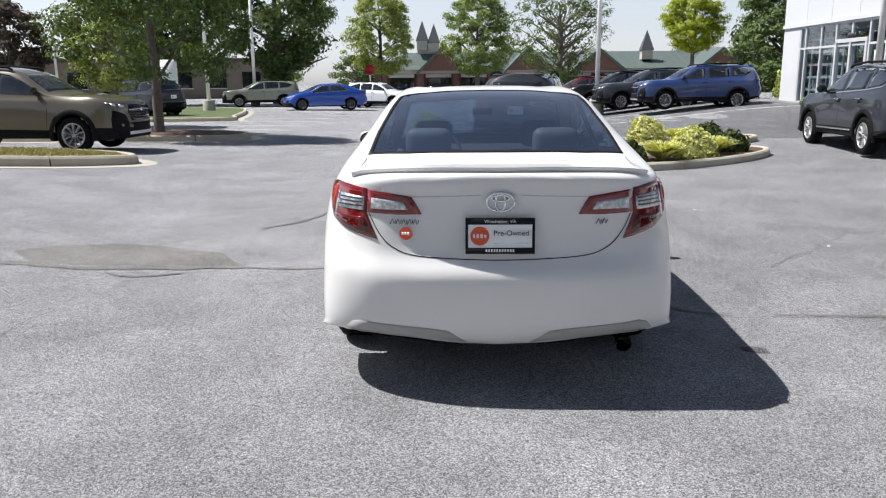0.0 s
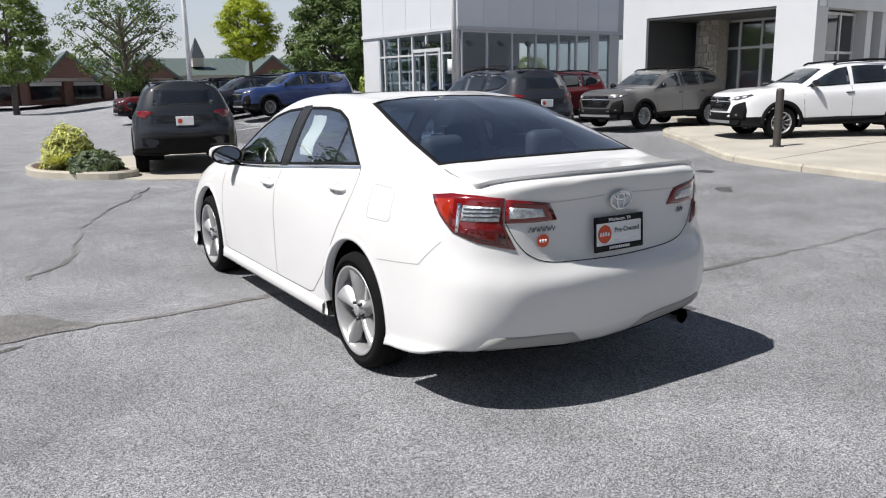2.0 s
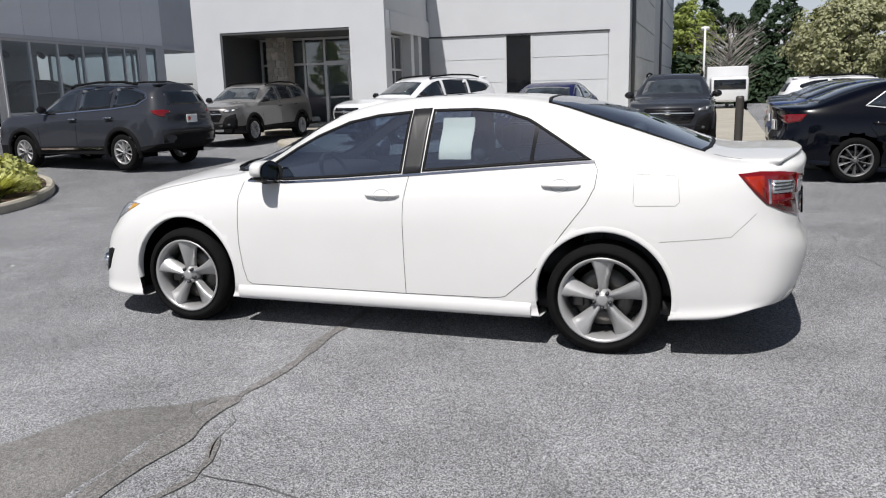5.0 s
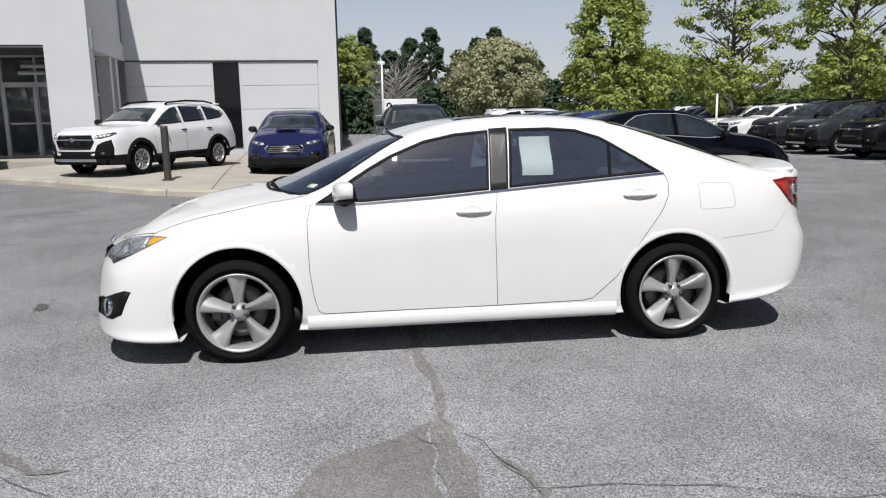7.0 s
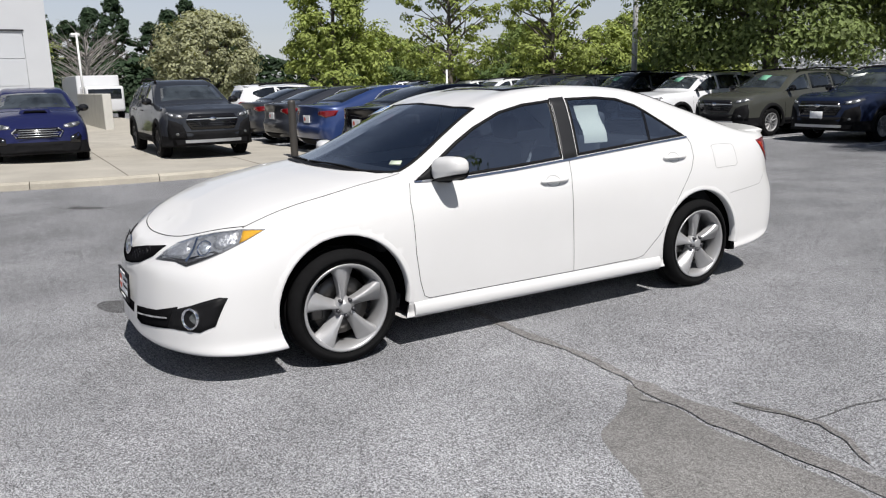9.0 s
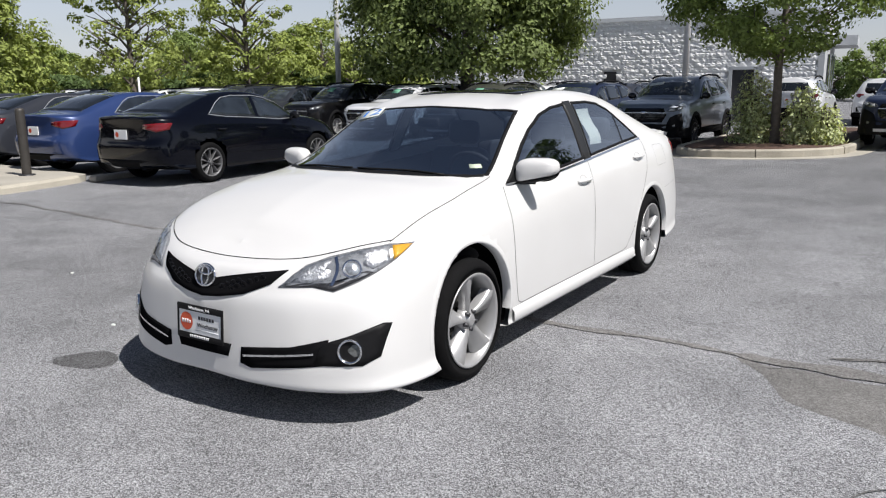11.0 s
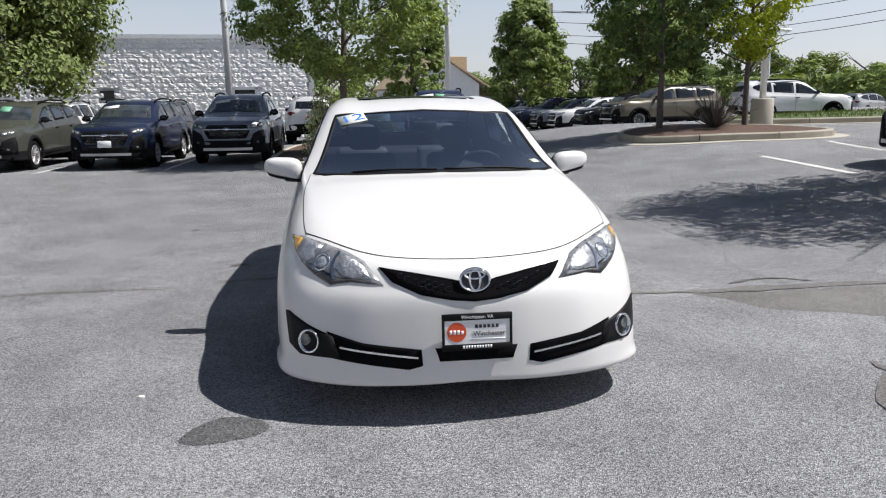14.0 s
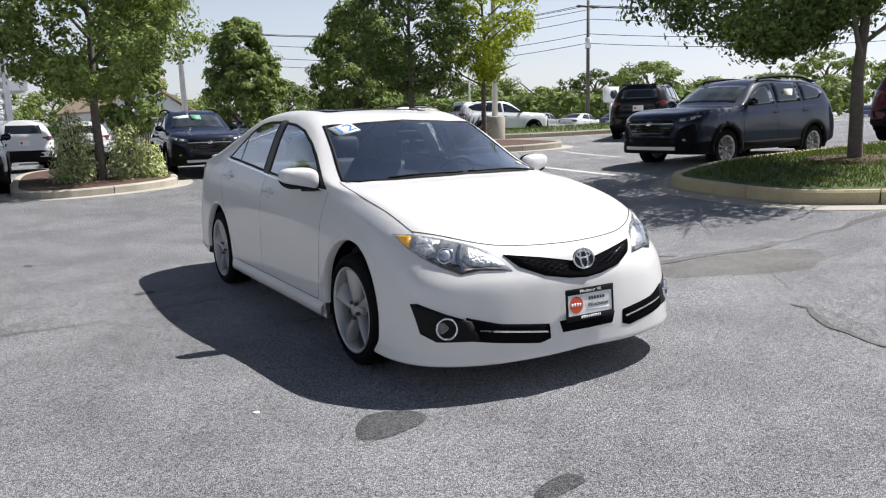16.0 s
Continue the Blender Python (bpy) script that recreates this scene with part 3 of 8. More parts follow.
def wheel_meshes(R, rim, width, spokes, alloy, seg=56):
    """Tyre, rim, spokes, hub and brake disc round the x axis; the outer face looks to +x."""
    h = width / 2
    t = lathe(bmesh.new(), [(-h * .9, rim - .01), (-h, rim + .02), (-h, R - .035), (-h * .82, R - .008), (-h * .6, R), (-h * .25, R), (-h * .24, R - .008), (-h * .19, R - .008), (-h * .18, R), (h * .18, R), (h * .19, R - .008), (h * .24, R - .008), (h * .25, R), (h * .6, R), (h * .82, R - .008), (h, R - .035), (h * 1.02, R - .06), (h, rim + .02), (h * .9, rim - .004)], seg)
    r = lathe(bmesh.new(), [(h * .9, rim - .004), (h * .98, rim + .003), (h * 1.0, rim - .006), (h * .9, rim - .018), (h * .55, rim - .028), (-h * .9, rim - .03), (-h * .9, rim - .01)], seg)
    sp = bmesh.new()
    for i in range(spokes):
        a = 2 * math.pi * i / spokes
        rot = Matrix.Rotation(a, 4, "X")
        k_ = 5 / spokes if spokes == 5 else .36
        half = [(0.03, .020, .66), (0.06, .022 * k_ + .003, .74), (rim * .42, .030 * k_, .80), (rim * .68, .046 * k_, .86), (rim * .88, .064 * k_, .88), (rim - .010, .076 * k_, .86)]
        rows = []
        for rr, w, d in half:
            rows.append([sp.verts.new(rot @ Vector((h * dd, ww, rr))) for ww, dd in ((-w, d - .5), (-w, d - .14), (-w * .66, d + .08), (-w * .1, d - .04), (w, d - .30), (w, d - .55))])
        for p, q in zip(rows, rows[1:]):
            for k in range(5):
                sp.faces.new((p[k], p[k + 1], q[k + 1], q[k]))
    hub = lathe(bmesh.new(), [(h * .3, .060), (h * .66, .058), (h * .76, .036), (h * .84, .032), (h * .88, .026), (h * .86, .001)], 24)
    nuts = bmesh.new()
    for i in range(5):
        a = 2 * math.pi * (i + .5) / 5
        bmesh.ops.create_cone(nuts, cap_ends=True, segments=12, radius1=.0115, radius2=.010, depth=.05, matrix=Matrix.Translation((h * .66, .047 * math.sin(a), .047 * math.cos(a))) @ Matrix.Rotation(math.pi / 2, 4, "Y"))
    disc = lathe(bmesh.new(), [(0, .06), (h * .1, .06), (h * .1, rim * .68), (0, rim * .68), (0, .06)], seg // 2)
    box(disc, -h * .1, -rim * .72, -.06, h * .3, -rim * .45, .07, .01)
    out = []
    for nm, bm, mt, sm in (("tyre", t, RUBBER, True), ("rim", r, alloy, True), ("spokes", sp, alloy, True), ("hub", hub, alloy, True), ("nut_ring", nuts, DARK_METAL, True), ("brake_disc", disc, DISC, True)):
        bmesh.ops.recalc_face_normals(bm, faces=bm.faces)
        me = bpy.data.meshes.new(nm)
        bm.to_mesh(me)
        bm.free()
        for p in me.polygons:
            p.use_smooth = sm
        me.materials.append(mt)
        out.append((nm, me))
    return out


def add_wheels(car, meshes, track, y_front, y_rear, hub):
    for y in (y_front, y_rear):
        for s in (-1, 1):
            w = share("wheel", meshes[0][1], car, pose(track * s, y, hub, 0, 0, 0 if s > 0 else 180))
            w["label"] = "alloy wheel with a black road tyre"
            for nm, me in meshes[1:]:
                share(nm, me, w)


def lettering(text, size, material, parent, m, name="lettering"):
    """Plain block lettering as a thin mesh."""
    cu = bpy.data.curves.new(name, "FONT")
    cu.body, cu.size, cu.extrude = text, size, 0.0008
    cu.align_x, cu.align_y = "CENTER", "CENTER"
    tmp = bpy.data.objects.new(name, cu)
    me = bpy.data.meshes.new_from_object(tmp)
    bpy.data.objects.remove(tmp)
    me.materials.clear()
    me.materials.append(material)
    return share(name, me, parent, m)


def dealer_plate(parent, m, lines):
    """A licence plate in a black dealer frame; m: its middle, x right and y up in the plate's plane."""
    pl = part("licence_plate", bbox(-.152, -.076, -.004, .152, .076, .003, .004), PLATE_W, parent, "white dealer plate in a black frame", smooth=False)
    pl.matrix_basis = m
    fr = bmesh.new()
    for a in ((-.157, .052, -.003, .157, .082, .007), (-.157, -.082, -.003, .157, -.054, .007), (-.157, -.06, -.003, -.145, .06, .007), (.145, -.06, -.003, .157, .06, .007)):
        box(fr, *a, .002)
    part("plate_frame", fr, BLACK_P, pl)
    d = bmesh.new()
    bmesh.ops.create_circle(d, cap_ends=True, segments=40, radius=.043, matrix=pose(-.092, 0, .0045))
    part("round_logo", d, ORANGE_DOT, pl)
    for k in range(4):
        part("logo_bar", bbox(-.124 + .017 * k, -.009, .0046, -.113 + .017 * k, .010 - .004 * (k == 3), .0056), PLATE_W, pl)
    lettering("Winchester, VA", .022, PLATE_W, pl, pose(0, .066, .0082))
    for k in range(11):
        part("name_bar", bbox(-.066 + .0122 * k, -.073, .007, -.058 + .0122 * k, -.060, .0082), PLATE_W, pl)
    for txt, sz, x, y in lines:
        lettering(txt, sz, INK, pl, pose(x, y, .0045)) if txt else [part("name_bar", bbox(x - .06 + .0185 * k, y - sz * .28, .003, x - .047 + .0185 * k, y + sz * .28, .0042), INK, pl) for k in range(6)]
    b = bmesh.new()
    box(b, -.03, -.036, .003, .125, -.031, .0042)
    part("small_print", b, GREY_PANEL, pl)
    return pl


def oval_badge(parent, m, w=.062, hgt=.042, backing=DARK_METAL):
    b = bmesh.new()
    for rx, ry, cx, cy in ((w, hgt, 0, 0), (w * .36, hgt * .93, 0, 0), (w * .66, hgt * .34, 0, hgt * .42)):
        pts = [(cx + rx * math.cos(i * math.pi / 20), cy + ry * math.sin(i * math.pi / 20), 0.006) for i in range(41)]
        tube(b, pts, .0058, 8, caps=False)
    ob = part("badge", b, CHROME, parent, "chrome oval badge")
    back = bmesh.new()
    bmesh.ops.create_circle(back, cap_ends=True, segments=40, radius=1, matrix=Matrix.Translation((0, 0, .002)) @ Matrix.Diagonal((w * .97, hgt * .97, 1, 1)))
    part("badge_field", back, backing, ob)
    ob.matrix_basis = m
    return ob


whitecar = empty("sedan", pose(0, 0, 0), "white four-door sedan with grey alloy wheels parked on the asphalt", "car")
CS = Shell(BODY_NET, 12, 8)
# outlines of the glass: side (y, z), top (x, y)
W_FRONT = [(.88, .975), (.70, 1.085), (.57, 1.165), (.43, 1.24), (.22, 1.322), (.02, 1.362), (-.20, 1.38), (-.175, 1.015), (.20, .988), (.62, .965)]
W_REAR = [(-.335, 1.386), (-.6, 1.388), (-.78, 1.372), (-.93, 1.325), (-.985, 1.295), (-1.15, 1.195), (-1.31, 1.095), (-.97, 1.072), (-.60, 1.045), (-.305, 1.024)]
SHIELD = [(-.730, .955), (-.655, 1.065), (-.46, 1.165), (-.22, 1.22), (0, 1.235), (.22, 1.22), (.46, 1.165), (.655, 1.065), (.730, .955), (.645, .62), (.585, .335), (.4, .375), (.2, .39), (0, .395), (-.2, .39), (-.4, .375), (-.585, .335), (-.645, .62)]
BACK = [(-.655, -1.90), (-.45, -1.94), (-.2, -1.955), (0, -1.96), (.2, -1.955), (.45, -1.94), (.655, -1.90), (.635, -1.6), (.59, -1.25), (.55, -1.02), (.35, -.985), (0, -.975), (-.35, -.985), (-.55, -1.02), (-.59, -1.25), (-.635, -1.6)]
BACK = BACK[::-1]
GRILLE = [(-.415, .692), (-.25, .672), (-.12, .650), (-.075, .60), (.075, .60), (.12, .650), (.25, .672), (.415, .692), (.36, .635), (.24, .585), (.1, .56), (0, .553), (-.1, .56), (-.24, .585), (-.36, .635)]
LOWGR = [(.245, .348), (.50, .375), (.655, .415), (.635, .298), (.30, .258), (.24, .275)]
FOG = [(.60, .300), (.63, .395), (.73, .43), (.825, .475), (.845, .47), (.83, .33), (.78, .295)]
MIDGR = [(-.185, .352), (.185, .352), (.165, .292), (-.165, .292)]
hole = lambda axis, poly, test: (axis, inset(poly, .007), test)  # noqa: E731
skin = CS.skin(
    holes=[hole("x", W_FRONT, lambda c: c[2] > .9), hole("x", W_REAR, lambda c: c[2] > .9), hole("z", SHIELD, lambda c: c[2] > .95), hole("z", BACK, lambda c: c[2] > 1.08)],
    arches=[(WB, TR + .01, .385), (-WB, TR + .01, .375)])
part("body", skin, PEARL, whitecar, "white pearl painted body")
for sgn in (-1, 1):
    part("window_frame", CS.band("x", W_FRONT, .016, sgn, .004), BLACK_P, whitecar)
    part("window_frame", CS.band("x", W_REAR, .016, sgn, .004), BLACK_P, whitecar)
    part("front_window", CS.patch("x", inset(W_FRONT, .007), sgn, .0015, skirt=0, step=.04), GLASS, whitecar).visible_shadow = False
    part("rear_window", CS.patch("x", inset(W_REAR, .007), sgn, .0015, skirt=0, step=.04), GLASS, whitecar).visible_shadow = False
    part("quarter_bar", CS.strip("x", [(-.985, 1.29), (-.965, 1.075)], .022, sgn, .004), GLOSS_K, whitecar)
    part("pillar_trim", CS.patch("x", [(-.205, 1.388), (-.325, 1.394), (-.298, 1.015), (-.182, 1.008)], sgn, .004, step=.03), PILLAR, whitecar)
    part("belt_moulding", CS.strip("x", [(.90, .960), (.62, .953), (.20, .975), (-.18, 1.002), (-.6, 1.033), (-.97, 1.060), (-1.325, 1.085)], .014, sgn, .005), CHROME, whitecar, "bright chrome strip")
    part("mirror_sail", CS.patch("x", [(.90, .962), (.72, 1.075), (.66, 1.05), (.64, .968)], sgn, .005, rings=2, step=.03), BLACK_P, whitecar)
    for pts, wd, mt in (([(.93, .955), (.955, .86), (.95, .56), (.93, .40), (.905, .31), (.87, .292), (-.21, .292), (-.76, .298), (-.83, .31), (-.99, .45), (-1.16, .69), (-1.29, .86), (-1.335, .95), (-1.345, 1.04), (-1.32, 1.095)], .0036, GAP),
                        ([(-.225, 1.0), (-.203, .85), (-.2, .73), (-.21, .29)], .0034, GAP),
                        ([(-1.545, .99), (-1.535, 1.005), (-1.56, 1.02), (-1.75, 1.018), (-1.775, 1.0), (-1.785, .88), (-1.765, .86), (-1.56, .855), (-1.545, .87), (-1.545, .99)], .003, GAP_SHADE),
                        ([(-1.69, .665), (-1.9, .685), (-2.05, .70), (-2.17, .82)], .003, GAP_SHADE)):
        part("panel_gap", CS.strip("x", pts, wd, sgn, .0012), mt, whitecar)
    for (yy, zz) in ((-.06, .885), (-1.14, .955)):
        p, nn = CS.cast("x", yy, zz, sgn)
        b = bmesh.new()
        tube(b, [(p.x + sgn * o, yy + d, zz + .004) for d, o in ((.10, .002), (.085, .014), (.03, .021), (-.05, .021), (-.095, .014), (-.115, .002))], [.008, .009, .0095, .0095, .009, .008], 10)
        hd = part("door_handle", b, PEARL, whitecar)
        # flat grey ring painted for the shaded rim of the handle recess
        part("handle_cup", CS.band("x", [(yy + .055 * math.cos(k * math.pi / 8), zz + .002 + .036 * math.sin(k * math.pi / 8)) for k in range(16)], .003, sgn, .0012, step=.02), GAP_SHADE, hd)
    for y0, r in ((WB, .385), (-WB, .375)):
        part("arch_lip", CS.arch(y0, TR + .01, r, sgn), PEARL, whitecar)
        well = lathe(bmesh.new(), [(.42 * sgn, .02), (.42 * sgn, r + .012), (.8 * sgn, r + .03), (.865 * sgn, r + .01)], 40)
        bmesh.ops.delete(well, geom=[v for v in well.verts if v.co.z < -.16], context="VERTS")
        wl = part("wheel_well", well, WELL, whitecar)
        wl.matrix_basis = pose(0, y0, TR + .01)
    # door mirror
    b = bmesh.new()
    bmesh.ops.create_uvsphere(b, u_segments=24, v_segments=14, radius=1)
    for v in b.verts:
        x, y, z = (math.copysign(abs(c) ** .64, c) for c in v.co)
        y2 = y * .075 if y > 0 else y * .045
        v.co = (sgn * (.915 + .118 * x), .715 + y2 - .022 * x, 1.028 + .070 * z * (1 - .14 * x if z > 0 else .80 * (1 - .42 * x)) + .012 * x)
        v.co.y = max(v.co.y, .672)
    mir = part("mirror", b, PEARL, whitecar)
    part("mirror_base", tube(bmesh.new(), [(sgn * .77, .75, .972), (sgn * .83, .735, .974), (sgn * .90, .72, .978)], [.035, .03, .03], 10), BLACK_P, mir)
    lo = bmesh.new()
    bmesh.ops.create_uvsphere(lo, u_segments=20, v_segments=8, radius=1)
    for v in lo.verts:
        x, y, z = (math.copysign(abs(c) ** .75, c) for c in v.co)
        v.co = (sgn * (.905 + .108 * x), .712 + (.072 if y > 0 else .040) * y - .02 * x, .977 + .016 * z + .020 * x)
    part("mirror_trim", lo, BLACK_P, mir, "black lower mirror trim")
    g = bmesh.new()
    bmesh.ops.create_circle(g, cap_ends=True, segments=24, radius=1, matrix=Matrix.Translation((sgn * .915, .667, 1.031)) @ Matrix.Rotation(math.pi / 2, 4, "X") @ Matrix.Diagonal((.098, .06, 1, 1)))
    part("mirror_glass", g, mat("mirror_dark", (.22, .24, .28), .06, metal=1.0, vary=0.0), mir)
    bz = bmesh.new()
    bmesh.ops.create_circle(bz, cap_ends=True, segments=28, radius=1, matrix=Matrix.Translation((sgn * .915, .6695, 1.029)) @ Matrix.Rotation(math.pi / 2, 4, "X") @ Matrix.Diagonal((.114, .070, 1, 1)))
    part("mirror_bezel", bz, BLACK_P, mir)
    # sill
    b = bmesh.new()
    rows = []
    for i in range(25):
        y = -.985 + 1.96 * i / 24
        rows.append([b.verts.new((sgn * x, y, z)) for x, z in ((.80, .20), (.895, .192), (.912, .215), (.91, .262), (.893, .285), (.87, .29))])
    for p, q in zip(rows, rows[1:]):
        for k in range(5):
            b.faces.new((p[k], p[k + 1], q[k + 1], q[k]))
    part("side_skirt", b, PEARL, whitecar)
    # lamps
    lamp = [(13.5, .622), (13.22, .678), (12.95, .714), (12.5, .748), (12.0, .776), (11.5, .794), (11.05, .790), (11.45, .735), (11.9, .684), (12.3, .640), (12.6, .610), (12.9, .628)]
    hl = part("headlamp", CS.patch("s", lamp, sgn, .0025, skirt=.03, step=.12, rings=4), LAMP_BOWL, whitecar, "clear headlamp with an amber side reflector")
    part("lens", CS.patch("s", inset(lamp, .008), sgn, .010, skirt=.008, step=.12, rings=4), LENS, hl).visible_shadow = False
    part("amber_reflector", CS.patch("s", [(11.10, .785), (11.28, .787), (11.46, .786), (11.54, .730), (11.40, .745)], sgn, .0045, rings=2, step=.1), ORANGE_LENS, hl, "amber side reflector")
    part("reflector", CS.patch("s", [(13.25, .648), (13.05, .690), (12.75, .722), (12.50, .738), (12.58, .680), (12.72, .655), (12.95, .644)], sgn, .0045, rings=2, step=.1), FACETS, hl, "bright faceted reflector")
    part("reflector", CS.patch("s", [(11.52, .785), (11.80, .778), (12.05, .765), (12.08, .715), (11.95, .698), (11.60, .727)], sgn, .0045, rings=2, step=.1), FACETS, hl, "bright faceted reflector")
    part("lamp_divider", CS.strip("s", [(12.42, .745), (12.50, .69), (12.62, .635)], .014, sgn, .0065), CHROME, hl)
    part("lamp_base", CS.patch("s", [(13.40, .626), (13.1, .642), (12.7, .642), (12.45, .655), (12.05, .692), (11.95, .684), (12.32, .643), (12.6, .614), (12.9, .630)], sgn, .0055, rings=1, step=.1), DARK_METAL, hl, "dark lower edge of the lamp")
    p, nn = CS.at(12.27, .702, sgn)
    pr = lathe(bmesh.new(), [(-.02, .046), (.002, .046), (.007, .042), (.004, .035), (-.004, .033)], 28, "z")
    pj = part("projector", pr, CHROME, hl, "chrome ring round the projector")
    part("projector_lens", lathe(bmesh.new(), [(-.004, .033), (.004, .026), (.008, .014), (.0095, .001)], 28, "z"), CLEAR_LENS, pj)
    pj.matrix_basis = Matrix.Translation(p + nn * .000) @ nn.to_track_quat("Z", "Y").to_matrix().to_4x4()
    outer = [(2.06, 1.018), (2.6, 1.03), (3.1, 1.034), (3.62, 1.022), (3.5, .985), (3.3, .93), (3.02, .865), (2.55, .822), (1.82, .785), (1.95, .85), (2.06, .905)]
    tl = part("tail_lamp", CS.patch("s", outer, sgn, .006, skirt=.014, step=.1, rings=4), RED_LENS, whitecar, "red tail lamp with a clear band")
    part("clear_band", CS.patch("s", [(2.12, .978), (2.82, .986), (2.85, .918), (2.14, .915)], sgn, .0095, rings=2, step=.1), CLEAR_LENS, tl)
    part("lower_lens", CS.patch("s", [(2.10, .885), (2.84, .885), (2.92, .868), (2.6, .840), (2.0, .808), (2.02, .85)], sgn, .009, rings=2, step=.1), DEEP_RED, tl, "deep red lower lens")
    part("side_lens", CS.patch("s", [(3.02, 1.012), (3.5, 1.006), (3.35, .955), (3.02, .885)], sgn, .009, rings=2, step=.1), AMBER_RED, tl, "orange red side lens")
    for zz in (.935, .952, .969):
        part("lamp_rib", CS.strip("s", [(2.16, zz), (2.80, zz)], .006, sgn, .0112), DARK_METAL, tl)
    part("bright_edge", CS.patch("s", [(2.85, .992), (2.93, .992), (2.96, .865), (2.90, .868)], sgn, .0098, rings=2, step=.1), CHROME, tl)
    inner = [(1.08, .905), (1.24, .985), (1.6, 1.0), (2.03, 1.012), (2.03, .906), (1.5, .902)]
    ti = part("lid_lamp", CS.patch("s", inner, sgn, .006, skirt=.014, step=.1, rings=3), RED_LENS, whitecar, "red and clear lamp on the boot lid")
    part("clear_band", CS.patch("s", [(1.30, .925), (1.38, .962), (1.96, .978), (1.96, .925)], sgn, .0095, rings=2, step=.1), CLEAR_LENS, ti)
    part("fog_bezel", CS.patch("y", [(sgn * u, v) for u, v in FOG], 1, .004, rings=3, step=.04), BLACK_P, whitecar)
    p, nn = CS.cast("y", sgn * .735, .362, 1)
    fg = lathe(bmesh.new(), [(-.01, .055), (.010, .055), (.014, .051), (.006, .044), (-.004, .042)], 28, "z")
    f = part("fog_lamp", fg, CHROME, whitecar, "round fog lamp in a chrome ring")
    part("lens", lathe(bmesh.new(), [(-.004, .042), (-.001, .03), (.002, .001)], 28, "z"), FOG_LENS, f)
    f.matrix_basis = Matrix.Translation(p + nn * .003) @ (nn + Vector((0, .22, 0))).normalized().to_track_quat("Z", "Y").to_matrix().to_4x4()
    lg = part("lower_grille", CS.patch("y", [(sgn * u, v) for u, v in LOWGR], 1, .003, rings=3, step=.04), WELL, whitecar)
    part("grille_bar", CS.strip("y", [(sgn * .26, .312), (sgn * .60, .350)], .009, 1, .010), CHROME, lg)
    part("rear_diffuser", CS.patch("y", [(sgn * .15, DIF + .005), (sgn * .24, DIF + .072), (sgn * .30, DIF + .082), (sgn * .66, DIF + .118), (sgn * .70, DIF + .105), (sgn * .77, DIF + .03), (sgn * .70, DIF + .06), (sgn * .62, DIF + .055)], -1, .004, rings=3, step=.05), VALANCE, whitecar, "grey bumper insert")
    part("bumper_cutout", CS.patch("y", [(sgn * .19, DIF - .012), (sgn * .40, DIF + .022), (sgn * .63, DIF + .046), (sgn * .71, DIF + .05), (sgn * .775, DIF + .012), (sgn * .77, DIF - .012)], -1, .006, rings=1, step=.05), WELL, whitecar)
for nm, poly in (("windscreen", SHIELD), ("back_window", BACK)):
    part("window_frame", CS.band("z", poly, .022, 1, .003), BLACK_P, whitecar)
    part(nm, CS.patch("z", inset(poly, .012), 1, .0012, skirt=0, step=.05, rings=6), GLASS, whitecar).visible_shadow = False
part("grille", CS.patch("y", GRILLE, 1, .007, rings=5, step=.03), WELL, whitecar, "black honeycomb grille")
part("middle_grille", CS.patch("y", MIDGR, 1, .002, rings=2, step=.04), WELL, whitecar)
gm = bmesh.new()
for i in range(-14, 15):
    for j in range(7):
        u, v = i * .029, .56 + j * .022 + (i % 2) * .011
        if in_poly(u, v, inset(GRILLE, .025)) and abs(u) > .06:
            p, nn = CS.cast("y", u, v, 1)
            ring = [p + nn * .012 + Vector((.0165 * math.cos(a * math.pi / 3), 0, .0125 * math.sin(a * math.pi / 3))) for a in range(7)]
            tube(gm, ring, .0024, 4, caps=False)
part("grille_mesh", gm, GLOSS_K, whitecar)["kind"] = "stuff"
for sgn in (-1, 1):
    part("panel_gap", CS.strip("z", smooth_path([(sgn * .742, .96), (sgn * .765, 1.3), (sgn * .762, 1.6), (sgn * .755, 1.78), (sgn * .742, 1.882)], 5), .0046, 1, .0014), GAP, whitecar)
    part("panel_gap", CS.strip("z", [(sgn * .655, -1.95), (sgn * .67, -2.1), (sgn * .645, -2.3)], .0045, 1, .0014), GAP, whitecar)
    part("panel_gap", CS.strip("y", [(sgn * .645, 1.07), (sgn * .63, 1.01)], .0045, -1, .0014), GAP, whitecar)
part("panel_gap", CS.strip("y", smooth_path([(-.742, .806), (-.65, .789), (-.50, .75), (-.38, .731), (-.2, .720), (0, .716), (.2, .720), (.38, .731), (.50, .75), (.65, .789), (.742, .806)], 6), .005, 1, .0016), WELL, whitecar)
part("panel_gap", CS.strip("y", smooth_path([(-.60, .90), (-.56, .82), (-.50, .755), (-.40, .715), (-.2, .70), (0, .695), (.2, .70), (.40, .715), (.50, .755), (.56, .82), (.60, .90)], 6), .0045, -1, .0016), WELL, whitecar)
# shade line of the lid's crease, painted on as thin grey strips
part("lid_crease", CS.strip("y", [(-.40, .985), (-.2, .99), (-.09, .995)], .003, -1, .001), GAP_SHADE, whitecar)
part("lid_crease", CS.strip("y", [(.09, .995), (.2, .99), (.40, .985)], .003, -1, .001), GAP_SHADE, whitecar)
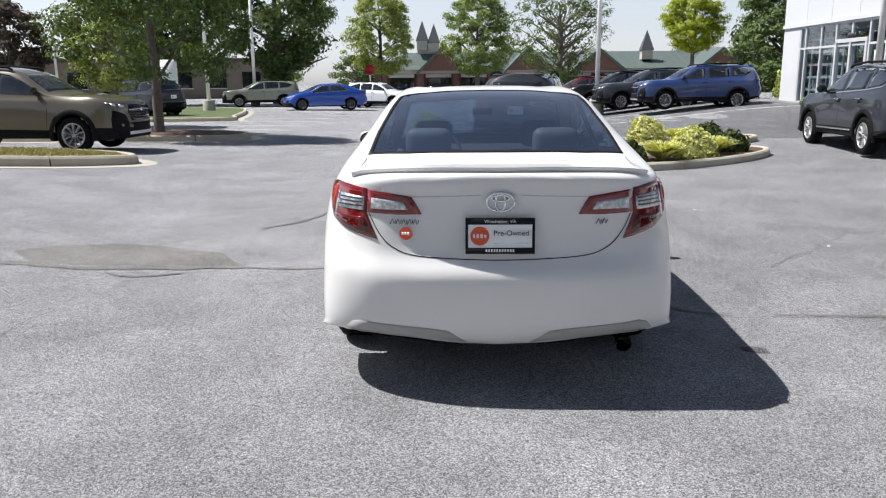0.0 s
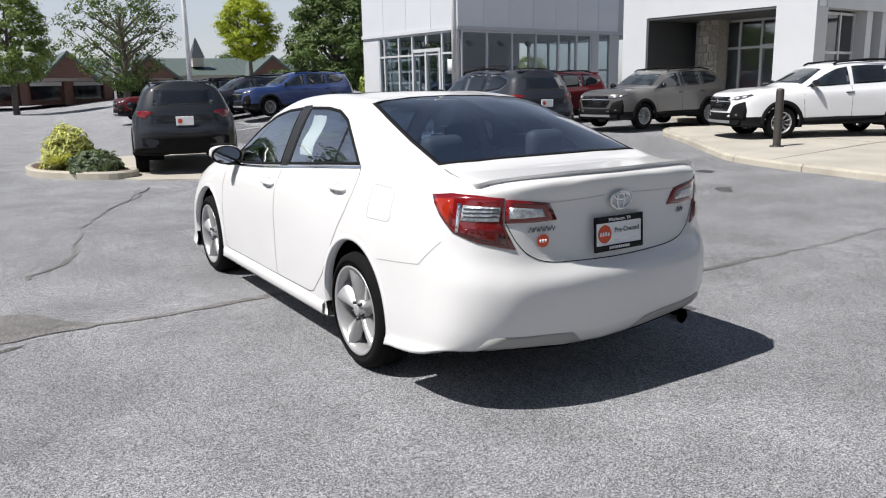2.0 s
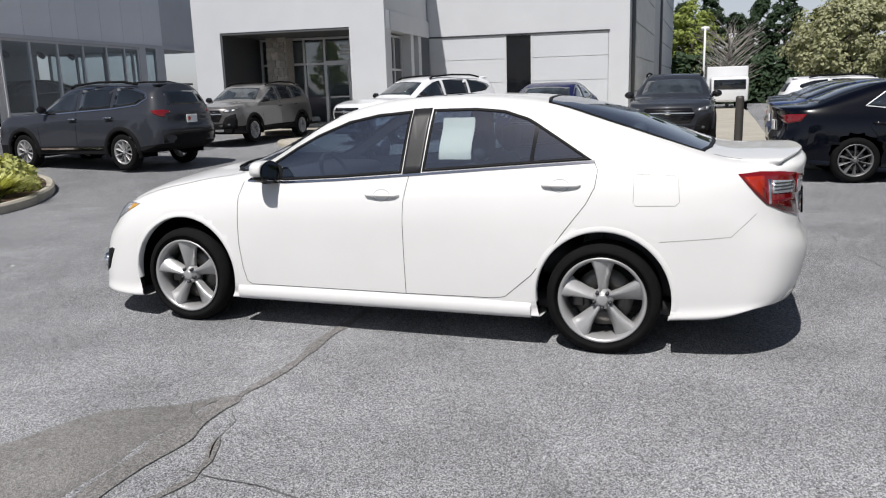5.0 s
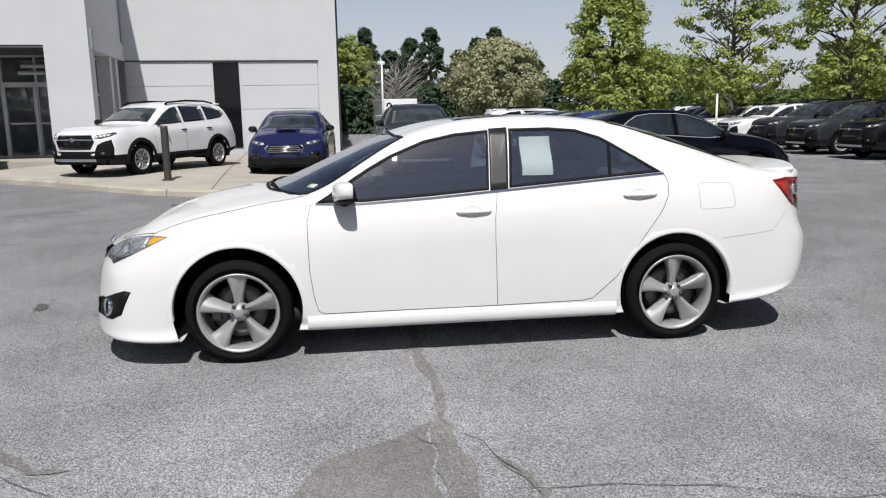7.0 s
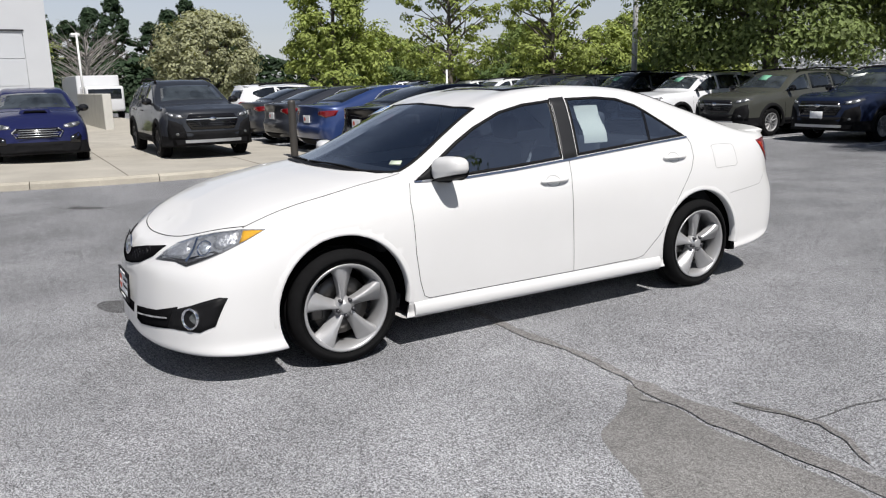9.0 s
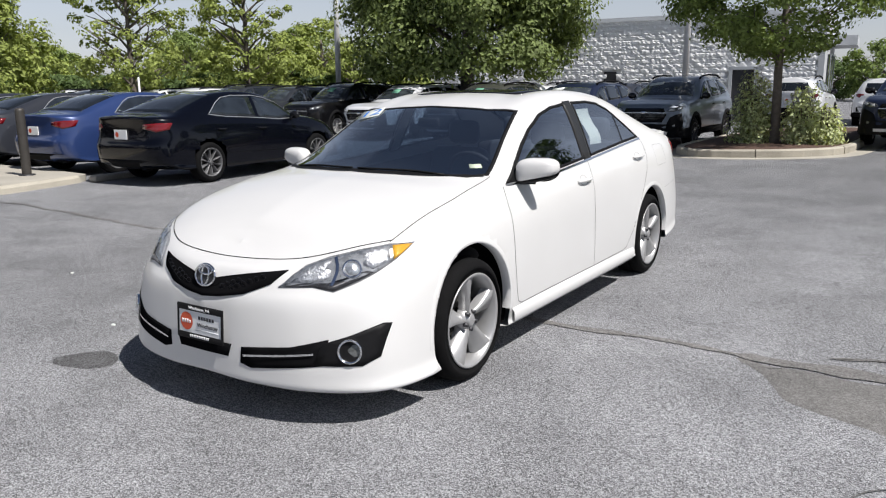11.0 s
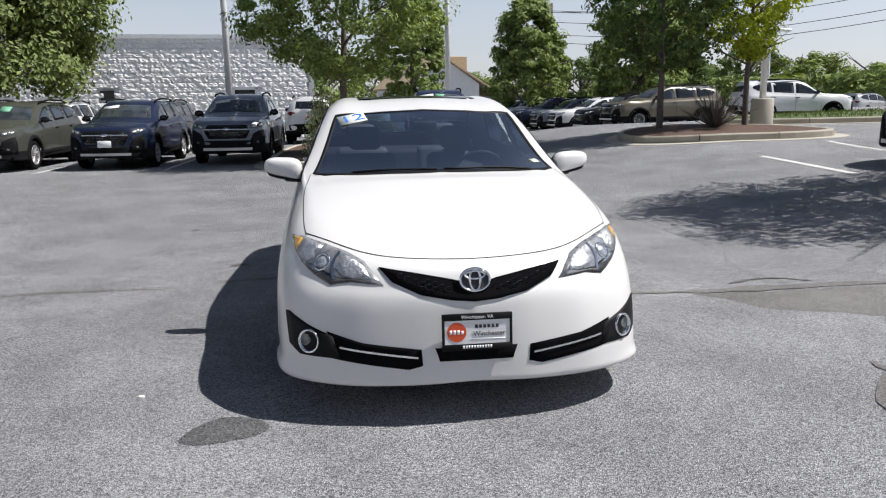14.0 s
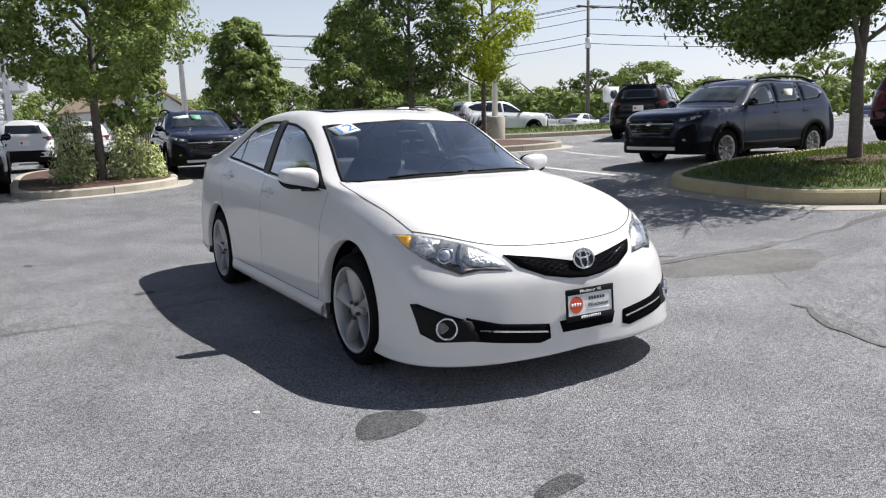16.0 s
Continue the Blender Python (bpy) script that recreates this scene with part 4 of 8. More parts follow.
# boot spoiler: a blade along the lid's rear edge
b = bmesh.new()
rows = []
for i in range(33):
    x = -.69 + 1.38 * i / 32
    f = abs(x) / .69
    e = 1 - f ** 3
    y0 = -2.385 + .15 * f ** 2.4
    zs = [CS.cast("z", x, y0 + d, 1)[0].z for d in (.26, .16, .07)]
    zt = zs[2] + .005 + .006 * e
    rows.append([b.verts.new((x, y, z)) for y, z in ((y0 + .26, zs[0] - .002), (y0 + .16, zs[1] + .003 * e), (y0 + .05, zt - .001), (y0 - .050, zt + .002), (y0 - .052, zt - .003), (y0 - .048, zt - .008), (y0 - .002, zt - .066), (y0 + .06, zt - .08))])
for p, q in zip(rows, rows[1:]):
    for k in range(7):
        b.faces.new((p[k], p[k + 1], q[k + 1], q[k]))
    for k in (3, 5):
        b.edges.get((p[k], q[k])).smooth = False
b.faces.new(rows[0]), b.faces.new(rows[-1][::-1])
part("spoiler", b, PEARL, whitecar)
part("sunroof", CS.patch("z", [(-.42, -.02), (.42, -.02), (.42, -.40), (-.42, -.40)], 1, .003, rings=3, step=.08), GLOSS_K, whitecar, "dark glass sunroof")
# cowl and wipers
part("cowl", CS.strip("z", smooth_path([(-.715, .985), (-.46, 1.175), (-.22, 1.232), (0, 1.247), (.22, 1.232), (.46, 1.175), (.715, .985)], 4), .022, 1, .005), BLACK_P, whitecar, "narrow black cowl at the windscreen")
for x0, x1 in ((-.55, -.02), (.02, .50)):
    w = bmesh.new()
    pts = []
    for i in range(9):
        x = x0 + (x1 - x0) * i / 8
        p, nn = CS.cast("z", x, 1.215 - .30 * abs(x) ** 2 - .012 * math.sin(i / 8 * math.pi), 1)
        pts.append(p + nn * .009)
    tube(w, pts, .006, 6)
    part("wiper", w, BLACK_P, whitecar)
# exhaust, badges, plates
b = bmesh.new()
tube(b, [(.60, -2.10, .262), (.60, -2.345, .262)], .040, 20, caps=False)
tube(b, [(.60, -2.345, .262), (.60, -2.10, .262)], .034, 20, caps=False)
tube(b, [(.60, -2.1, .262), (.5, -1.8, .26)], .03, 12)
part("exhaust", b, CHROME, whitecar, "round chrome exhaust tip")
oval_badge(whitecar, Matrix.Translation((0, -2.452, .966)) @ Matrix.Rotation(math.pi / 2, 4, "X"), backing=PEARL)
oval_badge(whitecar, Matrix.Translation((0, 2.321, .646)) @ Matrix.Rotation(math.pi, 4, "Z") @ Matrix.Rotation(radians(76), 4, "X"), .066, .050)
dealer_plate(whitecar, Matrix.Translation((0, -2.450, .81)) @ Matrix.Rotation(radians(87), 4, "X"), (("Pre-Owned", .034, .05, .012),))
dealer_plate(whitecar, Matrix.Translation((0, 2.376, .425)) @ Matrix.Rotation(math.pi, 4, "Z") @ Matrix.Rotation(radians(86), 4, "X"), (("", .028, .05, .024), ("Winchester", .03, .053, -.010)))
for x0, nb, rz in ((-.44, 5, -10), (.46, 2, 10)):
    nm = bmesh.new()
    for k in range(nb):
        u = (k - (nb - 1) / 2) * .027
        tube(nm, [(u - .010, -.010, 0), (u + .002, .013, 0), (u + .010, -.010, 0), (u + .017, .008, 0)], .0032, 6)
    sc = part("script_badge", nm, SCRIPT, whitecar, "slanted chrome script badge")
    sc.matrix_basis = Matrix.Translation(CS.cast("y", x0, .868, -1)[0] - Vector((0, .006, 0))) @ Matrix.Rotation(radians(rz), 4, "Z") @ Matrix.Rotation(math.pi / 2, 4, "X")
d = bmesh.new()
bmesh.ops.create_circle(d, cap_ends=True, segments=32, radius=.03)
dot = part("round_sticker", d, ORANGE_DOT, whitecar, "round orange dealer sticker")
dot.matrix_basis = Matrix.Translation(CS.cast("y", -.43, .815, -1)[0] - Vector((0, .008, 0))) @ Matrix.Rotation(radians(-10), 4, "Z") @ Matrix.Rotation(math.pi / 2, 4, "X")
for k in range(3):
    part("logo_bar", bbox(-.019 + .0135 * k, -.007, .001, -.010 + .0135 * k, .007, .002), PLATE_W, dot)
W18 = wheel_meshes(.320, .245, .225, 5, ALLOY)
add_wheels(whitecar, W18, .785, WB, -WB, .319)
# cabin
part("headliner", CS.patch("z", [(-.52, .28), (.52, .28), (.56, -.3), (.52, -.95), (-.52, -.95), (-.56, -.3)], 1, -.035, rings=4, step=.08, skirt=0), LINER, whitecar)
for sgn in (-1, 1):
    part("door_card", CS.patch("x", [(.88, .35), (.90, .91), (.2, .935), (-.2, .955), (-1.2, 1.02), (-1.0, .35)], sgn, -.045, rings=3, step=.1, skirt=0), DASH, whitecar)
b = bmesh.new()
box(b, -.74, -1.9, .22, .74, 1.2, .30)
box(b, -.72, -1.95, .30, .72, -1.35, 1.02, .05, 2)
part("cabin_floor", b, DASH, whitecar)
b = bmesh.new()
box(b, -.74, .62, .55, .74, 1.12, .96, .06, 3)
box(b, -.12, -.3, .3, .12, .7, .62, .03, 2)
part("dashboard", b, DASH, whitecar)
b = tube(bmesh.new(), [(.18 * math.cos(i * math.pi / 16), .18 * math.sin(i * math.pi / 16), 0) for i in range(33)], .014, 8, caps=False)
box(b, -.17, -.02, -.015, .17, .02, .01, .005)
sw = part("steering_wheel", b, DASH, whitecar)
sw.matrix_basis = Matrix.Translation((-.36, .48, .93)) @ Matrix.Rotation(radians(65), 4, "X")
for x in (-.36, .36):
    for y0, back in ((-.05, 1), (-.95, 1)):
        b = bmesh.new()
        box(b, x - .25, y0 - .30, .38, x + .25, y0 + .25, .56, .07, 3)
        box(b, x - .24, y0 - .42, .45, x + .24, y0 - .26, 1.05, .06, 3, m=Matrix.Translation((0, y0 - .34, .5)) @ Matrix.Rotation(radians(14), 4, "X") @ Matrix.Translation((0, -(y0 - .34), -.5)))
        box(b, x - .13, y0 - .57, 1.06, x + .13, y0 - .46, 1.24, .05, 3)
        part("seat", b, SEAT, whitecar)
b = box(bmesh.new(), -.08, .44, 1.24, .08, .47, 1.30, .012, 2)
part("interior_mirror", b, DASH, whitecar)
# paper in the rear side window, year marker and permit on the windscreen
b = bmesh.new()
rows = []
for i in range(9):
    z = 1.335 - .24 * i / 8
    p, nn = CS.cast("x", -.5, z, -1)
    rows.append([b.verts.new((p.x + .012 + .012 * math.sin(i * .8), y, z)) for y in (-.40, -.49, -.60)])
for p, q in zip(rows, rows[1:]):
    for k in range(2):
        b.faces.new((p[k], p[k + 1], q[k + 1], q[k]))
part("price_sheet", b, mat("sheet_paper", (.93, .90, .76), .8, vary=.04), whitecar, "pale printed sheet taped inside the rear window")
p, nn = CS.cast("z", .475, .45, 1)
ex = (Vector((-1, 0, 0)) + nn * nn.x).normalized()
ey = nn.cross(ex)
yr = part("year_sticker", bbox(-.088, -.068, 0, .088, .068, .0015), PAPER, whitecar, "white sticker with blue year digits")
yr.matrix_basis = Matrix.Translation(p + nn * .006) @ Matrix((ex, ey, nn)).transposed().to_4x4() @ Matrix.Rotation(radians(12), 4, "Z")
lettering("12", .135, BLUE_INK, yr, pose(0, 0, .003) @ Matrix.Diagonal((1.25, 1, 1, 1)))
p, nn = CS.cast("z", -.625, .92, 1)
st = part("permit_sticker", bbox(-.035, -.02, 0, .035, .02, .0015), mat("permit_green", (.62, .70, .55), .5, vary=.05), whitecar, "small pale green permit sticker")
st.matrix_basis = Matrix.Translation(p + nn * .004) @ nn.to_track_quat("Z", "Y").to_matrix().to_4x4() @ Matrix.Rotation(radians(180), 4, "Z")

# ---- the other cars on the lot ----
TINT = mat("tinted_glass", (.012, .015, .019), .04, vary=.3, scale=2.5, spec=.6, coat=.6)
SIDE_G = mat("side_glass", (.022, .028, .036), .04, vary=.7, scale=2.2, spec=.6, coat=.6)
SHIELD_T = mat("windscreen_glass", (.040, .048, .056), .03, vary=.7, scale=3, spec=.6, coat=.0)
CLAD = mat("cladding", (.010, .010, .011), .8, spec=.1, vary=.2, scale=12, bump=.1)
SILVER_T = mat("silver_trim", (.55, .56, .57), .3, metal=.7, vary=.05)
ALLOY_D = mat("alloy_dark", (.05, .05, .055), .35, metal=.6, vary=.1)


def suv_net():
    a = remap(BODY_NET, [(-2.47, -2.4), (-1.39, -1.372), (1.39, 1.372), (2.37, 2.42)], [(.15, .25), (.3, .42), (.6, .74), (.87, 1.0), (1.06, 1.14), (1.47, 1.62)], 1.01)
    a[6, :6] = [(0, -2.13, 1.50), (.28, -2.12, 1.49), (.50, -2.08, 1.47), (.615, -1.97, 1.45), (.63, -1.75, 1.47), (.625, -1.4, 1.51)]
    a[7, :6] = [(0, -2.08, 1.59), (.13, -2.07, 1.59), (.26, -2.03, 1.58), (.31, -1.92, 1.58), (.33, -1.7, 1.59), (.33, -1.4, 1.60)]
    a[8, :6] = [(0, -2.02, 1.60), (0, -2.0, 1.60), (0, -1.95, 1.60), (0, -1.85, 1.61), (0, -1.7, 1.61), (0, -1.4, 1.615)]
    a[5, :4] = [(0, -2.34, 1.12), (.32, -2.33, 1.12), (.57, -2.28, 1.12), (.74, -2.14, 1.13)]
    # upright nose with a flat bonnet edge
    a[3, 11:] = [(.905, 1.84, .68), (.825, 2.15, .66), (.59, 2.32, .66), (.29, 2.39, .66), (0, 2.405, .66)]
    a[4, 11:] = [(.885, 1.83, .86), (.81, 2.13, .83), (.58, 2.31, .82), (.285, 2.375, .82), (0, 2.39, .82)]
    a[5, 11:] = [(.825, 1.80, 1.00), (.755, 2.09, .955), (.545, 2.27, .94), (.27, 2.335, .935), (0, 2.35, .935)]
    a[6, 11:] = [(.73, 1.77, 1.055), (.66, 2.04, 1.01), (.47, 2.20, .99), (.23, 2.265, .985), (0, 2.28, .985)]
    a[7, 11:] = [(.40, 1.74, 1.075), (.35, 1.98, 1.035), (.25, 2.11, 1.015), (.12, 2.16, 1.01), (0, 2.175, 1.01)]
    a[8, 11:] = [(0, 1.74, 1.085), (0, 1.96, 1.045), (0, 2.07, 1.025), (0, 2.12, 1.02), (0, 2.14, 1.02)]
    return a


def sedan_net():
    return remap(BODY_NET, [(-2.47, -2.42), (-1.39, -1.372), (1.39, 1.372), (2.37, 2.33)], [(.15, .18), (.3, .32), (.6, .62), (1.06, 1.07), (1.47, 1.485)], 1.0)


def arch_band(sh, y, z, r, sgn, width=.085):
    """Broad plastic cladding round a wheel opening."""
    bm = bmesh.new()
    rows = []
    for i in range(33):
        a = radians(-18 + 216 * i / 32)
        row = []
        for rr, h in ((r - .004, -.03), (r - .004, .016), (r + .02, .022), (r + width - .01, .018), (r + width, -.004)):
            yy, zz = y + rr * math.cos(a), max(z + rr * math.sin(a), .24)
            p, nn = sh.cast("x", yy, zz, sgn)
            row.append(bm.verts.new((sgn * (max(abs(p.x), .84) + h), yy, zz)))
        rows.append(row)
    for a, b in zip(rows, rows[1:]):
        for k in range(4):
            bm.faces.new((a[k], a[k + 1], b[k + 1], b[k]))
    return bm


KINDS, SPOTS = {}, {}


def kind_meshes(kind):
    """All part meshes of one kind of car: name, mesh, paint slot, label, parent name."""
    if kind in KINDS:
        return KINDS[kind]
    suv = kind != "saloon"
    sh = Shell(suv_net() if suv else sedan_net(), 5, 5)
    SPOTS[kind] = sh
    hub, R = (.345, .35) if suv else (.33, .33)
    wb = 1.372
    out = []

    def keep(name, bm, material, label="", parent="", smooth=True):
        bmesh.ops.recalc_face_normals(bm, faces=bm.faces)
        me = bpy.data.meshes.new(name)
        bm.to_mesh(me)
        bm.free()
        for p in me.polygons:
            p.use_smooth = smooth
        me.materials.append(material)
        out.append((name, me, label, parent))

    keep("body", sh.skin(arches=[(wb, hub, R + .05), (-wb, hub, R + .05)]), PEARL)
    # the lower body is bare black plastic
    me = out[-1][1]
    me.materials.append(CLAD)
    for p in me.polygons:
        if p.center.z < (.44 + .06 * ss(1.7, 2.2, abs(p.center.y)) if suv else .27 + .17 * ss(1.7, 2.1, p.center.y)):
            p.material_index = 1
    if suv:
        sides = ([(.82, 1.09), (.62, 1.21), (.38, 1.345), (.12, 1.455), (-.12, 1.50), (-.14, 1.125), (.4, 1.095)],
                 [(-.22, 1.51), (-.6, 1.53), (-1.05, 1.525), (-1.03, 1.165), (-.22, 1.13)],
                 [(-1.12, 1.52), (-1.5, 1.49), (-1.85, 1.40), (-1.90, 1.33), (-1.7, 1.225), (-1.12, 1.17)])
        back = [(-.52, 1.20), (.52, 1.20), (.47, 1.45), (-.47, 1.45)]
        shield = [(-.66, .86), (-.35, .99), (0, 1.03), (.35, .99), (.66, .86), (.56, .38), (0, .44), (-.56, .38)]
    else:
        sides = ([(.82, 1.0), (.57, 1.16), (.40, 1.25), (.15, 1.345), (-.12, 1.385), (-.12, 1.03), (.4, .985)],
                 [(-.2, 1.39), (-.6, 1.39), (-.85, 1.355), (-1.0, 1.28), (-1.26, 1.12), (-.9, 1.075), (-.2, 1.035)])
        back = None
        shield = [(-.68, .92), (-.35, 1.06), (0, 1.10), (.35, 1.06), (.68, .92), (.57, .38), (0, .43), (-.57, .38)]
    for s in (-1, 1):
        for k, poly in enumerate(sides):
            keep("side_window", sh.patch("x", poly, s, .004, rings=3, step=.09, skirt=.008), TINT if suv and k else SIDE_G)
        if not suv:
            keep("window_trim", sh.strip("x", [(.84, .985), (.4, .97), (-.15, 1.015), (-.9, 1.06), (-1.27, 1.105), (-1.02, 1.29), (-.86, 1.37), (-.6, 1.405), (-.1, 1.40), (.16, 1.36), (.42, 1.265), (.6, 1.17)], .014, s, .006), SILVER_T)
        for y0 in (wb, -wb):
            if suv:
                keep("arch_cladding", arch_band(sh, y0, hub, R + .045, s), CLAD)
            w = lathe(bmesh.new(), [(.4 * s, .02), (.4 * s, R + .06), (.86 * s, R + .06)], 24)
            bmesh.ops.delete(w, geom=[v for v in w.verts if v.co.z < -.12], context="VERTS")
            bmesh.ops.translate(w, verts=w.verts, vec=(0, y0, hub))
            keep("wheel_well", w, WELL)
        if suv:
            keep("sill_cladding", sh.patch("x", [(.95, .30), (.98, .44), (.1, .46), (-.98, .46), (-.95, .30)], s, .012, rings=1, step=.15, skirt=.02), CLAD)
            rl = bmesh.new()
            tube(rl, [(s * .60, .15, 1.555), (s * .60, .05, 1.60), (s * .60, -.6, 1.645), (s * .60, -1.3, 1.635), (s * .60, -1.62, 1.58)], .022, 8)
            keep("roof_rail", rl, CLAD)
        m = bmesh.new()
        bmesh.ops.create_uvsphere(m, u_segments=14, v_segments=8, radius=1)
        z0 = 1.16 if suv else 1.04
        for v in m.verts:
            v.co = (s * (.93 + .11 * v.co.x), .70 + .06 * v.co.y, z0 + .075 * v.co.z)
        box(m, min(s * .76, s * .86), .68, z0 - .08, max(s * .76, s * .86), .74, z0 - .03)
        keep("mirror", m, GLOSS_K)
        keep("door_handle", tube(bmesh.new(), [(s * .875, -.02, z0 - .20), (s * .905, -.05, z0 - .20), (s * .905, -.18, z0 - .195), (s * .875, -.21, z0 - .195)], .014, 6), GLOSS_K)
        keep("door_handle", tube(bmesh.new(), [(s * .875, -.98, z0 - .18), (s * .905, -1.01, z0 - .18), (s * .905, -1.14, z0 - .175), (s * .875, -1.17, z0 - .175)], .014, 6), GLOSS_K)
        g = bmesh.new()
        for pts in ([(.88, z0 - .1), (.9, z0 - .35), (.86, .42), (-.95, .46), (-1.2, .8), (-1.25, z0 - .05)], [(-.17, z0 - .05), (-.17, .44)]):
            sh.strip("x", pts, .008, s, .0018, step=.12, bm=g)
        keep("panel_gap", g, WELL)
        lamp = [(13.25, .835), (13.0, .90), (12.4, .928), (11.7, .955), (11.55, .925), (12.1, .868), (12.7, .828)] if suv else [(13.2, .70), (12.8, .755), (12.2, .785), (11.5, .80), (11.5, .765), (12.1, .715), (12.6, .69)]
        keep("headlamp", sh.patch("s", lamp, s, .004, rings=2, step=.2, skirt=.012), LAMP_DARK, "dark headlamp with a bright inner reflector")
        zz = .868 if suv else .725
        keep("reflector", sh.patch("s", [(13.0, zz - .02), (12.9, zz + .02), (12.55, zz + .035), (12.6, zz - .015)], s, .008, rings=1, step=.2), FACETS, "", "headlamp")
        keep("reflector", sh.patch("s", [(12.35, zz + .0), (12.3, zz + .045), (11.95, zz + .055), (12.05, zz + .015)], s, .008, rings=1, step=.2), FACETS, "", "headlamp")
        if suv:
            keep("corner_cladding", sh.patch("s", [(13.3, .42), (13.2, .58), (13.0, .70), (12.6, .76), (12.05, .80), (11.9, .62), (12.0, .42)], s, .008, rings=2, step=.2, skirt=.02), CLAD)
        else:
            keep("corner_intake", sh.patch("s", [(13.1, .40), (13.0, .52), (12.3, .60), (12.2, .50), (12.4, .40)], s, .006, rings=1, step=.2, skirt=.01), GLOSS_K)
        if suv:
            keep("tail_lamp", sh.patch("s", [(1.7, 1.05), (1.8, 1.09), (2.5, 1.11), (3.4, 1.10), (3.2, 1.045), (2.7, .99), (2.25, .975), (2.1, 1.04)], s, .006, rings=3, step=.2, skirt=.012), RED_LENS, "red tail lamp")
            keep("fog_lamp", sh.patch("y", [(s * (.68 + .028 * math.cos(a * math.pi / 5)), .52 + .028 * math.sin(a * math.pi / 5)) for a in range(10)], 1, .018, rings=2, step=.1), FOG_LENS)
        else:
            keep("tail_lamp", sh.patch("s", [(1.5, .92), (1.6, .98), (2.5, 1.0), (3.6, 1.0), (3.3, .90), (2.4, .86)], s, .006, rings=3, step=.2, skirt=.012), RED_LENS, "red tail lamp")
    keep("windscreen", sh.patch("z", shield, 1, .004, rings=4, step=.1, skirt=.008), SHIELD_T)
    if suv:
        keep("back_window", sh.patch("y", back, -1, .004, rings=3, step=.1, skirt=.008), TINT)
        keep("rear_bumper", sh.patch("y", [(-.72, .40), (.72, .40), (.74, .66), (.5, .70), (-.5, .70), (-.74, .66)], -1, .02, rings=2, step=.12, skirt=.03), CLAD)
        keep("front_bumper", sh.patch("y", [(-.76, .30), (.76, .30), (.78, .50), (.6, .56), (-.6, .56), (-.78, .50)], 1, .012, rings=2, step=.12, skirt=.02), CLAD)
        keep("bumper_bar", sh.strip("y", [(-.55, .37), (.55, .37)], .06, 1, .03), SILVER_T)
        keep("grille", sh.patch("y", [(-.43, .60), (.43, .60), (.52, .76), (.45, .90), (-.45, .90), (-.52, .76)], 1, .010, rings=2, step=.1, skirt=.02), GLOSS_K, "black grille")
        for zz, ww in ((.655, .42), (.705, .45), (.755, .48), (.845, .45)):
            keep("grille_bar", sh.strip("y", [(-ww, zz), (ww, zz)], .014, 1, .018, step=.1), CLAD, "", "grille")
        keep("grille_wing", sh.strip("y", [(-.50, .80), (0, .805), (.50, .80)], .018, 1, .022, step=.1), SILVER_T, "", "grille")
        keep("badge", sh.patch("y", [(.07 * math.cos(a * math.pi / 6), .805 + .036 * math.sin(a * math.pi / 6)) for a in range(12)], 1, .028, rings=1, step=.1), CHROME)
        keep("roof_spoiler", bbox(-.50, -2.06, 1.55, .50, -1.9, 1.592, .018, 2), PEARL)
        pz = .93
    else:
        keep("back_window", sh.patch("z", [(.62, -1.86), (0, -1.9), (-.62, -1.86), (-.55, -1.05), (0, -1.0), (.55, -1.05)], 1, .004, rings=4, step=.1, skirt=.008), TINT)
        keep("grille", sh.patch("y", [(-.38, .52), (.38, .52), (.46, .64), (.36, .70), (-.36, .70), (-.46, .64)], 1, .008, rings=2, step=.1, skirt=.02), GLOSS_K, "black hexagonal grille")
        keep("front_bumper", sh.patch("y", [(-.7, .24), (.7, .24), (.76, .40), (.5, .44), (-.5, .44), (-.76, .40)], 1, .008, rings=2, step=.12, skirt=.02), CLAD)
        keep("rear_bumper", sh.patch("y", [(-.6, .27), (.6, .27), (.68, .42), (-.68, .42)], -1, .01, rings=2, step=.12, skirt=.02), CLAD)
        pz = .82
    p, nn = sh.cast("y", 0, pz, -1)
    keep("licence_plate", box(bmesh.new(), -.15, p.y - .022, pz - .075, .15, p.y - .008, pz + .075, .004), PLATE_W, "white plate with an orange mark", smooth=False)
    d = bmesh.new()
    bmesh.ops.create_circle(d, cap_ends=True, segments=20, radius=.04, matrix=Matrix.Translation((-.08, p.y - .0235, pz)) @ Matrix.Rotation(math.pi / 2, 4, "X"))
    keep("round_logo", d, ORANGE_DOT, "", "licence_plate")
    KINDS[kind] = out
    return out


SUV_W = {False: wheel_meshes(.345, .228, .225, 10, ALLOY, 30), True: wheel_meshes(.345, .228, .225, 5, ALLOY_D, 30)}
SAL_W = wheel_meshes(.33, .236, .225, 10, ALLOY_M, 30)
BODIES = {}
STICKER_G = mat("green_tag", (.16, .40, .27), .6, vary=.03)


